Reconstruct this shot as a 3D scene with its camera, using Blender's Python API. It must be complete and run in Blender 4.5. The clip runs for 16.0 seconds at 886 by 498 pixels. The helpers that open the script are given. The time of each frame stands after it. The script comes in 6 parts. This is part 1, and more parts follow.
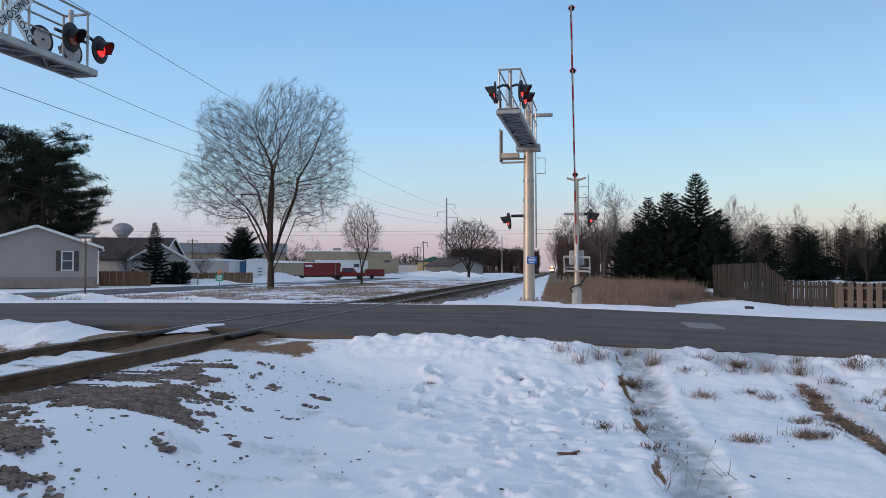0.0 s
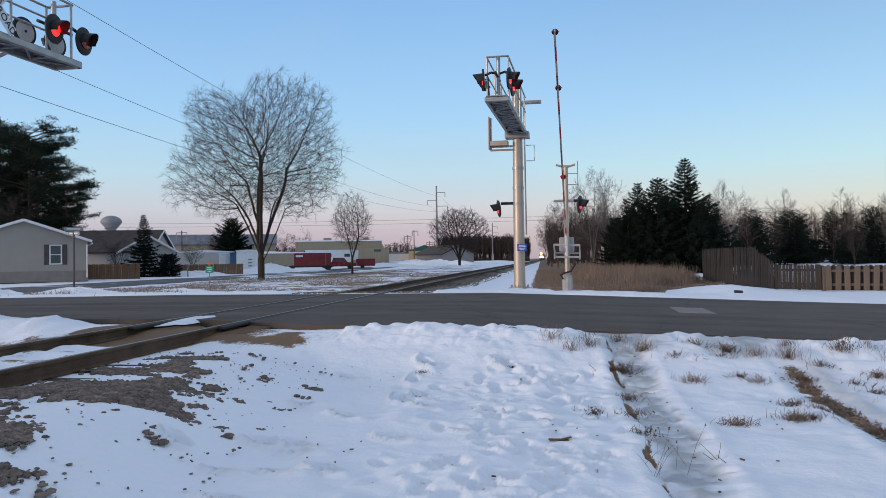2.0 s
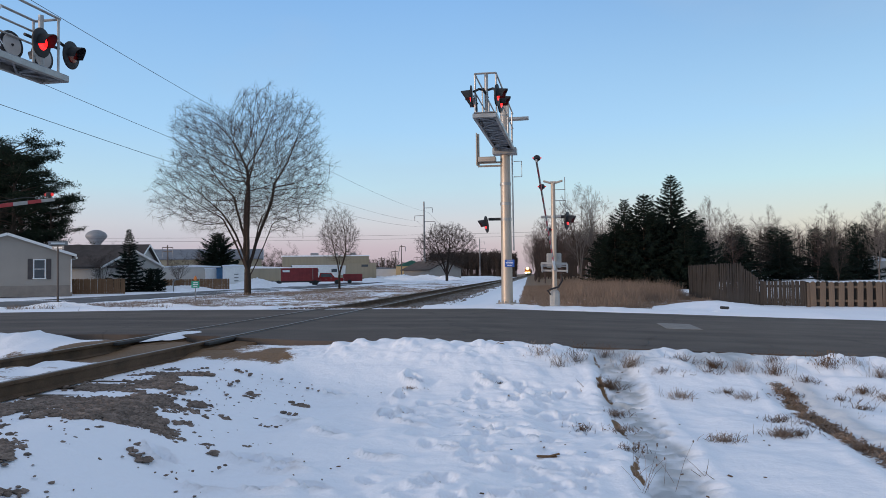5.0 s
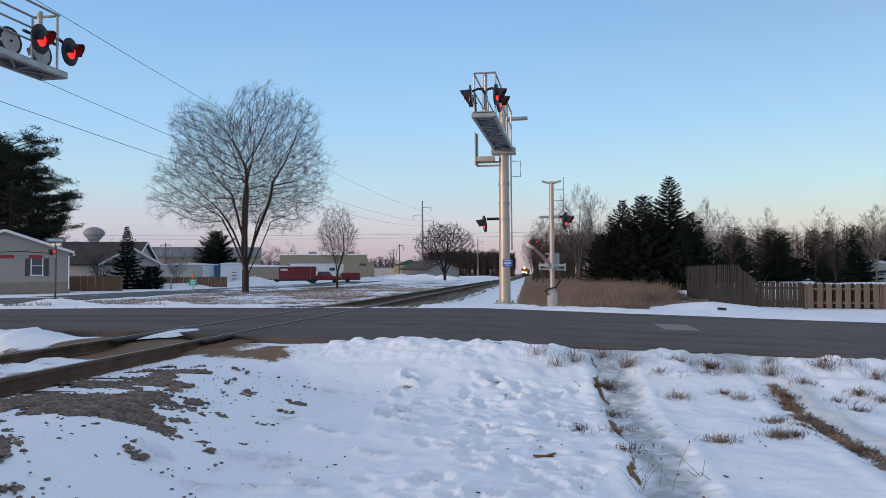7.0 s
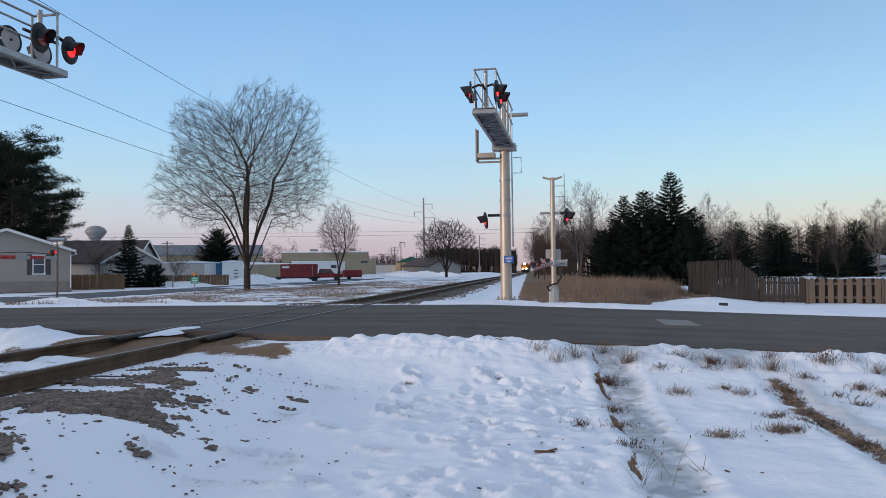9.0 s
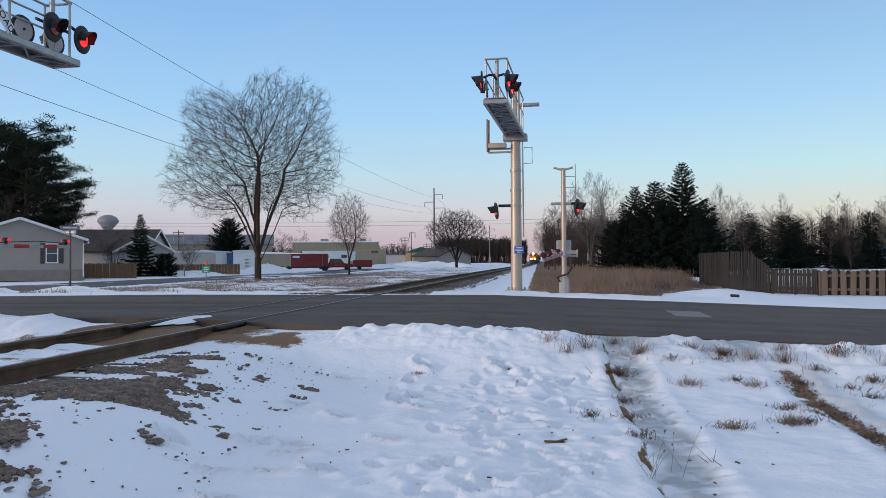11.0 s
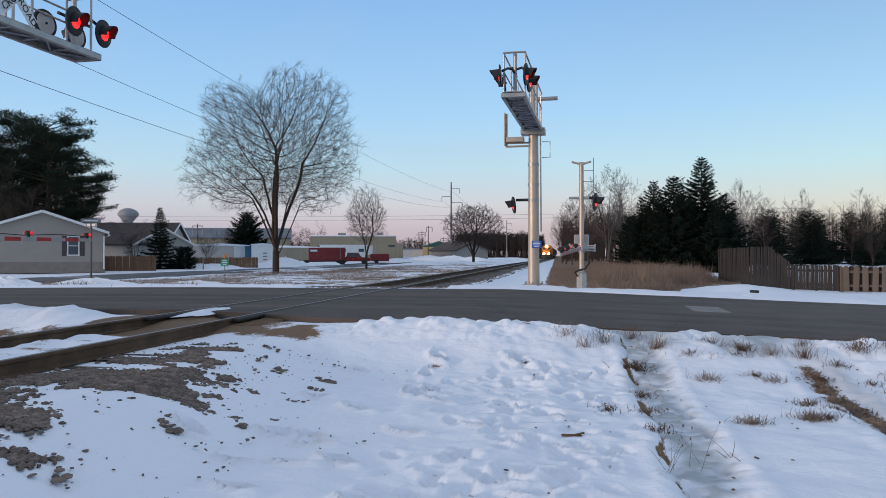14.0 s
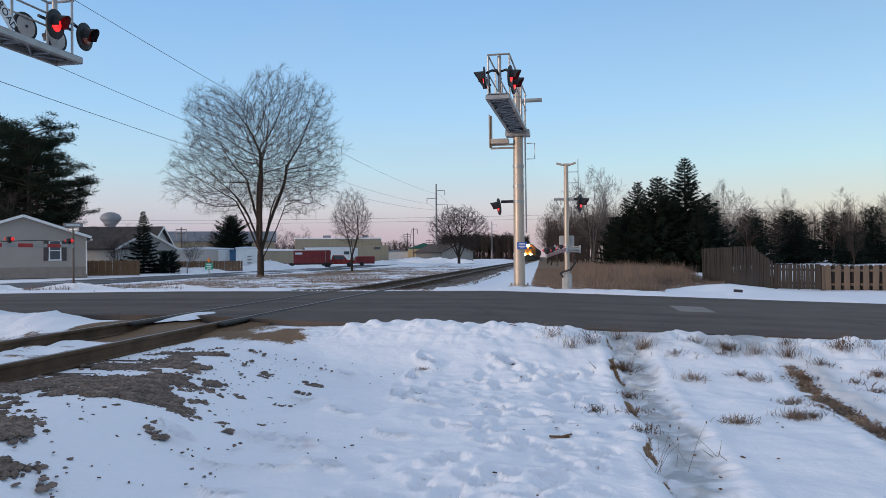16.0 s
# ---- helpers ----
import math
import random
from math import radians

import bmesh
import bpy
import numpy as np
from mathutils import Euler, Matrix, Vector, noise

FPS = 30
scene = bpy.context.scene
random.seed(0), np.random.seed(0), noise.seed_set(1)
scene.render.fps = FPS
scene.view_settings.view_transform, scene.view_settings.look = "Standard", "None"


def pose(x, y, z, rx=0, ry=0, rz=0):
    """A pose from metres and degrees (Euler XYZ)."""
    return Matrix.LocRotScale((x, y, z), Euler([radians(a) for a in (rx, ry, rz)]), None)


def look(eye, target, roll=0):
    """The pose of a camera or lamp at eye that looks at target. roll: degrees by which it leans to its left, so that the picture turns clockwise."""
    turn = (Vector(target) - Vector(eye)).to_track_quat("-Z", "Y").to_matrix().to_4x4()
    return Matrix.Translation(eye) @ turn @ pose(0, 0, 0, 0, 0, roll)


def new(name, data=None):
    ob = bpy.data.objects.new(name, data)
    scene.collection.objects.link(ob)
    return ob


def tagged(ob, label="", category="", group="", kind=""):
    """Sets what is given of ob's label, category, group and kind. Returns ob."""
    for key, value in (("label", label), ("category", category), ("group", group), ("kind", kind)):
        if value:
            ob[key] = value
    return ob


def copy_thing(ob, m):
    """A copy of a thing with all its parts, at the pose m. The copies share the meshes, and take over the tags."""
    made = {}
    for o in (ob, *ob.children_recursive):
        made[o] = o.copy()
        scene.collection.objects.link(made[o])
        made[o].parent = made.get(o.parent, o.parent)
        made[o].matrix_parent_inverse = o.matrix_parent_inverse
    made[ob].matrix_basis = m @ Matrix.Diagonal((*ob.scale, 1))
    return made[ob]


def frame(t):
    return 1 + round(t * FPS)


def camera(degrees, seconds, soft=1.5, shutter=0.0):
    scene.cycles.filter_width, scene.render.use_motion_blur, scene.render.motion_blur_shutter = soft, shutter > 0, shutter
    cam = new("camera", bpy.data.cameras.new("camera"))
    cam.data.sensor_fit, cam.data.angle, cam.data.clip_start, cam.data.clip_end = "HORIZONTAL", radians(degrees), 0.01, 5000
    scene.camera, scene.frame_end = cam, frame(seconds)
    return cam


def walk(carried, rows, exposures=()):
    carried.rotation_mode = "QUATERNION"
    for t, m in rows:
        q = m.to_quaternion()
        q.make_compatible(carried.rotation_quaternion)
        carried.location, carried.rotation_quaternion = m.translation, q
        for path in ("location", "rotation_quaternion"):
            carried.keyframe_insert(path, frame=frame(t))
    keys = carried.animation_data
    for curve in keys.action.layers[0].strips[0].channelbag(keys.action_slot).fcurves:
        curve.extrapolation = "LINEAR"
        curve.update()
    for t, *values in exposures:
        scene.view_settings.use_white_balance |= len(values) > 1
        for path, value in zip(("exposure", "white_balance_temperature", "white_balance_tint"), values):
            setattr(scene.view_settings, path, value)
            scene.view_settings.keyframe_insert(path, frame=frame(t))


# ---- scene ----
cam = camera(61.0, 16.0, soft=0.7)
# seconds, x and z of the eye, yaw, pitch, roll
PATH = [
    (0, -0.001, 1.001, 8.84, 1.70, 0.00),
    (0.5, 0.002, 1.011, 9.09, 2.35, 0.03),
    (1, 0.005, 1.010, 9.40, 2.15, 0.24),
    (1.5, 0.012, 1.010, 9.19, 1.40, 0.59),
    (2, 0.007, 1.007, 8.14, 0.81, 0.81),
    (2.5, 0.009, 1.003, 8.42, 0.79, 0.98),
    (3, 0.007, 1.012, 8.80, 1.37, 0.35),
    (3.5, 0.004, 1.012, 7.69, 1.76, 0.96),
    (4, -0.003, 1.013, 7.30, 2.00, 0.80),
    (6.5, 0.002, 1.005, 7.11, 1.92, 0.47),
    (7, 0.001, 1.006, 7.02, 1.93, 0.29),
    (7.5, 0.005, 1.010, 7.11, 2.08, 0.33),
    (8, 0.006, 1.004, 7.13, 1.87, 0.25),
    (8.5, 0.006, 1.007, 7.16, 1.96, 0.34),
    (9, 0.011, 1.001, 7.14, 1.69, 0.58),
    (11.5, 0.004, 0.997, 8.28, 0.94, 0.26),
    (12, 0.003, 0.994, 8.72, 1.17, 0.15),
    (12.5, -0.001, 0.991, 9.33, 1.44, -0.09),
    (13, -0.006, 0.988, 10.15, 1.33, 0.05),
    (13.5, -0.002, 0.987, 9.61, 0.89, 0.19),
    (14, -0.001, 0.984, 9.20, 0.54, 0.07),
    (14.5, -0.013, 0.983, 9.19, 0.72, -0.07),
    (15, -0.029, 0.981, 8.27, 0.35, -0.89),
    (15.5, -0.024, 0.985, 7.25, -0.08, -1.20),
    (16, -0.012, 0.993, 8.09, 0.67, 0.52),
]
walk(cam, [(t, pose(x, 0, z, 90 + p, r, y)) for t, x, z, y, p, r in PATH])

# ---- world and sun: clear dusk sky, sun at the horizon behind the camera ----
SUN_AZ = 232.0  # degrees clockwise from +y
SUN_EL = 3.5
world = bpy.data.worlds.new("dusk_sky")
scene.world = world
world.use_nodes = True
wn, wl = world.node_tree.nodes, world.node_tree.links
wn.clear()
w_out = wn.new("ShaderNodeOutputWorld")
w_bg = wn.new("ShaderNodeBackground")
w_sky = wn.new("ShaderNodeTexSky")
w_sky.sky_type = "NISHITA"
w_sky.sun_disc = False
w_sky.sun_elevation = radians(SUN_EL)
w_sky.sun_rotation = radians(SUN_AZ)
w_tc = wn.new("ShaderNodeTexCoord")
w_sep = wn.new("ShaderNodeSeparateXYZ")
w_ramp = wn.new("ShaderNodeValToRGB")
wl.new(w_tc.outputs["Generated"], w_sep.inputs[0])
wl.new(w_sep.outputs["Z"], w_ramp.inputs["Fac"])
stops = [(0.0, (0.42, 0.36, 0.45)), (0.037, (0.46, 0.41, 0.53)), (0.067, (0.51, 0.53, 0.64)), (0.115, (0.41, 0.61, 0.77)),
         (0.19, (0.31, 0.55, 0.84)), (0.36, (0.19, 0.40, 0.75)), (0.60, (0.38, 0.46, 0.62)), (1.0, (0.50, 0.53, 0.61))]
els = w_ramp.color_ramp.elements
for i, (pos, col) in enumerate(stops):
    e = els[i] if i < 2 else els.new(pos)
    e.position = pos
    e.color = (*col, 1)
# thin grey cloud veils
# towards the east the low sky is creamier and the high sky duller
w_ramp2 = wn.new("ShaderNodeValToRGB")
wl.new(w_sep.outputs["Z"], w_ramp2.inputs["Fac"])
stops2 = [(0.0, (0.48, 0.42, 0.42)), (0.037, (0.55, 0.51, 0.50)), (0.067, (0.52, 0.57, 0.60)), (0.115, (0.40, 0.62, 0.75)),
          (0.19, (0.30, 0.53, 0.80)), (0.36, (0.16, 0.33, 0.62)), (0.60, (0.38, 0.46, 0.62)), (1.0, (0.50, 0.53, 0.61))]
els2 = w_ramp2.color_ramp.elements
for i, (pos, col) in enumerate(stops2):
    e = els2[i] if i < 2 else els2.new(pos)
    e.position = pos
    e.color = (*col, 1)
w_side = wn.new("ShaderNodeMapRange")
w_side.inputs["From Min"].default_value, w_side.inputs["From Max"].default_value = -0.10, 0.32
wl.new(w_sep.outputs["X"], w_side.inputs["Value"])
w_base = wn.new("ShaderNodeMix")
w_base.data_type = "RGBA"
wl.new(w_side.outputs[0], w_base.inputs["Factor"])
wl.new(w_ramp.outputs[0], w_base.inputs["A"])
wl.new(w_ramp2.outputs[0], w_base.inputs["B"])
w_map = wn.new("ShaderNodeMapping")
w_map.inputs["Scale"].default_value = (2.2, 2.2, 7.0)
w_map.inputs["Location"].default_value = (0.35, 0.1, 0.2)
w_noise = wn.new("ShaderNodeTexNoise")
w_noise.inputs["Scale"].default_value = 1.3
w_noise.inputs["Detail"].default_value = 4
w_nr = wn.new("ShaderNodeMapRange")
w_nr.inputs["From Min"].default_value, w_nr.inputs["From Max"].default_value = 0.53, 0.78
w_nr.inputs["To Max"].default_value = 0.30
wl.new(w_tc.outputs["Generated"], w_map.inputs[0])
wl.new(w_map.outputs[0], w_noise.inputs[0])
wl.new(w_noise.outputs["Fac"], w_nr.inputs["Value"])
w_cloud = wn.new("ShaderNodeMix")
w_cloud.data_type = "RGBA"
w_cloud.inputs["B"].default_value = (0.36, 0.46, 0.62, 1)
wl.new(w_nr.outputs[0], w_cloud.inputs["Factor"])
wl.new(w_base.outputs["Result"], w_cloud.inputs["A"])
w_add = wn.new("ShaderNodeMix")
w_add.data_type = "RGBA"
w_add.blend_type = "ADD"
w_add.inputs["Factor"].default_value = 0.06
wl.new(w_cloud.outputs["Result"], w_add.inputs["A"])
wl.new(w_sky.outputs[0], w_add.inputs["B"])
wl.new(w_add.outputs["Result"], w_bg.inputs["Color"])
w_bg.inputs["Strength"].default_value = 1.0
wl.new(w_bg.outputs[0], w_out.inputs[0])

sun = new("sun", bpy.data.lights.new("sun", "SUN"))
sun.data.energy = 1.6
sun.data.angle = radians(8)
sun.data.color = (1.0, 0.80, 0.65)
_az, _el = radians(SUN_AZ), radians(7)
sun.matrix_world = look((60 * math.sin(_az) * math.cos(_el), 60 * math.cos(_az) * math.cos(_el), 60 * math.sin(_el)), (0, 0, 0))
scene.view_settings.exposure = 0.0


# ---- materials ----
def mat(name, c1, c2=None, rough=0.7, metal=0.0, scale=6.0, fine=60.0, bump=0.15, spread=0.5, vary=0.0, emit=None, strength=0.0, stretch=(1, 1, 1), dist=0.02):
    """Procedural material: two colours mixed by a coarse and a fine noise, with fine relief."""
    m = bpy.data.materials.new(name)
    m.use_nodes = True
    n, l = m.node_tree.nodes, m.node_tree.links
    b = n["Principled BSDF"]
    c2 = c2 or tuple(c * 0.7 for c in c1)
    tc, mp = n.new("ShaderNodeTexCoord"), n.new("ShaderNodeMapping")
    mp.inputs["Scale"].default_value = stretch
    l.new(tc.outputs["Object"], mp.inputs[0])
    big, small = n.new("ShaderNodeTexNoise"), n.new("ShaderNodeTexNoise")
    big.inputs["Scale"].default_value, big.inputs["Detail"].default_value = scale, 5
    small.inputs["Scale"].default_value, small.inputs["Detail"].default_value = fine, 3
    l.new(mp.outputs[0], big.inputs["Vector"]), l.new(mp.outputs[0], small.inputs["Vector"])
    mx = n.new("ShaderNodeMath")
    mx.operation = "MULTIPLY_ADD"
    mx.inputs[1].default_value, mx.inputs[2].default_value = 0.45, -0.22
    l.new(small.outputs["Fac"], mx.inputs[0])
    ad = n.new("ShaderNodeMath")
    ad.operation = "ADD"
    l.new(big.outputs["Fac"], ad.inputs[0]), l.new(mx.outputs[0], ad.inputs[1])
    mr = n.new("ShaderNodeMapRange")
    mr.inputs["From Min"].default_value, mr.inputs["From Max"].default_value = 0.5 - spread / 2, 0.5 + spread / 2
    l.new(ad.outputs[0], mr.inputs["Value"])
    mix = n.new("ShaderNodeMix")
    mix.data_type = "RGBA"
    mix.inputs["A"].default_value, mix.inputs["B"].default_value = (*c1, 1), (*c2, 1)
    l.new(mr.outputs[0], mix.inputs["Factor"])
    out = mix.outputs["Result"]
    if vary:
        oi, geo = n.new("ShaderNodeObjectInfo"), n.new("ShaderNodeNewGeometry")
        s = n.new("ShaderNodeMath")
        s.operation = "ADD"
        l.new(oi.outputs["Random"], s.inputs[0]), l.new(geo.outputs["Random Per Island"], s.inputs[1])
        r2 = n.new("ShaderNodeMapRange")
        r2.inputs["From Max"].default_value = 2.0
        r2.inputs["To Min"].default_value, r2.inputs["To Max"].default_value = 1 - vary, 1 + vary
        l.new(s.outputs[0], r2.inputs["Value"])
        hv = n.new("ShaderNodeHueSaturation")
        l.new(r2.outputs[0], hv.inputs["Value"]), l.new(out, hv.inputs["Color"])
        out = hv.outputs[0]
    l.new(out, b.inputs["Base Color"])
    rr = n.new("ShaderNodeMapRange")
    rr.inputs["To Min"].default_value, rr.inputs["To Max"].default_value = max(0.03, rough - 0.1), min(1, rough + 0.1)
    l.new(ad.outputs[0], rr.inputs["Value"]), l.new(rr.outputs[0], b.inputs["Roughness"])
    b.inputs["Metallic"].default_value = metal
    if bump:
        bp = n.new("ShaderNodeBump")
        bp.inputs["Strength"].default_value, bp.inputs["Distance"].default_value = bump, dist
        l.new(ad.outputs[0], bp.inputs["Height"]), l.new(bp.outputs[0], b.inputs["Normal"])
    if emit:
        b.inputs["Emission Color"].default_value, b.inputs["Emission Strength"].default_value = (*emit, 1), strength
    return m


STEEL = mat("galvanised_steel", (0.44, 0.42, 0.40), (0.32, 0.31, 0.30), 0.45, 0.6, 3, 30, 0.05)
ALU = mat("aluminium_pole", (0.52, 0.43, 0.35), (0.40, 0.33, 0.27), 0.5, 0.5, 2, 40, 0.04, stretch=(1, 1, 0.3))
GRATE = mat("grey_grating", (0.34, 0.36, 0.39), (0.22, 0.23, 0.25), 0.55, 0.5, 10, 80, 0.2)
BLACK = mat("black_paint", (0.006, 0.007, 0.009), (0.014, 0.014, 0.017), 0.6, 0, 5, 50, 0.05)
RUBBER = mat("black_rubber", (0.02, 0.02, 0.02), (0.045, 0.042, 0.04), 0.8, 0, 5, 50, 0.2)
BACKGREY = mat("grey_disc_paint", (0.50, 0.48, 0.46), (0.42, 0.40, 0.39), 0.5, 0, 4, 40, 0.05)
LENS_DARK = mat("dark_red_lens", (0.22, 0.012, 0.010), (0.14, 0.008, 0.008), 0.15, 0, 20, 90, 0.1)
LENS_LIT = mat("lit_red_lens", (0.8, 0.03, 0.02), (0.7, 0.02, 0.02), 0.3, 0, 30, 90, 0.0, emit=(1.0, 0.016, 0.018), strength=1.9)
LENS_DIM = mat("side_glow_red_lens", (0.7, 0.03, 0.02), (0.6, 0.02, 0.02), 0.3, 0, 30, 90, 0.0, emit=(1.0, 0.03, 0.03), strength=1.3)
LENS_ARM = mat("faint_red_lens", (0.6, 0.03, 0.02), (0.5, 0.02, 0.02), 0.3, 0, 30, 90, 0.0, emit=(1.0, 0.03, 0.03), strength=0.5)
WHITE = mat("white_paint", (0.80, 0.80, 0.79), (0.66, 0.66, 0.65), 0.5, 0, 3, 40, 0.05)
# white paint of the gate arms, darkened in colour to stand for backlit shade
ARMWHITE_SHADED = mat("backlit_white_arm", (0.42, 0.40, 0.38), (0.33, 0.31, 0.30), 0.5, 0, 3, 40, 0.05)
SIGNWHITE = mat("white_sign_sheeting", (0.75, 0.76, 0.76), (0.62, 0.63, 0.64), 0.4, 0, 4, 60, 0.03)
RED = mat("red_reflective_stripe", (0.50, 0.02, 0.025), (0.36, 0.015, 0.02), 0.45, 0, 6, 40, 0.03)
BLUE = mat("blue_sign", (0.015, 0.10, 0.42), (0.012, 0.07, 0.33), 0.45, 0, 6, 40, 0.03)
GREEN = mat("green_sign", (0.03, 0.36, 0.22), (0.02, 0.29, 0.18), 0.45, 0, 6, 40, 0.03)
CONCRETE = mat("concrete", (0.42, 0.40, 0.37), (0.30, 0.29, 0.27), 0.85, 0, 4, 50, 0.3)
RAILSIDE = mat("rusty_rail", (0.13, 0.080, 0.047), (0.065, 0.042, 0.027), 0.85, 0.0, 3, 60, 0.3)
RAILTOP = mat("rail_running_surface", (0.20, 0.17, 0.15), (0.13, 0.11, 0.10), 0.4, 0.7, 2, 40, 0.05)
TIE = mat("weathered_tie", (0.10, 0.075, 0.055), (0.05, 0.04, 0.032), 0.9, 0, 3, 40, 0.5, vary=0.25)
PLANK = mat("crossing_timber", (0.20, 0.115, 0.058), (0.10, 0.06, 0.035), 0.9, 0, 5, 50, 0.5, stretch=(6, 0.6, 6))
STONE = mat("ballast_stone", (0.23, 0.175, 0.145), (0.10, 0.08, 0.068), 0.9, 0, 8, 70, 0.4, vary=0.6)
BARK = mat("grey_brown_bark", (0.070, 0.049, 0.038), (0.036, 0.027, 0.022), 0.9, 0, 4, 30, 0.6, stretch=(3, 3, 0.6))
TWIG = mat("twig_bark", (0.080, 0.060, 0.050), (0.045, 0.035, 0.031), 0.9, 0, 6, 30, 0.0)
PALEBARK = mat("pale_bark", (0.19, 0.16, 0.14), (0.11, 0.092, 0.082), 0.9, 0, 4, 30, 0.2)
REDBARK = mat("reddish_twig_bark", (0.13, 0.085, 0.075), (0.08, 0.055, 0.05), 0.9, 0, 4, 30, 0.0)
NEEDLE = mat("dark_spruce_needles", (0.016, 0.026, 0.018), (0.007, 0.012, 0.010), 0.8, 0, 1.2, 9, 0.0, vary=0.4)
PINE = mat("pine_needles", (0.020, 0.030, 0.018), (0.008, 0.014, 0.010), 0.8, 0, 1.0, 8, 0.0, vary=0.4)
DRYGRASS = mat("dry_grass", (0.26, 0.195, 0.152), (0.155, 0.115, 0.092), 0.9, 0, 2, 12, 0.0, vary=0.35)
WEED = mat("brown_weed", (0.16, 0.105, 0.07), (0.09, 0.06, 0.045), 0.9, 0, 4, 20, 0.0, vary=0.3)
SIDING = mat("tan_vinyl_siding", (0.34, 0.295, 0.255), (0.305, 0.265, 0.23), 0.65, 0, 0.8, 30, 0.05)
SIDING2 = mat("pale_siding", (0.50, 0.48, 0.45), (0.43, 0.41, 0.39), 0.65, 0, 0.8, 30, 0.05)
SKIRT = mat("brown_foundation_skirt", (0.27, 0.225, 0.19), (0.21, 0.175, 0.15), 0.8, 0, 2, 30, 0.1)
SHINGLE = mat("brown_grey_shingles", (0.085, 0.070, 0.066), (0.055, 0.047, 0.045), 0.9, 0, 1.5, 25, 0.3)
SHUTTER = mat("brown_shutter", (0.075, 0.062, 0.058), (0.05, 0.04, 0.04), 0.7, 0, 4, 40, 0.1)
WOODFENCE = mat("brown_board_fence", (0.22, 0.12, 0.062), (0.13, 0.075, 0.042), 0.85, 0, 2, 25, 0.3, vary=0.2, stretch=(4, 4, 0.5))
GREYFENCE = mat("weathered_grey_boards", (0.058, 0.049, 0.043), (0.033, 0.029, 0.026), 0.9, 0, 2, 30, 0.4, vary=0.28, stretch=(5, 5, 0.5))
PICKET = mat("worn_tan_boards", (0.17, 0.127, 0.097), (0.11, 0.083, 0.065), 0.85, 0, 2, 30, 0.3, vary=0.2, stretch=(5, 5, 0.5))
TANMETAL = mat("tan_metal_cladding", (0.25, 0.225, 0.165), (0.21, 0.19, 0.14), 0.6, 0, 0.6, 14, 0.1, stretch=(4, 4, 0.3))
GREYROOF = mat("grey_metal_roof", (0.15, 0.165, 0.19), (0.10, 0.11, 0.13), 0.6, 0.2, 0.6, 14, 0.1)
REDBOX = mat("dark_red_container", (0.26, 0.022, 0.024), (0.17, 0.016, 0.018), 0.55, 0, 1.5, 20, 0.1)
REDCAR = mat("red_car_paint", (0.30, 0.012, 0.016), (0.24, 0.010, 0.013), 0.25, 0, 2, 20, 0.0)
BLUEBOX = mat("blue_container", (0.035, 0.12, 0.24), (0.025, 0.085, 0.17), 0.55, 0, 1.5, 20, 0.1)
YELLOWWALL = mat("ochre_cladding", (0.50, 0.34, 0.16), (0.43, 0.29, 0.14), 0.6, 0, 0.6, 14, 0.1)
GREENROOF = mat("dark_green_roof", (0.03, 0.12, 0.095), (0.02, 0.08, 0.065), 0.5, 0.2, 0.6, 14, 0.1)
BROWNROOF = mat("brown_roof", (0.075, 0.05, 0.037), (0.05, 0.034, 0.027), 0.8, 0, 1, 20, 0.2)
GLASS = mat("window_glass", (0.06, 0.08, 0.10), (0.04, 0.055, 0.07), 0.08, 0.0, 2, 20, 0.0)
TYRE = mat("tyre_rubber", (0.02, 0.02, 0.021), (0.03, 0.03, 0.03), 0.85, 0, 10, 60, 0.2)
POLE = mat("wooden_pole", (0.15, 0.12, 0.105), (0.10, 0.08, 0.07), 0.9, 0, 2, 30, 0.3, stretch=(4, 4, 0.4))
GREYPOLE = mat("grey_steel_pole", (0.27, 0.27, 0.28), (0.21, 0.21, 0.22), 0.6, 0.3, 2, 30, 0.05)
CABLE = mat("dark_cable", (0.05, 0.05, 0.055), (0.03, 0.03, 0.035), 0.6, 0, 2, 30, 0.0)
ORANGE = mat("orange_locomotive_paint", (0.55, 0.19, 0.02), (0.42, 0.14, 0.018), 0.4, 0, 1, 20, 0.05)
DARKGREEN = mat("dark_locomotive_paint", (0.03, 0.035, 0.03), (0.02, 0.022, 0.02), 0.5, 0, 1, 20, 0.05)
YELLOW = mat("yellow_stripe", (0.65, 0.42, 0.04), (0.55, 0.35, 0.03), 0.4, 0, 1, 20, 0.05)
HEADLIGHT = mat("lit_headlight", (1, 0.85, 0.6), (1, 0.8, 0.5), 0.3, 0, 5, 20, 0.0, emit=(1.0, 0.70, 0.34), strength=70.0)
HOPPER = mat("dull_hopper_steel", (0.13, 0.10, 0.085), (0.08, 0.065, 0.06), 0.7, 0.1, 1, 20, 0.1)
SNOWLUMP = mat("ploughed_snow", (0.82, 0.85, 0.90), (0.70, 0.73, 0.79), 0.7, 0, 3, 30, 0.4, dist=0.05)


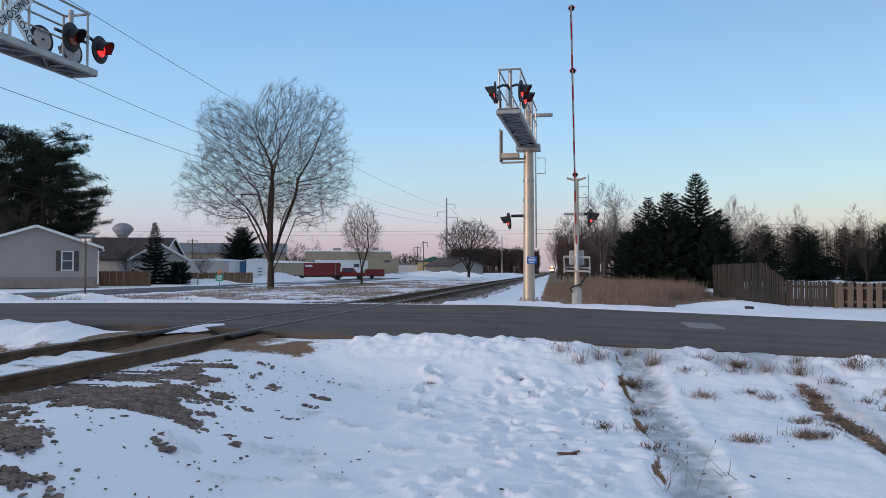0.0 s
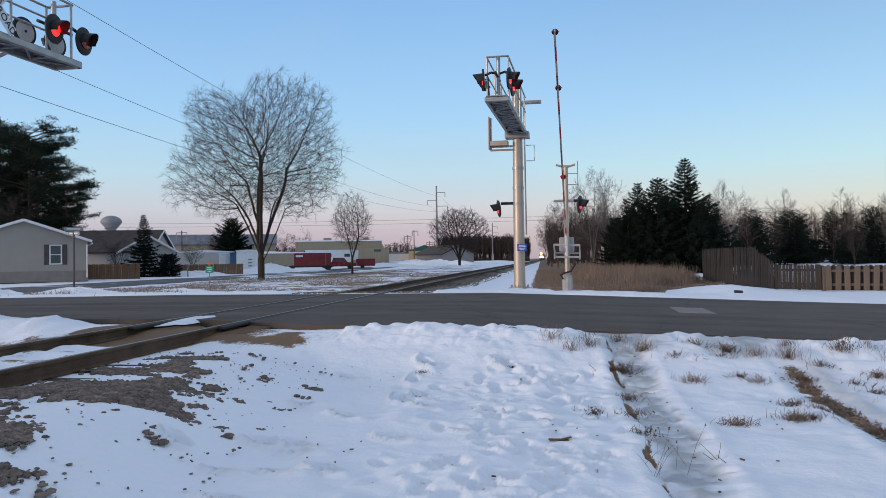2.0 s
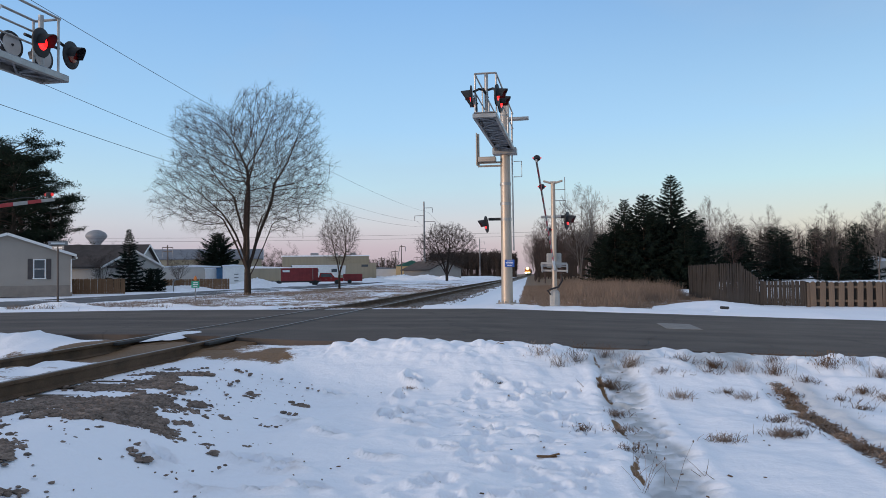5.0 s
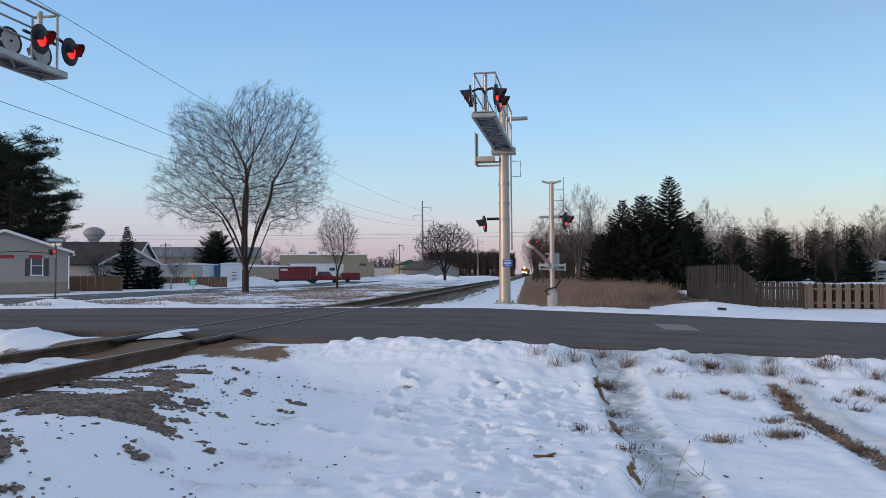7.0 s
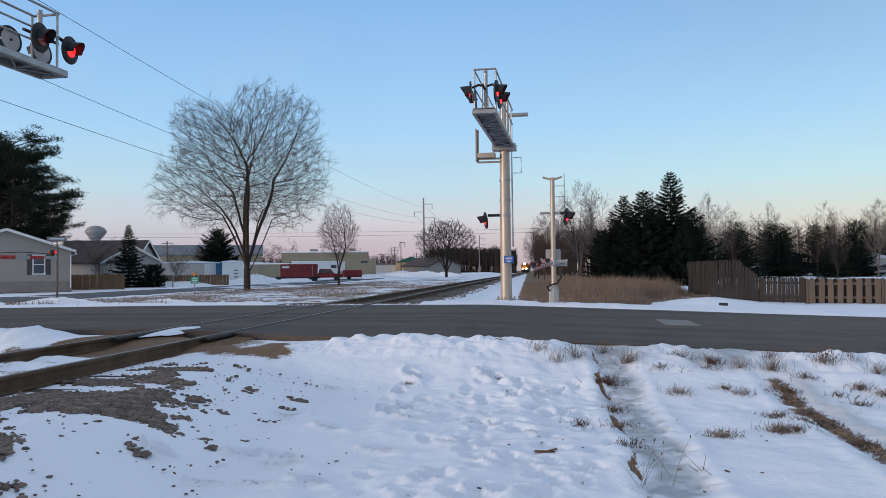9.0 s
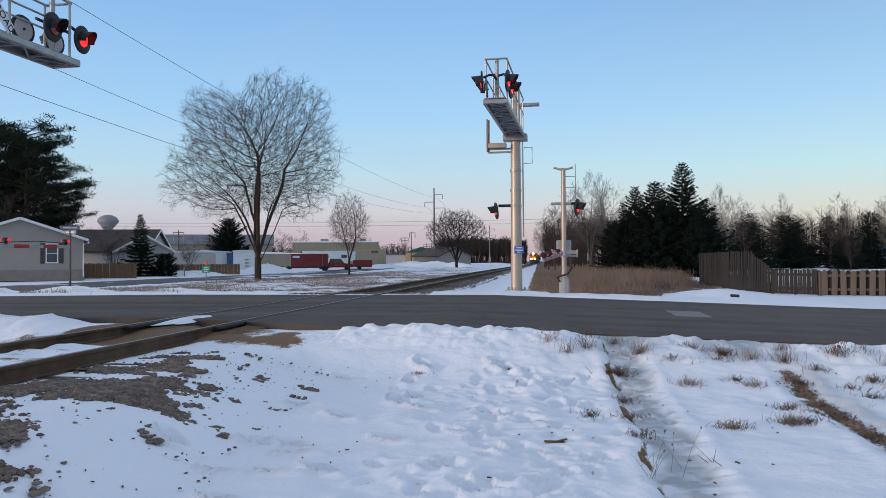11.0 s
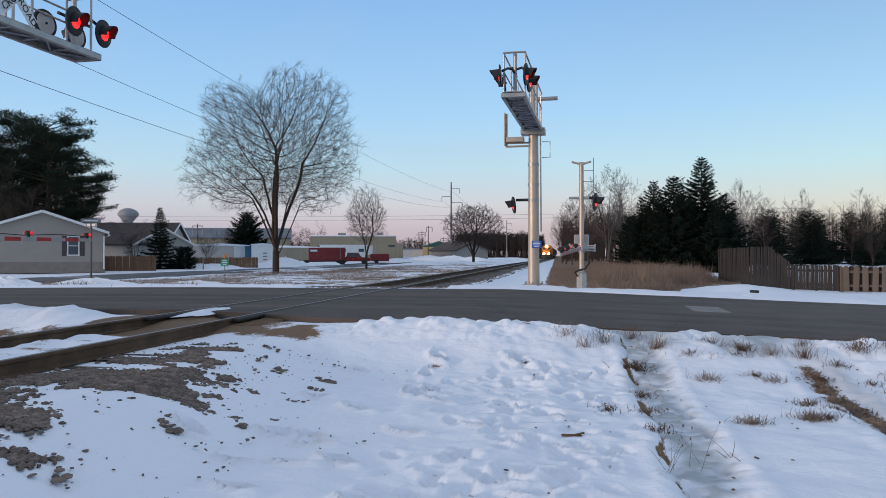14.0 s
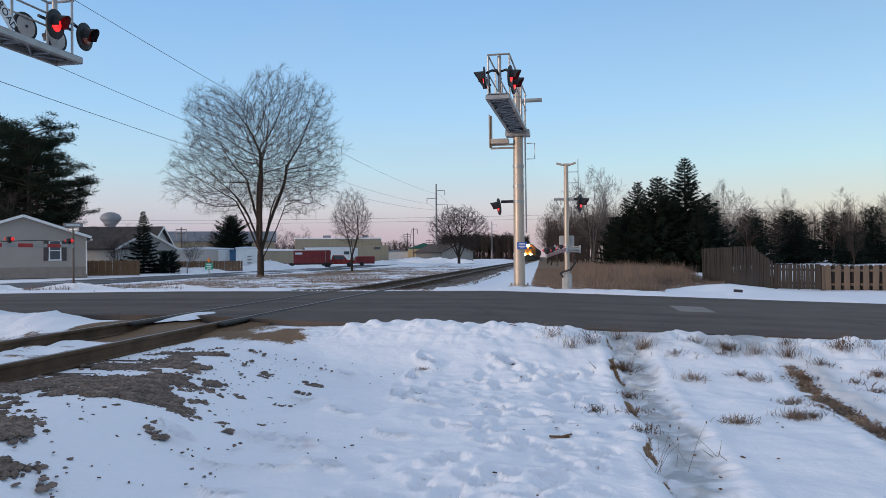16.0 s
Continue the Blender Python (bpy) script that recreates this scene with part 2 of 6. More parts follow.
def asphalt(name, base, dark, patches):
    m = mat(name, base, dark, 0.85, 0, 1.1, 160, 0.35, spread=0.6, dist=0.01)
    n, l = m.node_tree.nodes, m.node_tree.links
    b = n["Principled BSDF"]
    old = b.inputs["Base Color"].links[0].from_socket
    tc = n.new("ShaderNodeTexCoord")
    # long wheel-path streaks along x, and a net of fine dark cracks
    mp = n.new("ShaderNodeMapping")
    mp.inputs["Scale"].default_value = (0.06, 1.1, 1)
    st = n.new("ShaderNodeTexNoise")
    st.inputs["Scale"].default_value, st.inputs["Detail"].default_value = 1.0, 6
    l.new(tc.outputs["Object"], mp.inputs[0]), l.new(mp.outputs[0], st.inputs["Vector"])
    sr = n.new("ShaderNodeMapRange")
    sr.inputs["From Min"].default_value, sr.inputs["From Max"].default_value = 0.3, 0.7
    sr.inputs["To Min"].default_value, sr.inputs["To Max"].default_value = 0.72, 1.28
    l.new(st.outputs["Fac"], sr.inputs["Value"])
    wob = n.new("ShaderNodeTexNoise")
    wob.inputs["Scale"].default_value = 0.8
    vm = n.new("ShaderNodeVectorMath")
    vm.operation = "MULTIPLY_ADD"
    vm.inputs[1].default_value = (1.2, 1.2, 0)
    l.new(tc.outputs["Object"], wob.inputs["Vector"])
    l.new(wob.outputs["Color"], vm.inputs[0]), l.new(tc.outputs["Object"], vm.inputs[2])
    vo = n.new("ShaderNodeTexVoronoi")
    vo.feature = "DISTANCE_TO_EDGE"
    vo.inputs["Scale"].default_value = patches
    l.new(vm.outputs[0], vo.inputs["Vector"])
    cr = n.new("ShaderNodeMapRange")
    cr.inputs["From Min"].default_value, cr.inputs["From Max"].default_value = 0.002, 0.008
    cr.inputs["To Min"].default_value = 0.78
    l.new(vo.outputs["Distance"], cr.inputs["Value"])
    mu = n.new("ShaderNodeMath")
    mu.operation = "MULTIPLY"
    l.new(sr.outputs[0], mu.inputs[0]), l.new(cr.outputs[0], mu.inputs[1])
    hv = n.new("ShaderNodeHueSaturation")
    l.new(mu.outputs[0], hv.inputs["Value"]), l.new(old, hv.inputs["Color"])
    l.new(hv.outputs[0], b.inputs["Base Color"])
    return m


ASPHALT = asphalt("worn_asphalt", (0.104, 0.082, 0.069), (0.075, 0.060, 0.051), 0.22)
ASPHALT2 = asphalt("side_road_asphalt", (0.12, 0.12, 0.125), (0.085, 0.085, 0.09), 0.2)
PATCH = mat("pale_road_patch", (0.24, 0.22, 0.205), (0.16, 0.15, 0.14), 0.85, 0, 3, 100, 0.3)


def ground_material():
    """Snow over stones and dry grass, after the cover attribute (red snow, green stones, blue grass)."""
    m = bpy.data.materials.new("snowy_ground")
    m.use_nodes = True
    n, l = m.node_tree.nodes, m.node_tree.links
    b = n["Principled BSDF"]
    at, tc = n.new("ShaderNodeAttribute"), n.new("ShaderNodeTexCoord")
    at.attribute_name = "cover"
    sep = n.new("ShaderNodeSeparateColor")
    l.new(at.outputs["Color"], sep.inputs[0])

    def noise_node(scale, detail, rough=0.55):
        t = n.new("ShaderNodeTexNoise")
        t.inputs["Scale"].default_value, t.inputs["Detail"].default_value, t.inputs["Roughness"].default_value = scale, detail, rough
        l.new(tc.outputs["Object"], t.inputs["Vector"])
        return t.outputs["Fac"]

    def mixc(fac, a, c):
        x = n.new("ShaderNodeMix")
        x.data_type = "RGBA"
        for key, v in (("Factor", fac), ("A", a), ("B", c)):
            if isinstance(v, tuple):
                x.inputs[key].default_value = (*v, 1)
            else:
                l.new(v, x.inputs[key])
        return x.outputs["Result"]

    n1, n2, n3 = noise_node(1.6, 7, 0.65), noise_node(26, 4), noise_node(0.12, 5)
    snow = mixc(n3, (0.83, 0.85, 0.90), (0.76, 0.79, 0.86))
    snow = mixc(sep.outputs["Blue"], snow, (0.40, 0.42, 0.44))
    stone = mixc(n2, (0.20, 0.165, 0.14), (0.09, 0.075, 0.066))
    grass = mixc(n2, (0.25, 0.145, 0.07), (0.11, 0.066, 0.036))
    bare = mixc(sep.outputs["Green"], grass, stone)
    thr = n.new("ShaderNodeMath")
    thr.operation = "MULTIPLY_ADD"
    thr.inputs[1].default_value, thr.inputs[2].default_value = 1.5, -0.75
    l.new(n1, thr.inputs[0])
    fine = n.new("ShaderNodeMath")
    fine.operation = "MULTIPLY_ADD"
    fine.inputs[1].default_value, fine.inputs[2].default_value = 0.5, -0.25
    l.new(n2, fine.inputs[0])
    s1, s2 = n.new("ShaderNodeMath"), n.new("ShaderNodeMath")
    l.new(sep.outputs["Red"], s1.inputs[0]), l.new(thr.outputs[0], s1.inputs[1])
    l.new(s1.outputs[0], s2.inputs[0]), l.new(fine.outputs[0], s2.inputs[1])
    mr = n.new("ShaderNodeMapRange")
    mr.inputs["From Min"].default_value, mr.inputs["From Max"].default_value = 0.42, 0.58
    l.new(s2.outputs[0], mr.inputs["Value"])
    l.new(mixc(mr.outputs[0], bare, snow), b.inputs["Base Color"])
    b.inputs["Roughness"].default_value = 0.75
    b.inputs["Specular IOR Level"].default_value = 0.25
    n4 = noise_node(9, 6, 0.6)
    hs = n.new("ShaderNodeMath")
    hs.operation = "MULTIPLY_ADD"
    hs.inputs[1].default_value = 0.35
    l.new(mr.outputs[0], hs.inputs[0]), l.new(n4, hs.inputs[2])
    bp = n.new("ShaderNodeBump")
    bp.inputs["Strength"].default_value, bp.inputs["Distance"].default_value = 0.5, 0.035
    l.new(hs.outputs[0], bp.inputs["Height"]), l.new(bp.outputs[0], b.inputs["Normal"])
    return m


GROUND = ground_material()
# dry, matt surfaces
for _m, _s in ((NEEDLE, 0.08), (PINE, 0.08), (BARK, 0.15), (TWIG, 0.12), (PALEBARK, 0.15), (REDBARK, 0.12), (DRYGRASS, 0.15), (WEED, 0.15), (TIE, 0.2), (STONE, 0.25),
               (ASPHALT, 0.28), (ASPHALT2, 0.3), (GREYFENCE, 0.2), (PICKET, 0.2), (SHINGLE, 0.2), (RAILSIDE, 0.3), (PLANK, 0.2)):
    _m.node_tree.nodes["Principled BSDF"].inputs["Specular IOR Level"].default_value = _s


# ---- mesh tools ----
class Mesh:
    """Collects vertices and faces of one mesh."""

    def __init__(self):
        self.v, self.f = [], []

    def add(self, verts, faces):
        k = len(self.v)
        self.v += [tuple(p) for p in verts]
        self.f += [tuple(i + k for i in f) for f in faces]
        return self

    def box(self, c, s, m=None, ch=0.012):
        """A box with chamfered edges, centre c, size s, turned by the matrix m about its centre."""
        h = [x / 2 for x in s]
        ch = min(ch, min(h) * 0.45)
        pts, idx = [], {}
        for sx in (-1, 1):
            for sy in (-1, 1):
                for sz in (-1, 1):
                    for ax in range(3):
                        q = [sx * (h[0] - ch), sy * (h[1] - ch), sz * (h[2] - ch)]
                        q[ax] += (sx, sy, sz)[ax] * ch
                        idx[sx, sy, sz, ax] = len(pts)
                        pts.append(Vector(q))
        fs = []
        o = (-1, 1)
        for ax in range(3):
            u, w = (ax + 1) % 3, (ax + 2) % 3
            for sg in o:
                ring = []
                for a, b in ((-1, -1), (1, -1), (1, 1), (-1, 1)):
                    k = [0, 0, 0]
                    k[ax], k[u], k[w] = sg, a, b
                    ring.append(idx[(*k, ax)])
                fs.append(ring if sg > 0 else ring[::-1])
            for a in o:
                for b in o:
                    k0, k1 = [0, 0, 0], [0, 0, 0]
                    k0[ax], k1[ax] = -1, 1
                    k0[u] = k1[u] = a
                    k0[w] = k1[w] = b
                    q = [idx[(*k0, u)], idx[(*k1, u)], idx[(*k1, w)], idx[(*k0, w)]]
                    fs.append(q if a * b > 0 else q[::-1])
        for sx in o:
            for sy in o:
                for sz in o:
                    t = [idx[sx, sy, sz, 0], idx[sx, sy, sz, 1], idx[sx, sy, sz, 2]]
                    fs.append(t if sx * sy * sz > 0 else t[::-1])
        c = Vector(c)
        return self.add([(m @ p if m else p) + c for p in pts], fs)

    def rod(self, p0, p1, r0, r1=None, n=8, caps=True):
        p0, p1 = Vector(p0), Vector(p1)
        r1 = r0 if r1 is None else r1
        q = (p1 - p0).to_track_quat("Z", "Y")
        ring = [q @ Vector((math.cos(6.28319 * i / n), math.sin(6.28319 * i / n), 0)) for i in range(n)]
        fs = [(i, (i + 1) % n, n + (i + 1) % n, n + i) for i in range(n)]
        if caps:
            fs += [tuple(range(n))[::-1], tuple(range(n, 2 * n))]
        return self.add([p0 + d * r0 for d in ring] + [p1 + d * r1 for d in ring], fs)

    def tube(self, pts, r, n=6):
        """One connected round skin along a line of points."""
        pts = [Vector(a) for a in pts]
        vs, fs, k = [], [], len(pts)
        for i, a in enumerate(pts):
            q = (pts[min(i + 1, k - 1)] - pts[max(i - 1, 0)]).to_track_quat("Z", "Y")
            vs += [a + q @ Vector((r * math.cos(6.28319 * m / n), r * math.sin(6.28319 * m / n), 0)) for m in range(n)]
        for i in range(k - 1):
            fs += [(i * n + m, i * n + (m + 1) % n, (i + 1) * n + (m + 1) % n, (i + 1) * n + m) for m in range(n)]
        fs += [tuple(range(n))[::-1], tuple(range((k - 1) * n, k * n))]
        return self.add(vs, fs)

    def extrude(self, profile, y0, y1, axis=1):
        """A closed profile of (x, z) pairs swept along y."""
        n = len(profile)
        vs = [(x, y0, z) for x, z in profile] + [(x, y1, z) for x, z in profile]
        fs = [(i, n + i, n + (i + 1) % n, (i + 1) % n) for i in range(n)] + [tuple(range(n)), tuple(range(n, 2 * n))[::-1]]
        return self.add(vs, fs)

    def lathe(self, prof, m=None, n=16):
        """(radius, z) pairs turned about z, then placed by m."""
        vs, fs = [], []
        for r, z in prof:
            for i in range(n):
                p = Vector((r * math.cos(6.28319 * i / n), r * math.sin(6.28319 * i / n), z))
                vs.append(m @ p if m else p)
        for j in range(len(prof) - 1):
            for i in range(n):
                fs.append((j * n + i, j * n + (i + 1) % n, (j + 1) * n + (i + 1) % n, (j + 1) * n + i))
        fs += [tuple(range(n))[::-1], tuple(range((len(prof) - 1) * n, len(prof) * n))]
        return self.add(vs, fs)

    def data(self, name, material, smooth=False):
        d = bpy.data.meshes.new(name)
        d.from_pydata(self.v, [], self.f)
        d.materials.append(material)
        if smooth:
            d.polygons.foreach_set("use_smooth", [True] * len(d.polygons))
            d.set_sharp_from_angle(angle=radians(40))
        d.update()
        return d


def part(name, mesh, material, parent=None, label="", smooth=True):
    ob = new(name, mesh.data(name, material, smooth))
    if parent:
        ob.parent = parent
    return tagged(ob, label)


def thing(name, m, label, category, group="", kind=""):
    ob = new(name)
    ob.empty_display_size = 0.3
    ob.matrix_basis = m
    return tagged(ob, label, category, group, kind)


def arrays(name, v, f, material, smooth=False):
    """A mesh from numpy arrays of vertices and equal faces."""
    d = bpy.data.meshes.new(name)
    d.from_pydata(v.tolist(), [], f.tolist())
    d.materials.append(material)
    if smooth:
        d.polygons.foreach_set("use_smooth", [True] * len(d.polygons))
    d.update()
    return d


def step(a, b, x):
    u = np.clip((np.asarray(x, float) - a) / (b - a), 0, 1)
    return u * u * (3 - 2 * u)


# ---- lie of the land ----
TRACK_X = -5.95
GAUGE = 1.505
ROAD_NEAR, ROAD_FAR, SKEW = 11.45, 22.4, 0.02


def road_z(x):
    x = np.asarray(x, float)
    return -0.036 * np.clip(x + 1.5, 0, 14) - 0.010 * np.clip(-12 - x, 0, 14)


def shift(x):
    """How far the near road edge lies back towards the crossing."""
    return 1.35 * step(2.6, 7.2, -np.asarray(x, float))


def land_z(x, y):
    """Height of the ground without its small unevenness."""
    x, y = np.asarray(x, float), np.asarray(y, float)
    v = y + SKEW * (x + 6)
    v = np.where(y < 17, v - shift(x), v)
    rz = road_z(x)
    bed = 1 - step(1.9, 3.4, np.abs(x - TRACK_X))
    near = -0.52 + 0.10 * step(2, 8, -x) - 0.06 * step(1, 6, x)
    near = near * (1 - bed) + -0.165 * bed
    near = near + (rz - 0.01 - near) * step(8.6, 11.3, v) * (1 - bed) + (-0.07 - near) * step(9.4, 10.6, v) * bed
    far = -0.34 + 0 * x
    far = far * (1 - bed) + -0.17 * bed
    far = rz - 0.02 + (far - rz + 0.02) * step(23.2, 28.5, v)
    far = far + 0.65 * step(80, 190, y) * step(6, 16, np.abs(x - TRACK_X))
    z = np.where(v < 17, near, far)
    under = step(ROAD_NEAR - 0.1, ROAD_NEAR + 0.15, v) * (1 - step(ROAD_FAR - 0.15, ROAD_FAR + 0.1, v))
    return z * (1 - under) + (rz - 0.22) * under


def gz(x, y):
    return float(land_z(x, y))


# ---- ground sheet ----
def axis_steps(segments, grow, end):
    """Coordinates from fine stretches (start, stop, step), growing outwards on both sides to +-end."""
    xs = []
    for a, b, s in segments:
        xs += list(np.arange(a, b, s))
    xs.append(segments[-1][1])
    s = segments[-1][2]
    while xs[-1] < end:
        s *= grow
        xs.append(xs[-1] + s)
    s = segments[0][2]
    while xs[0] > -end:
        s *= grow
        xs.insert(0, xs[0] - s)
    return np.array(xs)


NOISE_TABLES = [np.random.RandomState(k).rand(256, 256) * 2 - 1 for k in range(24)]


def vnoise(x, y, scale, seed):
    """Smooth value noise on arrays, about -1 to 1."""
    r = NOISE_TABLES[seed]
    u, w = x / scale + 37.3, y / scale + 91.7
    i, j = np.floor(u).astype(int), np.floor(w).astype(int)
    fu, fw = u - i, w - j
    fu, fw = fu * fu * (3 - 2 * fu), fw * fw * (3 - 2 * fw)
    g = lambda a, b: r[a % 256, b % 256]
    return (g(i, j) * (1 - fu) + g(i + 1, j) * fu) * (1 - fw) + (g(i, j + 1) * (1 - fu) + g(i + 1, j + 1) * fu) * fw


def dent(x, y, z, scuff, cx, cy, along, length, width, depth, rim=0.3, bare=0.0):
    """A footprint-shaped hollow with a low rim."""
    ca, sa = math.cos(along), math.sin(along)
    i0, i1 = np.searchsorted(x[0], (cx - 0.55, cx + 0.55))
    j0, j1 = np.searchsorted(y[:, 0], (cy - 0.55, cy + 0.55))
    sel = (slice(j0, j1), slice(i0, i1))
    dx, dy = x[sel] - cx, y[sel] - cy
    a, b = (dx * ca + dy * sa) / (length / 2), (-dx * sa + dy * ca) / (width / 2)
    q = np.sqrt(a * a + b * b)
    # the heel end is pushed up into a softer slope than the toe end
    z[sel] += -depth * (1 - step(0.50, 1.0, q)) * (1 + 0.35 * np.clip(a, -1, 1)) + rim * depth * np.exp(-((q - 1.25) / 0.24) ** 2) * (1 + 0.6 * np.clip(b, -1, 1))
    if bare:
        scuff[sel] = np.maximum(scuff[sel], bare * (1 - step(0.2, 0.75, q)))


def grass_front(x):
    """Front edge of the tall grass beyond the road."""
    return 26.9 + 0.5 * vnoise(x, x * 0 + 3.0, 1.3, 21) + 4.0 * step(3.4, 5.2, x) + 5.0 * step(5.2, 7.6, x)


def stony(x, y):
    """How bare of snow the ballast beside the near rail lies."""
    f = 1.15 * np.exp(-((y - 6.50 - 0.22 * (x + 4.2)) / 0.62) ** 2) * (1 - step(-3.75, -3.0, x)) * step(-5.25, -4.9, x)
    f += 0.95 * np.exp(-((y - 7.75) / 0.30) ** 2) * (1 - step(-4.1, -3.45, x)) * step(-5.1, -4.75, x)
    f += 0.85 * np.exp(-((x + 4.42) / 0.30) ** 2 - ((y - 8.45) / 0.36) ** 2)
    f += 1.00 * np.exp(-((y - 4.95) / 0.36) ** 2) * (1 - step(-3.8, -3.4, x))
    f += 0.62 * np.exp(-((y - 4.25) / 0.25) ** 2) * (1 - step(-3.5, -2.9, x)) + 0.6 * np.exp(-((x + 4.6) / 0.5) ** 2) * (1 - step(3.0, 4.4, y))
    return f + 0.42 * vnoise(x + 0.5 * y, y * 1.7, 0.55, 12) + 0.48 * vnoise(x, y, 0.17, 13) + 0.22 * vnoise(x, y, 0.07, 14) - 0.12


RUTS = [((1.00, 5.6), (1.00, 10.2), 0.27), ((2.79, 6.53), (2.88, 9.4), 0.22)]


def build_ground():
    xs = axis_steps([(-18, -13, 0.4), (-13, -7.6, 0.11), (-7.6, 5.6, 0.036), (5.6, 14, 0.3)], 1.16, 2600)
    ys = axis_steps([(-2, 2.8, 0.3), (2.8, 4.3, 0.1), (4.3, 11.6, 0.032), (11.6, 22.0, 0.5), (22.0, 32, 0.16), (32, 60, 0.6)], 1.12, 3200)
    x, y = np.meshgrid(xs, ys)
    z = land_z(x, y)
    v = y + SKEW * (x + 6)
    v = np.where(y < 17, v - shift(x), v)
    nearz = (v < ROAD_NEAR + 0.1).astype(float)
    off = np.abs(x - TRACK_X)
    bed = 1 - step(1.7, 3.0, off)
    n_a, n_b, n_c = vnoise(x, y, 1.7, 1), vnoise(x, y, 0.42, 2), vnoise(x, y, 0.16, 3)
    n_d, n_e = vnoise(x, y, 6.0, 4), vnoise(x, y, 22.0, 5)
    offroad = 1 - step(ROAD_NEAR - 0.15, ROAD_NEAR, v) * (1 - step(ROAD_FAR, ROAD_FAR + 0.15, v))
    # ridges of drifted, trodden snow
    z += offroad * (0.034 * n_a + 0.022 * n_b + 0.008 * n_c) * (1 - 0.6 * bed) * np.where(y < 60, 1, 2.0)
    trod = np.exp(-((x + 0.2) / 1.1) ** 2) * nearz * step(3, 5, y) * (1 - step(10.6, 11.3, v))
    z += trod * (0.020 * np.abs(n_b) + 0.008 * n_c)
    # long low drifts across the open part, cut by the wind
    n_f, n_g = vnoise(x * 0.42, y, 0.62, 7), vnoise(x * 0.6 + 3, y, 0.30, 8)
    open_ = nearz * (1 - step(10.4, 11.0, v)) * (1 - bed)
    z += open_ * (0.030 * np.clip(n_f, 0, 1) ** 1.5 + 0.010 * np.clip(n_g - 0.2, 0, 1))
    z += open_ * 0.007 * vnoise(x, y, 0.10, 16) * step(-0.3, 0.4, n_a + 0.6 * n_d)
    # rubble thrown up by the plough
    rub = np.exp(-((v - ROAD_NEAR + 0.75) / 0.42) ** 2) * nearz * (off > 2.3)
    z += rub * (0.045 * np.abs(vnoise(x, y, 0.11, 9)) + 0.05 * np.clip(vnoise(x, y, 0.27, 10), 0, 1))
    z += nearz * step(2.95, 3.3, x) * step(6, 7, y) * (1 - step(10.6, 11.1, v)) * 0.05 * np.abs(n_b)
    # banks along both road edges, broken and lumpy
    bank_n = np.exp(-((v - ROAD_NEAR + 0.50) / 0.34) ** 2) * (0.045 + 0.05 * np.abs(n_b) + 0.03 * n_c) * (off > 2.9)
    bank_f = np.exp(-((v - ROAD_FAR - 1.0) / 0.75) ** 2) * (0.07 + 0.05 * np.abs(n_b) + 0.04 * np.abs(n_a)) * (off > 2.4)
    z += bank_n * (1 - 0.8 * np.exp(-((x - 0.9) / 0.5) ** 2) - 0.8 * np.exp(-((x - 3.2) / 0.6) ** 2)) + bank_f
    # ploughed bank in the corner beside the track
    z += nearz * 0.085 * np.exp(-((v - 10.95) / 0.45) ** 2) * step(2.0, 3.0, TRACK_X - x) * (0.7 + 0.6 * n_b + 0.3 * n_c)
    # wheel ruts
    rut_bare, slush = np.zeros_like(x), np.zeros_like(x)
    for (ax, ay), (bx, by), w in RUTS:
        cx = ax + (bx - ax) * (y - ay) / (by - ay) + 0.05 * vnoise(y, y * 0, 0.9, 6)
        d = np.abs(x - cx)
        live = step(ay - 3, ay - 1, y) * (1 - step(by, by + 1.0, y)) * nearz
        z -= live * 0.034 * (1 - step(w * 0.5, w, d + 0.05 * n_c))
        z += live * 0.018 * np.exp(-((d - w * 1.3) / 0.07) ** 2)
        core = live * (1 - step(w * 0.3, w * 1.0, d + 0.12 * n_c + 0.08 * n_b))
        fine = vnoise(x, y, 0.07, 15)
        if ax > 2:
            rut_bare = np.maximum(rut_bare, (1 - step(w * 0.1, w * 0.75, d + 0.07 * n_c)) * live * (0.75 + 0.25 * n_b))
            slush = np.maximum(slush, live * 0.6 * np.exp(-((x - cx - 0.25) / 0.16) ** 2))
        else:
            slush = np.maximum(slush, np.clip(core * (0.78 + 0.45 * n_c + 0.5 * fine), 0, 1))
            z += core * 0.012 * fine
            lip = live * np.exp(-((x - cx + w * 0.78 + 0.05 * n_b + 0.03 * n_c) / 0.034) ** 2)
            rut_bare = np.maximum(rut_bare, lip * (0.62 + 0.35 * n_b + 0.25 * n_c))
            z -= 0.03 * lip
    # footprints
    rnd = random.Random(4)
    scuff = np.zeros_like(x)
    prints = [(-2.50, 9.18, 2.9), (-1.46, 8.31, 2.0), (-1.33, 6.36, 2.8), (-1.58, 9.59, 2.1), (-1.27, 7.59, 2.7), (-2.02, 5.91, 2.9), (-1.95, 5.30, 3.0), (-0.55, 9.5, 2.7), (-2.40, 5.28, 2.75), (-2.52, 7.6, 2.8), (-1.96, 7.02, 2.8), (-2.45, 6.17, 2.7), (-3.04, 5.82, 2.6), (-1.66, 5.41, 2.7), (-0.62, 9.66, 2.5), (-1.62, 9.6, 2.2), (-1.64, 8.0, 1.7), (-2.13, 6.13, 2.7), (-1.69, 9.09, 1.7), (-2.1, 4.6, 2.7), (-1.2, 4.4, 2.6)]
    for k in range(210):
        py = rnd.uniform(3.6, 9.4)
        prints.append((rnd.gauss(-0.30 + 0.02 * py, 0.62), py, rnd.choice((1.5, 1.9, 2.5, 2.9)) + rnd.gauss(0, 0.25)))
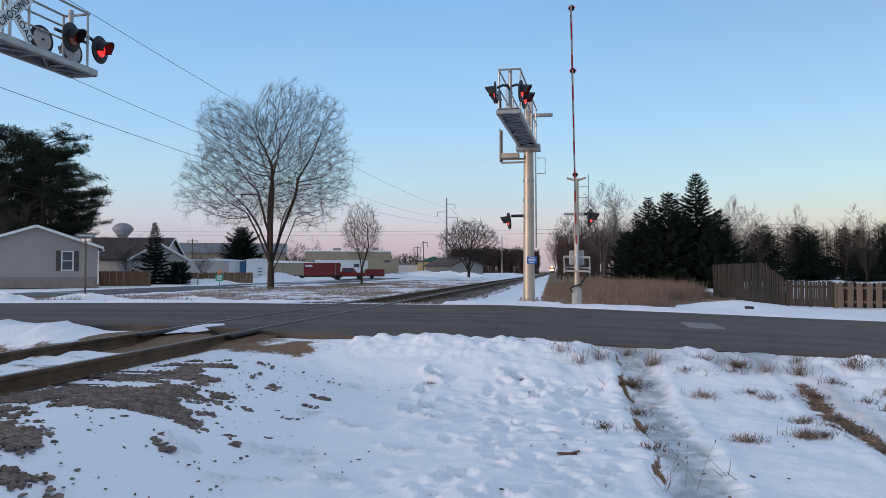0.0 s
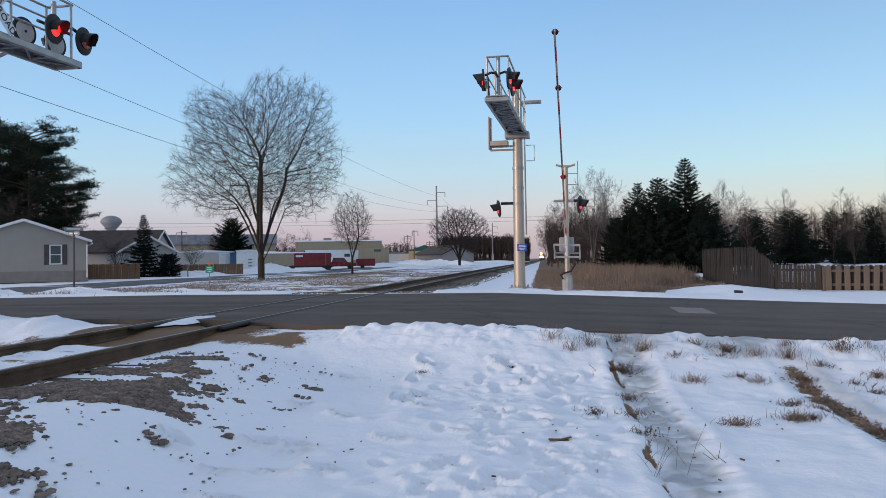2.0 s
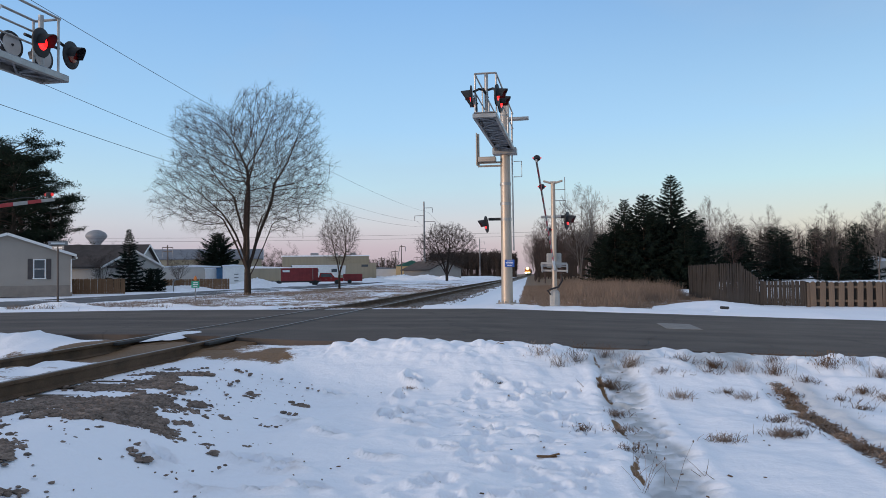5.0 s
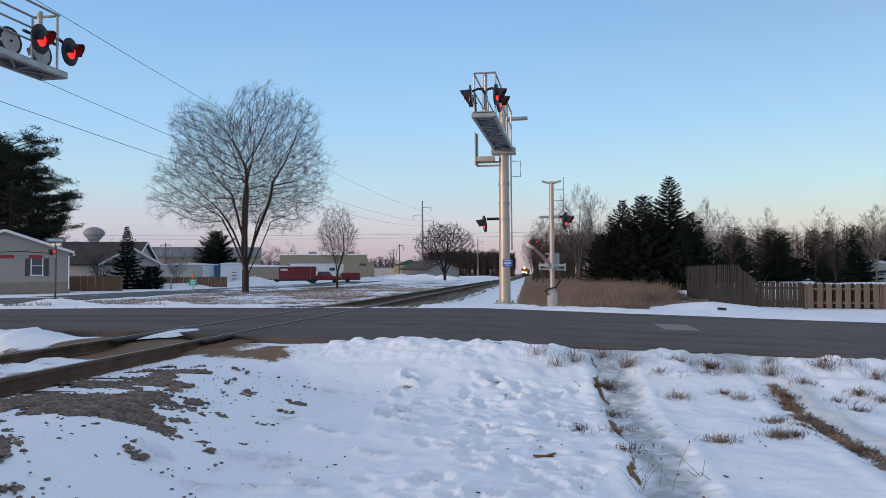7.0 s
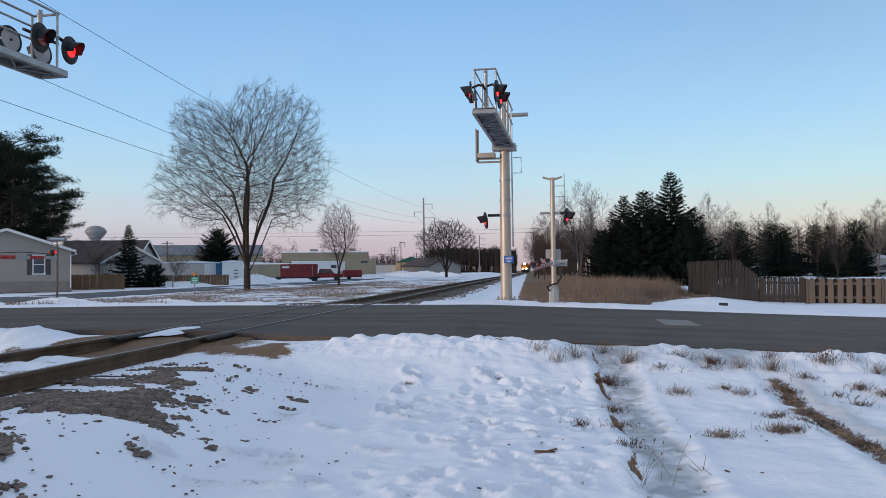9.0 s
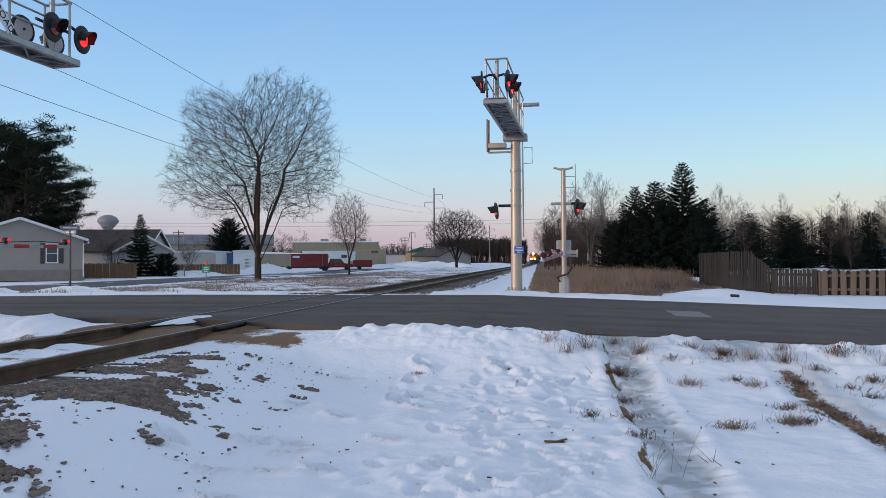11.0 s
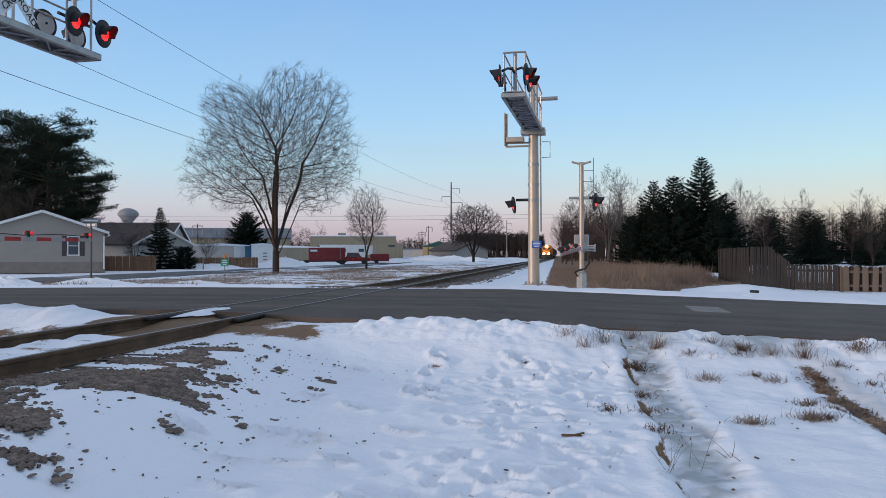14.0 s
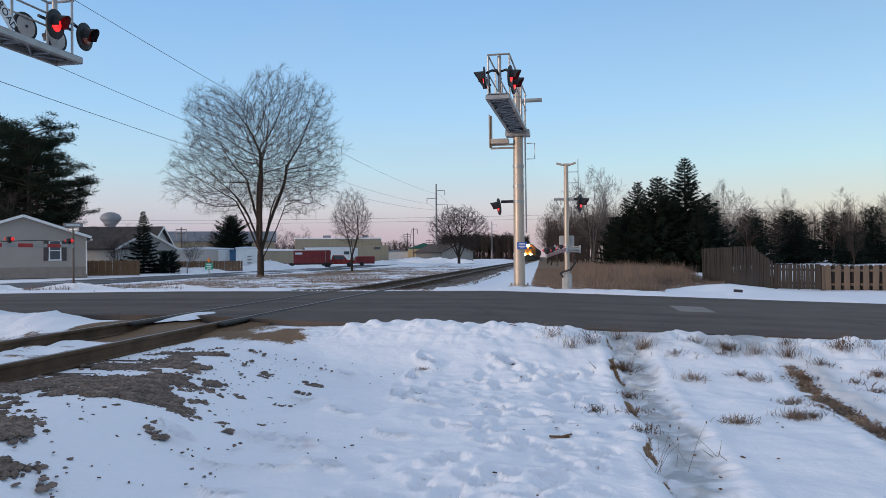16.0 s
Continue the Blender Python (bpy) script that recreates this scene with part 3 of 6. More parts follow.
    for k, (px_, py_, al) in enumerate(prints):
        dent(x, y, z, scuff, px_, py_, al, (0.36 if k < 21 else 0.29) + rnd.uniform(-0.03, 0.03), 0.15, 0.12 if k < 21 else rnd.uniform(0.018, 0.055), 0.30, rnd.choice((0, 0, 0, 0.45, 0.62)) if k < 21 or py_ > 7 else rnd.choice((0, 0, 0, 0, 0, 0.5)))
    # packed snow fills the gauge up to the crossing
    z += nearz * (1 - step(0.56, 0.70, off)) * (0.075 + 0.02 * n_b + 0.012 * n_c) * (1 - step(9.2, 10.0, y))
    # cover: red snow, green stones (against grass)
    snow = np.ones_like(x)
    snow -= 0.20 * nearz * step(1.2, 3.0, x) * step(0.0, 0.6, n_a)
    bare_bed = stony(x, y)
    snow -= nearz * 0.78 * step(0.50, 0.95, bare_bed)
    snow -= scuff
    snow -= nearz * (1 - step(0.75, 1.0, off)) * (0.20 + 0.60 * step(9.2, 9.8, y) * (1 - step(11.9, 12.5, y)) + 0.2 * n_a + 0.25 * n_b + 0.15 * n_c)
    snow -= nearz * step(0.75, 1.0, TRACK_X - x) * (1 - step(1.5, 2.2, off)) * (0.50 + 0.3 * n_a)
    dirt = np.exp(-((v - 10.35) / 0.85) ** 2) * (1 - step(2.0, 2.7, np.where(x < TRACK_X, off + 0.6, off) + 0.3 * n_a)) * nearz
    dirt = np.maximum(dirt, 1.15 * nearz * np.exp(-((v - 9.55 + 0.15 * n_b) / 0.5) ** 2) * step(0.8, 1.6, TRACK_X - x) * (1 - step(5.5, 6.5, TRACK_X - x)) * 0.8)
    snow -= dirt * (0.78 + 0.25 * n_b)
    snow -= rut_bare
    slush = np.maximum(slush, 0.8 * nearz * np.exp(-((v - ROAD_NEAR + 0.10) / 0.16) ** 2) * step(-0.2, 0.6, n_a + 0.3))
    # wet slush where the wheel tracks leave the road
    mouth = nearz * step(10.0, 10.7, v) * (np.exp(-((x - 1.0 - 0.2 * n_b) / 0.42) ** 2) + np.exp(-((x - 2.55 - 0.2 * n_b) / 0.5) ** 2))
    slush = np.maximum(slush, np.clip(mouth * (0.85 + 0.4 * n_c), 0, 1))
    z -= 0.05 * mouth * (1 - step(11.2, 11.4, v))
    edge = np.exp(-((v - ROAD_NEAR + 0.05) / 0.12) ** 2) + np.exp(-((v - ROAD_FAR) / 0.12) ** 2)
    snow -= 0.35 * edge
    farz = 1 - nearz
    strip = farz * step(24.2, 27.5, v)
    west = strip * step(2.2, 3.4, TRACK_X - x) * (1 - step(17, 20, TRACK_X - x))
    snow -= west * (0.44 + 0.18 * n_a + 0.26 * n_d * step(30, 60, y)) * (1 - 0.5 * step(90, 140, y))
    snow -= strip * (1 - step(1.7, 2.5, off)) * 0.95
    east = step(5.0, 5.35, x - TRACK_X + 0.012 * (y - 26) - 0.12 * n_a) * step(-0.2, 0.9, y - grass_front(x) - 0.5 * n_b) * (x < 8.3)
    snow -= farz * east * (0.62 + 0.2 * n_b)
    z += farz * 0.22 * np.exp(-((x - 6.6) / 1.3) ** 2 - ((y - 30.5) / 2.0) ** 2)
    snow -= strip * step(5.0, 5.6, x - TRACK_X + 0.012 * (y - 26)) * step(36, 46, y) * 0.62 * (x < 40) * (1 - step(9, 11, x) * (1 - step(128, 140, y)))
    snow -= farz * step(300, 420, y) * 0.55
    stones = np.maximum(1 - step(1.9, 2.9, off), nearz * (1 - step(-2.3, -1.6, x)))
    stones = np.where((dirt > 0.3) | ((off < 0.95) & (y < 17)), 0.12, stones)
    ny, nx = x.shape
    verts = np.stack([x, y, z], -1).reshape(-1, 3)
    i = np.arange(ny * nx).reshape(ny, nx)
    faces = np.stack([i[:-1, :-1], i[:-1, 1:], i[1:, 1:], i[1:, :-1]], -1).reshape(-1, 4)
    d = arrays("ground", verts, faces, GROUND, True)
    col = np.stack([snow, stones, slush, np.ones_like(x)], -1).reshape(-1, 4)
    at = d.attributes.new("cover", "FLOAT_COLOR", "POINT")
    at.data.foreach_set("color", np.clip(col, 0, 1).ravel().astype(np.float32))
    tagged(new("ground", d), "trodden snow over ballast stones and dry grass", "ground", kind="structure")


build_ground()


def ribbon(name, us, vs_, height, place, material, label, category):
    """A thin slab over a grid of (u, v), top at height(x, y), with a skirt all round."""
    nu, nv = len(us), len(vs_)
    top = [place(u, w) for w in vs_ for u in us]
    verts = [(x, y, float(height(x, y))) for x, y in top]
    faces = [(j * nu + i, j * nu + i + 1, (j + 1) * nu + i + 1, (j + 1) * nu + i) for j in range(nv - 1) for i in range(nu - 1)]
    ring = [i for i in range(nu)] + [j * nu + nu - 1 for j in range(1, nv)] + [(nv - 1) * nu + i for i in range(nu - 2, -1, -1)] + [j * nu for j in range(nv - 2, 0, -1)]
    k = len(verts)
    verts += [(verts[i][0], verts[i][1], verts[i][2] - 0.12) for i in ring]
    m = len(ring)
    faces += [(ring[a], k + a, k + (a + 1) % m, ring[(a + 1) % m]) for a in range(m)]
    d = bpy.data.meshes.new(name)
    d.from_pydata(verts, [], faces)
    d.materials.append(material)
    d.update()
    return tagged(new(name, d), label, category, kind="structure")


_rx = list(np.arange(-70, -14, 2.0)) + list(np.arange(-14, 14, 0.35)) + list(np.arange(14, 90, 2.0))


def ragged(y0, y1, n):
    return list(np.linspace(y0, y1, n))


def road_place(u, w):
    e = 0.0
    if w < ROAD_NEAR + 0.02 or w > ROAD_FAR - 0.02:
        e = 0.10 * noise.noise((u * 0.9, w, 0.3)) + 0.05 * noise.noise((u * 3.1, w, 1.3))
    return u, w + e - SKEW * (u + 6) + float(shift(u)) * (ROAD_FAR - w) / (ROAD_FAR - ROAD_NEAR)


road = ribbon("road", _rx, ragged(ROAD_NEAR, ROAD_FAR, 8), lambda x, y: road_z(x) + 0.0, road_place, ASPHALT, "worn grey asphalt road over the rail crossing", "road")
def tar_seam(pts, w):
    """A thin dark crack line lying on the asphalt, as one bent strip."""
    m, k = Mesh(), len(pts)
    vs, fs = [], []
    for i, (x, y) in enumerate(pts):
        a, b = Vector(pts[max(0, i - 1)]), Vector(pts[min(k - 1, i + 1)])
        d = (b - a).normalized()
        ww = w * random.uniform(0.5, 1.3)
        z = float(road_z(x)) + 0.004
        vs += [(x - d.y * ww, y + d.x * ww, z), (x + d.y * ww, y - d.x * ww, z)]
    fs = [(2 * i, 2 * i + 1, 2 * i + 3, 2 * i + 2) for i in range(k - 1)]
    ob = part("crack", m.add(vs, fs), RUBBER, road, "dark crack in the asphalt", smooth=False)
    return ob


_rc = random.Random(61)
for v0, x0, x1 in ((14.3, -3.0, 3.2), (16.8, -4.2, 8.5), (16.9, -18, -9), (19.4, -3.5, 11.0), (19.5, -20, -8.6), (13.2, 1.5, 7.5), (15.6, -2.2, 1.0), (20.6, 0.5, 9)):
    pts, x, y = [], x0, v0
    while x < x1:
        pts.append((x, y + _rc.gauss(0, 0.025) - SKEW * (x + 6)))
        x += 0.3
        y += _rc.gauss(0, 0.015)
    tar_seam(pts, 0.008)
for x0, y0, y1, lean in ((1.55, 11.7, 14.0, 0.25), (3.75, 12.0, 14.4, -0.2), (-1.3, 12.2, 15.0, 0.3), (6.0, 15.0, 19.0, 0.1), (-11.5, 15, 20, -0.15), (5.0, 11.9, 13.2, 0.4)):
    pts, x, y = [], x0, y0
    while y < y1:
        pts.append((x, y))
        y += 0.2
        x += lean * 0.2 + _rc.gauss(0, 0.06)
    tar_seam(pts, 0.010)
side_ys = list(np.arange(22.3, 60, 2.0)) + list(np.arange(60, 420, 8.0))


def side_place(u, w):
    flare = 9.0 * max(0.0, 1 - (w - 22.0) / 11.0) ** 2
    mid = -29.0
    return mid + (u - 0.5) * (7.0 + 2 * flare), w


side_road = ribbon("side_road", [0, 0.25, 0.5, 0.75, 1.0], side_ys, lambda x, y: max(gz(x, y) + 0.03, float(road_z(x)) - 0.01 if y < 24.2 else -9), side_place, ASPHALT2, "grey asphalt side street between snowy verges", "road")

# ---- railway track ----
track = thing("railway_track", pose(TRACK_X, 0, 0), "single rusty rail track with weathered ties crossing the road", "railway track")
RAIL_PROFILE = [(-0.070, -0.172), (0.070, -0.172), (0.070, -0.158), (0.012, -0.140), (0.009, -0.045), (0.034, -0.036), (0.036, -0.008), (0.028, 0.0), (-0.028, 0.0), (-0.036, -0.008), (-0.034, -0.036), (-0.009, -0.045), (-0.012, -0.140), (-0.070, -0.158)]
RAIL_Z = 0.012
for s in (-1, 1):
    rail = part("rail", Mesh().extrude([(x + s * GAUGE / 2, z + RAIL_Z) for x, z in RAIL_PROFILE], -60, 900), RAILSIDE, track, smooth=False)
    part("running_surface", Mesh().extrude([(s * GAUGE / 2 + x, RAIL_Z + z) for x, z in ((-0.026, 0.001), (0.026, 0.001), (0.022, 0.004), (-0.022, 0.004))], -60, 900), RAILTOP, rail, "worn brown-grey rail head", smooth=False)
    # joint bars and bolts
    for jy in (3.6, 31.0):
        bar = part("joint_bar", Mesh().box((s * GAUGE / 2, jy, -0.085 + RAIL_Z), (0.065, 0.9, 0.075)), RAILSIDE, rail)
    for off in (-0.085, 0.085):
        part("flangeway_strip", Mesh().box((s * GAUGE / 2 + off, 16.9, -0.02), (0.085, 11.5, 0.05)), RUBBER, track, "black rubber flangeway strip")
tie_mesh = Mesh().box((0, 0, 0), (2.6, 0.22, 0.17)).data("tie", TIE)
ties = [y for y in np.arange(-1.0, 11.0, 0.54)] + [y for y in np.arange(23.4, 110, 0.54)]
for y in ties:
    ob = new("tie", tie_mesh)
    ob.parent = track
    ob.matrix_basis = pose(random.uniform(-0.06, 0.06), y, -0.268 + RAIL_Z + random.uniform(-0.006, 0.004), 0, 0, random.uniform(-0.8, 0.8))
# timber panels at the near end of the crossing
for x, w in ((-0.42, 0.40), (0.42, 0.40), (1.12, 0.44), (-1.14, 0.44)):
    yc = ROAD_NEAR + 0.75 + float(shift(TRACK_X + x))
    part("crossing_plank", Mesh().box((x, yc - 0.7, -0.118), (w, 2.4, 0.12), pose(0, 0, 0, 1.2, 0, 0).to_3x3(), ch=0.02), PLANK, track, "worn brown timber crossing plank")

# ---- crossing signals ----
DISC = [(0.02, -0.03), (0.29, -0.03), (0.30, -0.015), (0.30, 0.01), (0.28, 0.02), (0.02, 0.02)]


def face(direction):
    """Turn that points +z along the direction, with local y up."""
    return Vector(direction).to_track_quat("Z", "Y").to_matrix().to_4x4()


def signal_head(parent, at, direction, lit=True, lens=None, name="signal_head"):
    """A flashing-light unit: black backboard, lamp housing, lens and hood."""
    m = Matrix.Translation(at) @ face(direction)
    board = part(name, Mesh().lathe([(r, z) for r, z in DISC], m, 24), BLACK, parent, "black round signal backboard")
    part("back_plate", Mesh().lathe([(0.01, -0.042), (0.225, -0.042), (0.235, -0.031), (0.01, -0.031)], m, 24), BACKGREY, board, "grey rear face")
    part("housing", Mesh().lathe([(0.015, -0.07), (0.022, -0.065), (0.03, -0.042)], m, 14), BLACK, board)
    part("lens", Mesh().lathe([(0.155, 0.021), (0.15, 0.032), (0.10, 0.045), (0.02, 0.05)], m, 20), lens or (LENS_LIT if lit else LENS_DARK), board, "red lens")
    # hood: open-bottomed half sleeve
    hood = Mesh()
    n = 14
    vs, fs = [], []
    for j, (r, z) in enumerate(((0.170, 0.02), (0.182, 0.02), (0.170, 0.29), (0.160, 0.29))):
        for i in range(n + 1):
            a = math.pi * (-0.12 + 1.24 * i / n)
            zz = z if z < 0.1 else z * (0.62 + 0.38 * math.sin(max(0, min(math.pi, a))))
            vs.append(m @ Vector((r * math.cos(a), r * math.sin(a), zz)))
    order = [0, 1, 2, 3, 0]
    for a, b in zip(order, order[1:]):
        for i in range(n):
            fs.append((a * (n + 1) + i, b * (n + 1) + i, b * (n + 1) + i + 1, a * (n + 1) + i + 1))
    fs += [(0, n + 1, 2 * (n + 1), 3 * (n + 1)), (3 * (n + 1) + n, 2 * (n + 1) + n, n + 1 + n, n)]
    part("hood", hood.add(vs, fs), BLACK, board)
    return board


def letters(text, size, material, parent, m, name="lettering"):
    c = bpy.data.curves.new(name, "FONT")
    c.body, c.size, c.align_x, c.align_y, c.extrude = text, size, "CENTER", "CENTER", 0.003
    c.materials.append(material)
    ob = new(name, c)
    ob.parent = parent
    ob.matrix_basis = m
    return ob


def cantilever(m, sign, detail):
    """Signal bridge: tapered mast, grated walkway arm along local +y, handrail, two pairs of lights. sign: local x side of the ladder."""
    c = thing("signal_cantilever", m, "grey steel cantilever mast with flashing red crossing lights over the road", "crossing signal", "crossing signals")
    mast = part("mast", Mesh().lathe([(0.30, 0.05), (0.30, 0.08), (0.205, 0.085), (0.19, 2.0), (0.175, 4.9), (0.16, 7.1), (0.15, 7.14)], None, 24), ALU, c, "tapered silvery mast")
    part("base_plate", Mesh().box((0, 0, 0.02), (0.75, 0.75, 0.06)), STEEL, c)
    for a in range(8):
        an = a * math.pi / 4 + 0.39
        part("anchor_bolt", Mesh().rod((0.31 * math.cos(an), 0.31 * math.sin(an), 0.03), (0.31 * math.cos(an), 0.31 * math.sin(an), 0.15), 0.022, n=6), STEEL, c)
    for z in (3.0, 3.55, 4.25):
        part("collar", Mesh().lathe([(0.19, z - 0.05), (0.20, z - 0.05), (0.20, z + 0.05), (0.19, z + 0.05)], None, 20), STEEL, c)
    # arm: two chords, top plate, diagonal braces
    z0, length = 5.42, 6.0
    arm = part("arm", Mesh().box((-0.30, length / 2 - 0.1, z0 + 0.06), (0.09, length, 0.13)).box((0.30, length / 2 - 0.1, z0 + 0.06), (0.09, length, 0.13)).box((0, length - 0.13, z0 + 0.06), (0.66, 0.09, 0.13)), STEEL, c, "galvanised walkway frame")
    part("grating", Mesh().box((0, length / 2, z0 + 0.14), (0.60, length - 0.1, 0.03)), GRATE, arm, "grey grated walkway")
    for k in range(7):
        ya, yb = 0.3 + k * 0.8, 1.1 + k * 0.8
        sx = 0.28 if k % 2 else -0.28
        part("brace", Mesh().rod((sx, ya, z0 + 0.03), (-sx, yb, z0 + 0.03), 0.025, n=6), GRATE, arm)
        part("cross_bar", Mesh().box((0, ya, z0 + 0.05), (0.56, 0.05, 0.05)), GRATE, arm)
    part("mount_box", Mesh().box((0, 0.06, z0 - 0.02), (0.84, 0.5, 0.22)), STEEL, c)
    # end of the mast: outrigger pipe
    part("outrigger", Mesh().rod((-sign * 0.1, 0.05, 6.55), (sign * 0.85, 0.05, 6.55), 0.07, n=10), STEEL, c)
    # handrail
    for s in (-1, 1):
        x = s * 0.30
        part("handrail", Mesh().tube([(x, 0.1, z0 + 1.30), (x, length - 0.35, z0 + 1.30)], 0.026).tube([(x, 0.1, z0 + 0.78), (x, length - 0.35, z0 + 0.78)], 0.022), STEEL, c)
        for k in range(4):
            y = 0.5 + k * 1.7
            part("rail_post", Mesh().rod((x, y, z0 + 0.1), (x, y, z0 + 1.30), 0.026), STEEL, c)
    part("end_rail", Mesh().tube([(-0.30, length - 0.35, z0 + 1.30), (0.30, length - 0.35, z0 + 1.30)], 0.028), STEEL, c)
    part("light_post", Mesh().rod((0, length - 0.55, z0 + 0.1), (0, length - 0.55, z0 + 1.34), 0.055, n=12), STEEL, c)
    part("crossarm", Mesh().tube([(0.02, length - 1.05, z0 + 0.78), (0.02, length - 0.02, z0 + 0.78)], 0.035, 8), BLACK, c)
    heads = []
    for s in (-1, 1):
        part("light_bracket", Mesh().tube([(0, length - 0.55, z0 + 0.86), (s * 0.20, length - 0.5, z0 + 0.90), (s * 0.30, length - 0.1, z0 + 0.74)], 0.035, 8), BLACK, c)
        for k, y in enumerate((length - 0.98, length - 0.06)):
            heads.append(signal_head(c, (s * 0.36, y, z0 + 0.60), (s, 0.10, -0.05), lens=LENS_DIM if not detail else LENS_LIT))
    # ladder on the mast
    lad = part("ladder", Mesh().tube([(sign * 0.26, -0.16, 1.9), (sign * 0.24, -0.16, 6.3)], 0.014).tube([(sign * 0.26, 0.20, 1.9), (sign * 0.24, 0.20, 6.3)], 0.014), GRATE, c)
    for k in range(15):
        z = 1.95 + k * 0.3
        part("rung", Mesh().rod((sign * 0.25, -0.16, z), (sign * 0.25, 0.20, z), 0.012, n=6), GRATE, lad)
    part("ladder_guard", Mesh().tube([(sign * 0.30, 0.0, 4.5), (sign * 0.58, 0.0, 4.5), (sign * 0.58, 0.0, 5.05), (sign * 0.30, 0.0, 5.05)], 0.018), STEEL, c)
    return c, heads


far_m = pose(-1.08, 26.6, -0.06, 0, 0, 180 - 3)
far_cant, _ = cantilever(far_m, -1, False)
# side light, sign bracket and notice on the far mast
part("side_arm", Mesh().tube([(0.0, 0.0, 3.02), (0.62, 0.0, 3.02)], 0.05, 8), BLACK, far_cant)
signal_head(far_cant, (0.70, 0.05, 2.84), (0.95, 0.30, -0.12), lens=LENS_DIM)
part("notice", Mesh().box((-0.12, 0.225, 1.45), (0.34, 0.02, 0.25)), BLUE, far_cant, "small blue notice with white bars")
for k, w in enumerate((0.20, 0.26, 0.24, 0.16)):
    part("notice_bar", Mesh().box((-0.12, 0.238, 1.53 - k * 0.052), (w, 0.008, 0.020), ch=0.002), SIGNWHITE, far_cant)
br = part("sign_bracket", Mesh().tube([(0.0, 0.12, 5.02), (0.98, 0.12, 5.02)], 0.035, 8).tube([(0.0, 0.12, 4.90), (0.95, 0.12, 4.90)], 0.035, 8).tube([(0.93, 0.12, 4.90), (0.93, 0.12, 6.05)], 0.035, 8), ALU, far_cant)
part("sign_panel", Mesh().box((0.98, 0.14, 5.50), (0.045, 0.30, 1.15)), ALU, br, "sign panel seen on its edge")
part("bell_box", Mesh().box((0.62, 0.18, 5.12), (0.62, 0.34, 0.17)), ALU, br)

near_m = pose(-10.65, 9.15, -0.15, 0, 0, -3)
near_cant, near_heads = cantilever(near_m, -1, True)


# made-up dark red discs, slid over the lit east-facing lenses to imitate lamps off
LAMP_WAY = Vector((1, 0.10, -0.05)).normalized()
shutters = []
for board, y in zip(near_heads[2:], (5.02, 5.94)):
    m = Matrix.Translation((0.36, y, 6.02)) @ face(LAMP_WAY)
    shutters.append(part("shutter", Mesh().lathe([(0.166, 0.021), (0.162, 0.046), (0.10, 0.058), (0.02, 0.064)], m, 20), LENS_DARK, board, "added dark red disc standing for the unlit lens"))


def crossbuck(parent, m, scale=1.0):
    """Two crossed white boards with black words."""
    ob = part("crossbuck", Mesh().box((0, 0, 0), (1.22, 0.228, 0.02), Matrix.Rotation(radians(45), 3, "Z")).box((0, 0, 0.024), (1.22, 0.228, 0.02), Matrix.Rotation(radians(-45), 3, "Z")), SIGNWHITE, parent, "white crossbuck with black words")
    ob.matrix_basis = m
    turn_a, turn_b = Matrix.Rotation(radians(45), 4, "Z"), Matrix.Rotation(radians(-45), 4, "Z")
    letters("CROSSING", 0.20, BLACK, ob, turn_a @ pose(0, 0, 0.038))
    letters("RAIL", 0.20, BLACK, ob, turn_b @ pose(-0.36, 0, 0.038))
    letters("ROAD", 0.20, BLACK, ob, turn_b @ pose(0.36, 0, 0.038))
    return ob


buck = crossbuck(near_cant, pose(0.36, 3.42, 6.02, 90, 0, 90))
part("crossbuck_post", Mesh().rod((0.30, 3.42, 5.5), (0.30, 3.42, 7.0), 0.03), STEEL, near_cant)


def gate(m, label):
    """Gate mast with its mechanism, side light and cap; the arm is a moving part of its own along local +y."""
    g = thing("crossing_gate", m, label, "crossing gate", "crossing gates")
    part("pole", Mesh().rod((0, 0, 0.45), (0, 0, 4.15), 0.085, 0.075, 16), ALU, g, "silvery gate mast")
    part("base_casting", Mesh().lathe([(0.17, -0.1), (0.17, 0.42), (0.14, 0.48), (0.10, 0.52)], None, 8), CONCRETE, g, "grey square-set base")
    part("mechanism_box", Mesh().box((0, -0.26, 1.52), (0.50, 0.34, 0.50), ch=0.03), STEEL, g, "grey gate mechanism box")
    for z in (1.2, 1.45, 3.0):
        part("clamp", Mesh().lathe([(0.08, z - 0.04), (0.11, z - 0.04), (0.11, z + 0.04), (0.08, z + 0.04)], None, 14), STEEL, g)
    cap = part("cap", Mesh().box((0, 0, 4.17), (0.20, 0.16, 0.07)), ALU, g)
    for s in (-1, 1):
        part("cap_wing", Mesh().box((s * 0.20, 0, 4.19), (0.26, 0.13, 0.06), Matrix.Rotation(radians(-s * 16), 3, "Y")), ALU, cap)
    part("crossarm", Mesh().tube([(-0.25, 0.02, 3.0), (0.42, 0.02, 3.0)], 0.045, 8), STEEL, g)
    part("aerial", Mesh().tube([(-0.05, 0, 3.55), (-0.40, 0, 3.55)], 0.012).tube([(-0.05, 0, 3.92), (-0.40, 0, 3.92)], 0.012).tube([(-0.40, 0, 3.15), (-0.40, 0, 4.35)], 0.012), GREYPOLE, g)
    hose = [(-0.22, 0.1, 1.05), (-0.27, 0.15, 0.85), (-0.12, 0.22, 0.62), (0.12, 0.24, 0.55), (0.24, 0.22, 0.50), (0.14, 0.18, 0.36)]
    part("hose", Mesh().tube(hose, 0.032, 8), BLACK, g, "black looped cable hose")
    return g


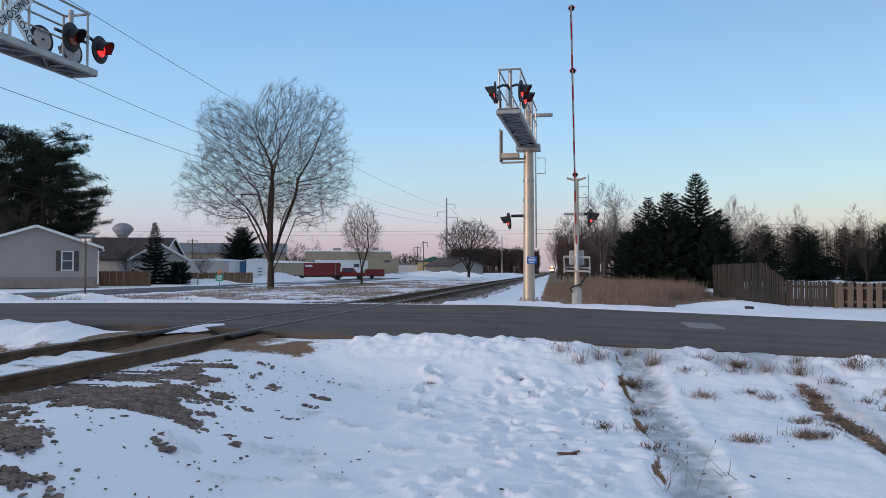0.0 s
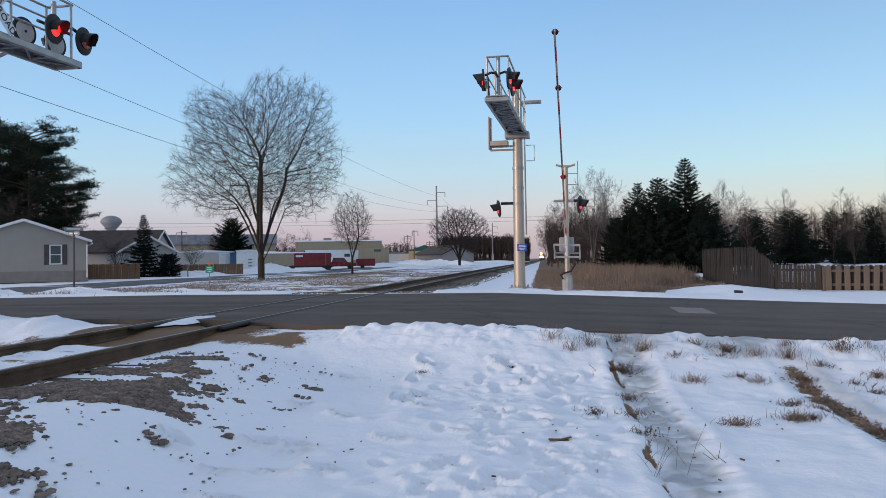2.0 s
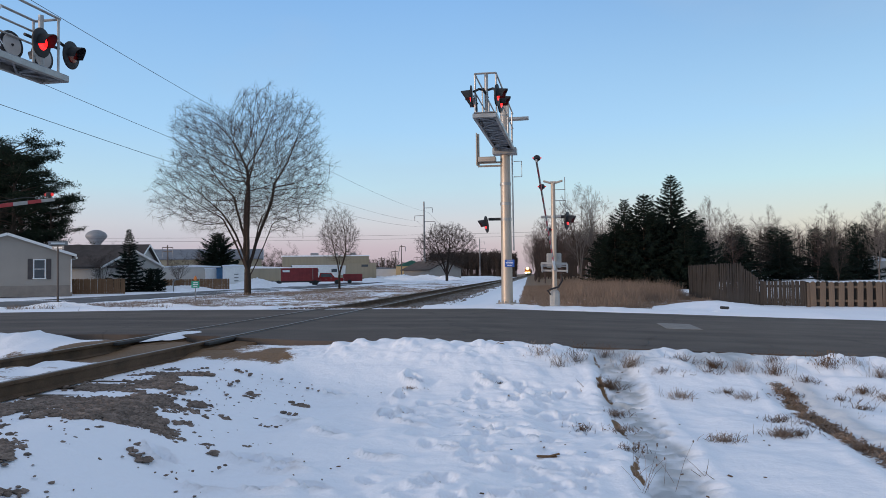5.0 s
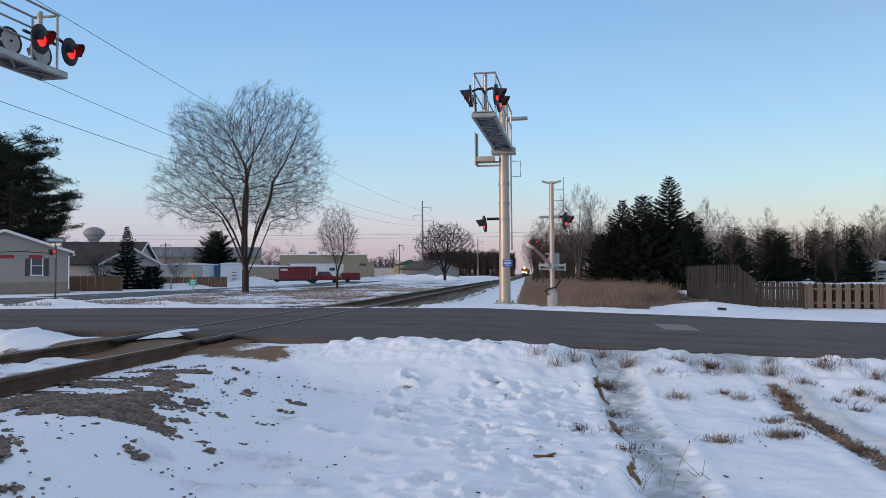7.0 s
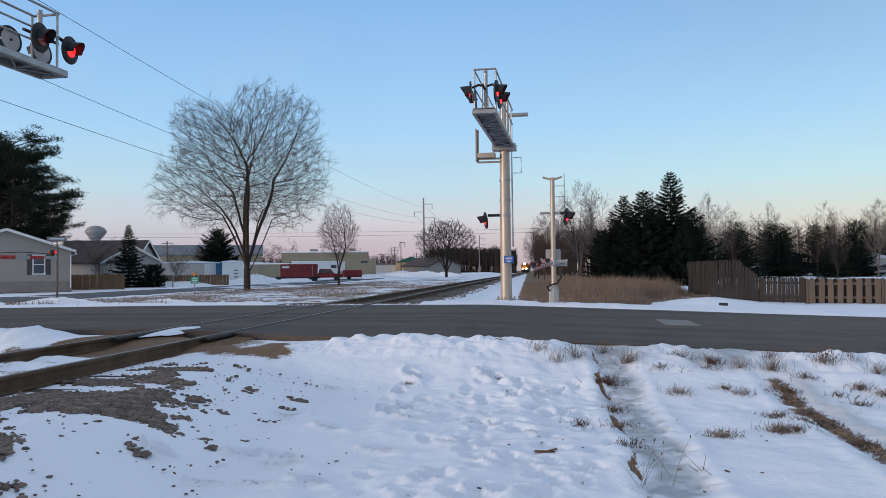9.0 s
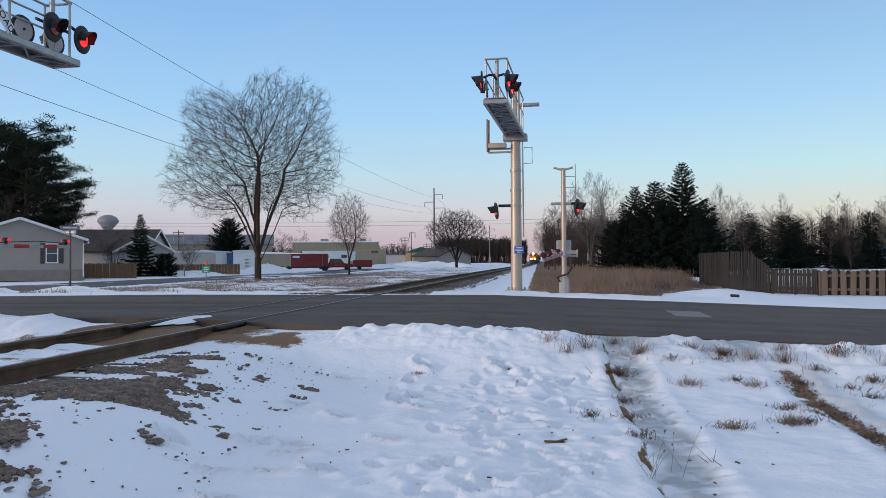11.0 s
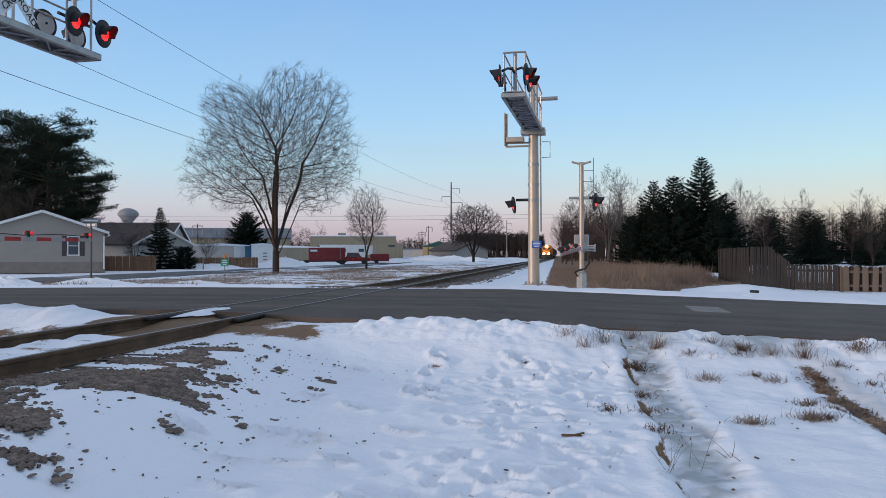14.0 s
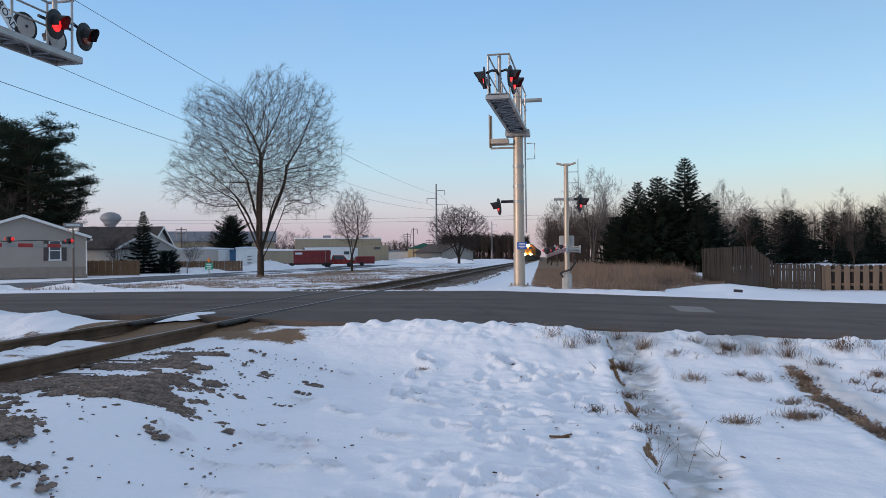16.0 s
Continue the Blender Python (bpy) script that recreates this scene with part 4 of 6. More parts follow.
def gate_arm(g, length, pivot, lens_r=0.042):
    """White arm with red bands and three lamps; counterweight legs run back past the pivot."""
    a = part("gate_arm", Mesh(), WHITE, g)
    wid = lambda y: 0.11 - 0.045 * y / length
    a.data = Mesh().box((0, 0.2, 0), (0.06, 1.5, 0.14)).data("gate_arm", WHITE)
    tagged(a, "white gate arm with red bands")
    for k in range(18):
        y0 = 0.9 + k * (length - 0.9) / 18
        ym, ln = y0 + (length - 0.9) / 36, (length - 0.9) / 18
        # the white bands carry their backlit shade in the colour
        part("white_band" if k % 2 else "red_band", Mesh().box((0, ym, 0), (0.035, ln, wid(ym) * 1.1), ch=0.004), ARMWHITE_SHADED if k % 2 else RED, a, "" if k % 2 else "red reflective band", smooth=False)
    frame_ = Mesh()
    for s in (-1, 1):
        frame_.box((s * 0.42, 0.08, -0.02), (0.04, 0.55, 0.07)).box((s * 0.42, -0.24, 0.0), (0.05, 0.20, 0.26))
    frame_.box((0, 0.30, 0.02), (0.86, 0.06, 0.07)).box((0, -0.26, -0.08), (0.88, 0.06, 0.06)).box((0, -0.26, 0.08), (0.88, 0.05, 0.04))
    part("counterweight_frame", frame_, ARMWHITE_SHADED, a, "white counterweight frame with backlit shade in its colour")
    for k, y in enumerate((length - 0.14, length - 1.95, length * 0.40)):
        lamp = part("arm_lamp", Mesh().lathe([(0.035, 0), (0.035, 0.03), (0.075, 0.04), (0.075, 0.10), (0.05, 0.13)], Matrix.Translation((0, y, wid(y) * 0.6)), 12), BLACK, a)
        for s in (-1, 1):
            part("lamp_lens", Mesh().lathe([(lens_r, 0), (lens_r * 0.85, 0.02), (0.01, 0.028)], Matrix.Translation((s * 0.072, y, wid(y) * 0.6 + 0.08)) @ face((s, 0, 0)), 12), LENS_ARM, lamp, "faintly lit red lamp lens")
    part("lamp_cable", Mesh().tube([(0.03, 0.6 + i * (length - 0.7) / 8, 0.075 + (0.04 if i % 2 else 0.0)) for i in range(9)], 0.009, 5), BLACK, a)
    a.matrix_basis = pivot
    return a


far_gate = gate(pose(0.56, 25.8, -0.06, 0, 0, 180), "silvery crossing gate with red and white arm beside the road")
part("side_arm", Mesh().tube([(0, 0, 3.0), (-0.40, 0, 3.0)], 0.05, 8), BLACK, far_gate)
signal_head(far_gate, (-0.46, 0.10, 2.86), (-0.95, 0.28, -0.08), lens=LENS_DIM)
far_arm = gate_arm(far_gate, 9.2, pose(0, 0.26, 1.31), 0.020)
near_gate = gate(pose(-11.4, 7.1, -0.35), "grey crossing gate with red and white arm on the snowy verge")
near_arm = gate_arm(near_gate, 8.7, pose(0, 0.26, 1.65))


# ---- trees ----
def prisms(segs, n):
    """All segments (p0, p1, r0, r1) as n-sided prisms, in numpy."""
    s = np.array([(*a, *b, r0, r1) for a, b, r0, r1 in segs])
    a, b, r0, r1 = s[:, 0:3], s[:, 3:6], s[:, 6:7], s[:, 7:8]
    d = b - a
    d /= np.linalg.norm(d, axis=1, keepdims=True) + 1e-9
    ref = np.where(np.abs(d[:, 2:3]) < 0.9, np.array([[0, 0, 1.0]]), np.array([[1.0, 0, 0]]))
    u = np.cross(d, ref)
    u /= np.linalg.norm(u, axis=1, keepdims=True)
    w = np.cross(d, u)
    rings = []
    for c, r in ((a, r0), (b, r1)):
        for i in range(n):
            t = 2 * math.pi * i / n
            rings.append(c + r * (u * math.cos(t) + w * math.sin(t)))
    v = np.stack(rings, 1).reshape(-1, 3)
    base = np.arange(len(s))[:, None] * 2 * n
    f = np.concatenate([base + np.array([[i, (i + 1) % n, n + (i + 1) % n, n + i]]) for i in range(n)], 0)
    return v, f


def unit(a):
    return a / (np.linalg.norm(a, axis=-1, keepdims=True) + 1e-9)


def limbs(rng, roots, levels, crown):
    """Limb polylines level by level. roots: rows of place, way, length, radius. levels: (children, angle, ratio, segments, wiggle, lift).
    crown: (centre, radii), the shape in which the limbs end. Returns arrays of place 0, place 1, radius 0, radius 1."""
    c0, rad = np.array(crown[0]), np.array(crown[1])
    P, D, L, Rr = (np.array(x, float) for x in zip(*roots))
    D = unit(D)
    out = []
    for k, (kids, angle, ratio, nseg, wig, lift) in enumerate(levels):
        # length up to the crown's outline
        o, w = (P - c0) / rad, D / rad
        a, b, c = (w * w).sum(1), (o * w).sum(1), (o * o).sum(1) - 1
        reach = (-b + np.sqrt(np.maximum(b * b - a * c, 0))) / a
        az = np.arctan2(D[:, 2], D[:, 0])
        lobes = 1 - 0.14 * np.exp(-((az - 1.80) / 0.14) ** 2) + 0.05 * np.sin(7 * az + 0.6) + 0.03 * np.sin(13 * az)
        L = np.minimum(L, np.maximum(reach, 0.45) * lobes * rng.uniform(0.82, 1.06, len(L)))
        pts, rs, dirs = [P], [Rr], [D]
        end = 0.07 if k == 0 else 0.16 if k < len(levels) - 1 else 0.6
        for n in range(nseg):
            D = unit(D + rng.normal(0, wig, D.shape) + np.array([0, 0, lift]))
            P = P + D * (L / nseg)[:, None]
            pts.append(P), dirs.append(D)
            rs.append(Rr * (1 - (1 - end) * (n + 1) / nseg))
        pts, rs, dirs = np.stack(pts, 1), np.stack(rs, 1), np.stack(dirs, 1)
        out.append(np.concatenate([pts[:, :-1].reshape(-1, 3), pts[:, 1:].reshape(-1, 3), rs[:, :-1].reshape(-1, 1), rs[:, 1:].reshape(-1, 1)], 1))
        if k + 1 == len(levels):
            break
        kids, angle, ratio = levels[k + 1][:3]
        m = len(P) * kids
        own = np.repeat(np.arange(len(P)), kids)
        u = (np.tile((np.arange(kids) + 0.5) / kids, len(P)) + rng.normal(0, 0.3 / kids, m))
        u = np.clip(0.16 + 0.84 * u, 0.1, 0.995)
        f = u * nseg
        i0 = f.astype(int)
        fr = (f - i0)[:, None]
        P2 = pts[own, i0] * (1 - fr) + pts[own, np.minimum(i0 + 1, nseg)] * fr
        R2 = rs[own, i0] * (1 - fr[:, 0]) + rs[own, np.minimum(i0 + 1, nseg)] * fr[:, 0]
        d = dirs[own, np.minimum(i0 + 1, nseg)]
        side = unit(np.cross(d, rng.normal(0, 1, (m, 3))))
        an = np.radians(rng.normal(angle, 9, m))[:, None]
        D = unit(d * np.cos(an) + side * np.sin(an))
        L = L[own] * ratio * (1.15 - 0.55 * u) * rng.uniform(0.6, 1.2, m)
        P, Rr = P2, np.maximum(R2 * rng.uniform(0.42, 0.62, m), 0.0062)
    return np.concatenate(out)


def prisms_np(s, n):
    return prisms([(a[:3], a[3:6], a[6], a[7]) for a in s], n)


def bare_tree(name, seed, base_r, trunk_h, stems, levels, crown, label, bark, twig, limit=0.03):
    """stems: lean x, lean y, length, radius of the main limbs that rise from the trunk."""
    rng = np.random.RandomState(seed)
    zs = [-0.2, 0.12, trunk_h * 0.5, trunk_h]
    rr = [base_r * 1.6, base_r * 1.15, base_r, base_r * 0.92]
    trunk = np.array([(0, 0, zs[k], 0, 0, zs[k + 1], rr[k], rr[k + 1]) for k in range(3)])
    roots = [((dx * 0.35, dy * 0.35, trunk_h - 0.35), (dx, dy, 1.0), ln, r0) for dx, dy, ln, r0 in stems]
    s = np.concatenate([trunk, limbs(rng, roots, levels, crown)])
    t = thing(name, Matrix(), label, "tree")
    for part_name, sel, n, m in (("trunk", s[:, 6] >= limit, 7, bark), ("crown", s[:, 6] < limit, 3, twig)):
        v, f = prisms_np(s[sel], n)
        ob = new(part_name, arrays(part_name, v, f, m, True))
        ob.parent = t
    return t


def grown_tree(seed, crown, count, trunk_h, base_r, stems, stride, reach, label, tip=0.0062, limit=0.03, twigs=4):
    """A bare tree whose limbs grow step by step into the free room of its crown.
    crown: height of the centre and a function of the bearing in the xz plane that gives the outline; stems: leans of the first limbs."""
    rng = np.random.RandomState(seed)
    zc, outline = crown
    a, q, b = rng.uniform(0, 2 * math.pi, count), rng.uniform(0, 1, count) ** 0.45, rng.uniform(-1, 1, count)
    r = outline(a) * q * rng.uniform(0.84, 1.05, count)
    flat = np.sqrt(1 - 0.85 * b * b)
    goal = np.stack([r * np.cos(a) * flat, b * 6.2 / 7.0 * outline(a * 0), zc + r * np.sin(a) * flat], 1)
    nodes, parent = [(0.0, 0.0, -0.2), (0.0, 0.0, 0.15), (0.0, 0.0, trunk_h * 0.55), (0.0, 0.0, trunk_h)], [-1, 0, 1, 2]
    for dx, dy, ln in stems:
        k, p, d = 3 if rng.rand() < 0.7 else 2, np.array(nodes[3]), np.array((dx, dy, 1.0))
        p = np.array(nodes[k])
        for _ in range(int(ln / stride)):
            d = unit(d + rng.normal(0, 0.05, 3))
            p = p + d * stride
            parent.append(k), nodes.append(tuple(p))
            k = len(nodes) - 1
    nodes = np.array(nodes)
    parent = np.array(parent)
    near = np.zeros(len(goal), int)
    best = np.full(len(goal), 1e9)
    fresh = np.arange(3, len(nodes))
    heading = np.zeros((len(nodes), 3))
    heading[1:] = unit(nodes[1:] - nodes[parent[1:]])
    for _ in range(110):
        for c in range(0, len(fresh), 400):
            f = fresh[c:c + 400]
            d2 = (goal ** 2).sum(1)[:, None] - 2 * goal @ nodes[f].T + (nodes[f] ** 2).sum(1)
            m = d2.argmin(1)
            dm = d2[np.arange(len(goal)), m]
            w = dm < best
            best[w], near[w] = dm[w], f[m[w]]
        live = best > reach ** 2
        goal, near, best = goal[live], near[live], best[live]
        if len(goal) == 0:
            break
        pull = np.zeros_like(nodes)
        np.add.at(pull, near, unit(goal - nodes[near]))
        grow = np.unique(near)
        full = np.bincount(parent[1:], minlength=len(nodes))[grow] >= 3
        goal, best, near = (u[~np.isin(near, grow[full])] for u in (goal, best, near))
        grow = grow[~full]
        if len(grow) == 0:
            break
        d = unit(unit(pull[grow]) + 0.75 * heading[grow] + rng.normal(0, 0.09, (len(grow), 3)))
        fresh = np.arange(len(nodes), len(nodes) + len(grow))
        nodes = np.concatenate([nodes, nodes[grow] + d * stride])
        parent = np.concatenate([parent, grow])
        heading = np.concatenate([heading, d])
    n = len(nodes)
    kids = np.bincount(parent[1:], minlength=n)
    load = np.where(kids == 0, 1.0, 0.0)
    for k in range(n - 1, 0, -1):
        load[parent[k]] += load[k]
    rad = np.minimum(tip * 0.95 * load ** 0.49, base_r)
    rad[0] = base_r * 1.5
    seg = np.concatenate([nodes[parent[1:]], nodes[1:], np.minimum(rad[parent[1:]], rad[1:] * 1.35)[:, None], rad[1:, None]], 1)
    ends = np.repeat(np.nonzero(load < 5)[0], twigs)
    way = unit(heading[ends] + rng.normal(0, 0.40, (len(ends), 3)) + np.array([0, 0, 0.05]))
    ln = stride * rng.uniform(0.8, 2.2, (len(ends), 1))
    mid = nodes[ends] + way * ln * 0.5
    tipp = mid + unit(way + rng.normal(0, 0.14, way.shape)) * ln * 0.5
    one = np.ones((len(ends), 1))
    tw = np.concatenate([np.concatenate([nodes[ends], mid, one * tip * 0.8, one * tip * 0.65], 1), np.concatenate([mid, tipp, one * tip * 0.65, one * tip * 0.4], 1)])
    s = np.concatenate([seg, tw])
    t = thing("bare_tree", Matrix(), label, "tree")
    for part_name, sel, sides, m in (("trunk", s[:, 7] >= limit, 8, BARK), ("crown", s[:, 7] < limit, 3, TWIG)):
        v, f = prisms_np(s[sel], sides)
        ob = new(part_name, arrays(part_name, v, f, m, True))
        ob.parent = t
    return t


def lump_at(a, bearing, width):
    d = (a - radians(bearing) + math.pi) % (2 * math.pi) - math.pi
    return np.exp(-(d / radians(width)) ** 2)


# broad crown with a cleft top, low side limbs and an open underside
big = grown_tree(12, (9.3, lambda a: 6.35 - 2.6 * lump_at(a, 102, 11) - 2.0 * lump_at(a, 268, 34) + 1.3 * lump_at(a, 203, 18) + 0.8 * lump_at(a, 48, 18) + 0.4 * lump_at(a, 130, 14) - 1.0 * lump_at(a, 168, 13) - 0.6 * lump_at(a, 12, 10) + 0.25 * np.sin(11 * a)), 15000, 1.7, 0.40,
                 [(-0.42, 0.05, 4.5), (-0.22, -0.16, 7), (-0.04, 0.20, 7), (0.12, -0.12, 7.5), (0.28, 0.10, 7), (0.42, -0.1, 5), (0.06, 0.45, 5), (0.0, -0.45, 5)], 0.30, 0.34, "large bare deciduous tree with many stems on the grassy verge")
big.matrix_basis = pose(-21.6, 54.2, gz(-21.6, 54.2))
verge = grown_tree(5, (5.1, lambda a: 2.05 + 1.3 * lump_at(a, 90, 40) + 0.5 * lump_at(a, 270, 40) + 0.15 * np.sin(7 * a)), 3200, 1.5, 0.15, [(-0.25, 0.1, 2), (0.22, -0.1, 2.4), (0.02, 0.2, 2.6)], 0.24, 0.26, "young bare tree on the snowy verge", 0.0065, 0.022)
verge.matrix_basis = pose(-19.9, 74.2, gz(-19.9, 74.2))
third = grown_tree(23, (5.8, lambda a: 4.4 + 0.9 * lump_at(a, 10, 30) + 0.9 * lump_at(a, 170, 30) - 1.2 * lump_at(a, 270, 40) + 0.15 * np.sin(7 * a)), 4200, 1.9, 0.24, [(-0.55, 0.1, 2.4), (-0.2, -0.2, 3), (0.1, 0.2, 3), (0.5, -0.1, 2.4)], 0.30, 0.34, "bare spreading tree beside the track", 0.011, 0.03)
third.matrix_basis = pose(-15.2, 126, gz(-15.2, 126))

# slim bare trees of the woods
slim = [bare_tree("slim_bare_tree", 40 + k, 0.09, 1.4, [(rx, ry, 10, 0.055) for rx, ry in st],
                  [(0, 0, 0, 9, 0.03, 0.015), (16, 36, 0.40, 4, 0.06, 0.03), (9, 34, 0.46, 3, 0.08, 0.02), (6, 32, 0.5, 2, 0.1, 0.01)], ((0, 0, 5.6), (2.5, 2.5, 4.4)), "slim bare tree with upright limbs at the wood's edge", bk, tw, 0.02)
        for k, (st, bk, tw) in enumerate((([(-0.12, 0.1), (0.12, -0.1), (0.0, 0.2)], PALEBARK, PALEBARK), ([(-0.25, 0.0), (0.22, 0.05), (0.02, -0.2), (0.05, 0.22)], BARK, TWIG), ([(-0.1, 0.1), (0.12, 0.0)], REDBARK, REDBARK)))]
rw = random.Random(8)
slim_at = [(4.3, 77.0, 1.08, 0), (6.4, 80, 1.0, 0), (1.6, 84, 0.95, 1), (2.8, 92, 0.95, 2), (5.2, 88, 1.1, 1), (16.6, 74, 0.92, 0), (19.5, 78, 0.8, 2), (22.4, 80, 0.72, 1), (28, 80, 0.66, 2), (33, 78, 0.85, 0), (36.5, 80, 0.8, 2), (20.3, 90, 1.0, 0), (17, 96, 0.85, 1), (24, 98, 0.9, 0), (27.5, 92, 0.85, 2), (1.0, 104, 0.95, 2), (0.2, 120, 1.0, 1), (-0.4, 138, 1.05, 2), (-0.6, 160, 1.1, 1), (3.0, 100, 0.9, 2), (34, 92, 0.95, 0), (37, 88, 0.9, 1), (40, 96, 1.0, 0), (31, 84, 0.6, 1), (27, 72, 0.55, 1), (44, 96, 1.0, 2), (30, 104, 1.05, 0), (7.5, 74, 0.8, 2)]
for k, (x, y, s, kind) in enumerate(slim_at):
    if x > 12:
        x, y, s = x * 1.25, y * 1.25, s * 1.08
    m = pose(x, y, gz(x, y), 0, 0, 77 * k) @ Matrix.Diagonal((s, s, s, 1))
    if k in (0, 2, 3):
        slim[kind].matrix_basis = m
    else:
        copy_thing(slim[kind], m)
for k, (x, y, s) in enumerate([(-53.5, 66.5, 1.15), (-58, 67.5, 1.25), (-61, 66, 1.1), (-48, 96, 0.55), (-60, 130, 0.8), (-57, 122, 0.7), (-45, 180, 0.9), (-48, 190, 0.8), (-64, 140, 0.8), (-70, 118, 0.8), (-52, 84, 0.5), (-40.5, 66.0, 0.48), (-60, 175, 1.0), (-66, 178, 1.0), (-39, 200, 0.8)]):
    copy_thing(slim[1], pose(x, y, gz(x, y), 0, 0, 41 * k) @ Matrix.Diagonal((s * 1.3, s * 1.3, s, 1)))


def kites(root, way, side, length, width):
    """Flat slender sprays as quads; all arguments are arrays."""
    mid = root + way * (length * 0.45)[:, None]
    v = np.stack([root, mid + side * width[:, None], root + way * length[:, None], mid - side * width[:, None]], 1).reshape(-1, 3)
    f = np.arange(len(root) * 4).reshape(-1, 4)
    return v, f


def spruce(name, seed, h, rad, label, needles, dens=1.0, bare=0.3, power=0.85, droop=0.28):
    rng = np.random.RandomState(seed)
    t = thing(name, Matrix(), label, "tree")
    R_, W_, S_, L_, D_ = [], [], [], [], []
    z = bare
    limbs = []
    while z < h * 0.985:
        fr = 1 - z / h
        reach = rad * fr ** power * rng.uniform(0.8, 1.12) + 0.10
        nb = int(7 + 4 * fr)
        off = rng.rand() * 6.28
        for b in range(nb):
            a = off + 6.283 * b / nb + rng.normal(0, 0.2)
            l = reach * rng.uniform(0.62, 1.22)
            rise = 0.35 * (1 - fr) - droop * fr
            out = np.array([math.cos(a), math.sin(a), rise])
            k = int((10 + 30 * l) * dens)
            u = rng.uniform(0.12, 1.0, k)
            pt = np.array([0, 0, z]) + out * (u * l)[:, None] + np.array([0, 0, 0.22 * l]) * (u ** 2)[:, None]
            sd = np.array([-math.sin(a), math.cos(a), 0])
            way = unit(np.array([math.cos(a), math.sin(a), 0]) * rng.uniform(0.3, 0.9, (k, 1)) + sd * rng.uniform(-0.9, 0.9, (k, 1)) + np.array([0, 0, -1]) * rng.uniform(-0.1, 0.75, (k, 1)))
            R_.append(pt), W_.append(way)
            S_.append(unit(np.cross(way, rng.normal(0, 1, (k, 3)))))
            L_.append((0.14 + 0.24 * l * (1 - 0.6 * u)) * rng.uniform(0.6, 1.3, k))
            D_.append(rng.uniform(0.020, 0.042, k) * (0.6 + 0.35 * l))
            limbs.append(((0, 0, z), tuple(np.array([0, 0, z]) + out * l * 0.9), 0.022 * (0.3 + fr), 0.006))
        z += (0.20 + 0.22 * fr) * (h / 8) ** 0.5
    v, f = kites(np.concatenate(R_), np.concatenate(W_), np.concatenate(S_), np.concatenate(L_), np.concatenate(D_))
    limbs.append(((0, 0, -0.1), (0, 0, h * 0.6), 0.02 * h, 0.012 * h))
    limbs.append(((0, 0, h * 0.6), (0, 0, h), 0.012 * h, 0.01))
    tv, tf = prisms(limbs, 4)
    a = new("trunk", arrays("trunk", tv, tf, BARK))
    c = new("crown", arrays("crown", v, f, needles))
    a.parent = c.parent = t
    return t


def pine(name, seed, h, rad, label):
    """Old white pine: bare lower trunk, level limbs and feathery plates of needles."""
    rng = np.random.RandomState(seed)
    t = thing(name, Matrix(), label, "tree")
    limbs = [((0, 0, -0.1), (0.1, 0, h * 0.5), 0.30, 0.22), ((0.1, 0, h * 0.5), (0, 0.1, h * 0.97), 0.22, 0.03)]
    C_ = []
    for k in range(64):
        u = (k + rng.rand()) / 64
        z = h * (0.14 + 0.84 * u)
        l = rad * (0.35 + 0.75 * math.sin(math.pi * min(1, (1 - u) * 0.75 + 0.10)) ** 0.8) * rng.uniform(0.6, 1.15)
        a = rng.rand() * 6.283
        o = np.array([math.cos(a), math.sin(a), 0.10 + 0.25 * u])
        limbs.append(((0, 0, z), tuple(np.array([0, 0, z]) + o * l), 0.07, 0.02))
        for j in range(int(5 + 2.4 * l)):
            q = rng.uniform(0.35, 1.05)
            C_.append(np.array([0, 0, z]) + o * l * q + rng.normal(0, 1, 3) * np.array([0.40, 0.40, 0.16]) * (0.5 + 0.13 * l))
    C_ = np.array(C_)
    k = 34
    root = np.repeat(C_, k, 0) + rng.normal(0, 1, (len(C_) * k, 3)) * np.array([0.30, 0.30, 0.12])
    way = unit(rng.normal(0, 1, (len(root), 3)) * np.array([1, 1, 0.7]) + np.array([0, 0, 0.35]))
    v, f = kites(root, way, unit(np.cross(way, rng.normal(0, 1, (len(root), 3)))), rng.uniform(0.22, 0.50, len(root)), rng.uniform(0.022, 0.05, len(root)))
    tv, tf = prisms(limbs, 6)
    a = new("trunk", arrays("trunk", tv, tf, BARK, True))
    c = new("crown", arrays("crown", v, f, PINE))
    a.parent = c.parent = t
    return t


pine_a = pine("pine_tree", 3, 16.3, 5.1, "tall dark pine with feathery limbs behind the tan house")
pine_a.matrix_basis = pose(-57.5, 76.5, 0)
for x, y, s, r in ((-64.5, 79.5, 1.04, 70), (-60.5, 82, 1.0, 200), (-71, 80, 1.0, 130), (-75, 88, 1.05, 20), (-54.0, 78.0, 0.62, 150), (-68, 90, 1.0, 260)):
    copy_thing(pine_a, pose(x, y, gz(x, y), 0, 0, r) @ Matrix.Diagonal((s, s, s, 1)))
bush_pine = spruce("round_conifer", 9, 7.6, 3.4, "rounded dark conifer behind the storage containers", PINE, 1.3, 0.4, 0.45)
bush_pine.matrix_basis = pose(-45.7, 103.6, gz(-45.7, 103.6))
yard_spruce = spruce("spruce_tree", 21, 6.2, 2.0, "small dark spruce in the snowy yard", NEEDLE, 1.3, 0.25, 1.0)
yard_spruce.matrix_basis = pose(-39.6, 69.1, gz(-39.6, 69.1))
shrub = spruce("evergreen_shrub", 22, 2.2, 1.25, "round dark evergreen shrub in the yard", NEEDLE, 1.5, 0.1, 0.35)
shrub.matrix_basis = pose(-37.8, 70.5, gz(-37.8, 70.5))
spruce_a = spruce("spruce_tree", 31, 9.3, 3.7, "dark dense spruce at the edge of the field", NEEDLE, 1.2, 0.2)
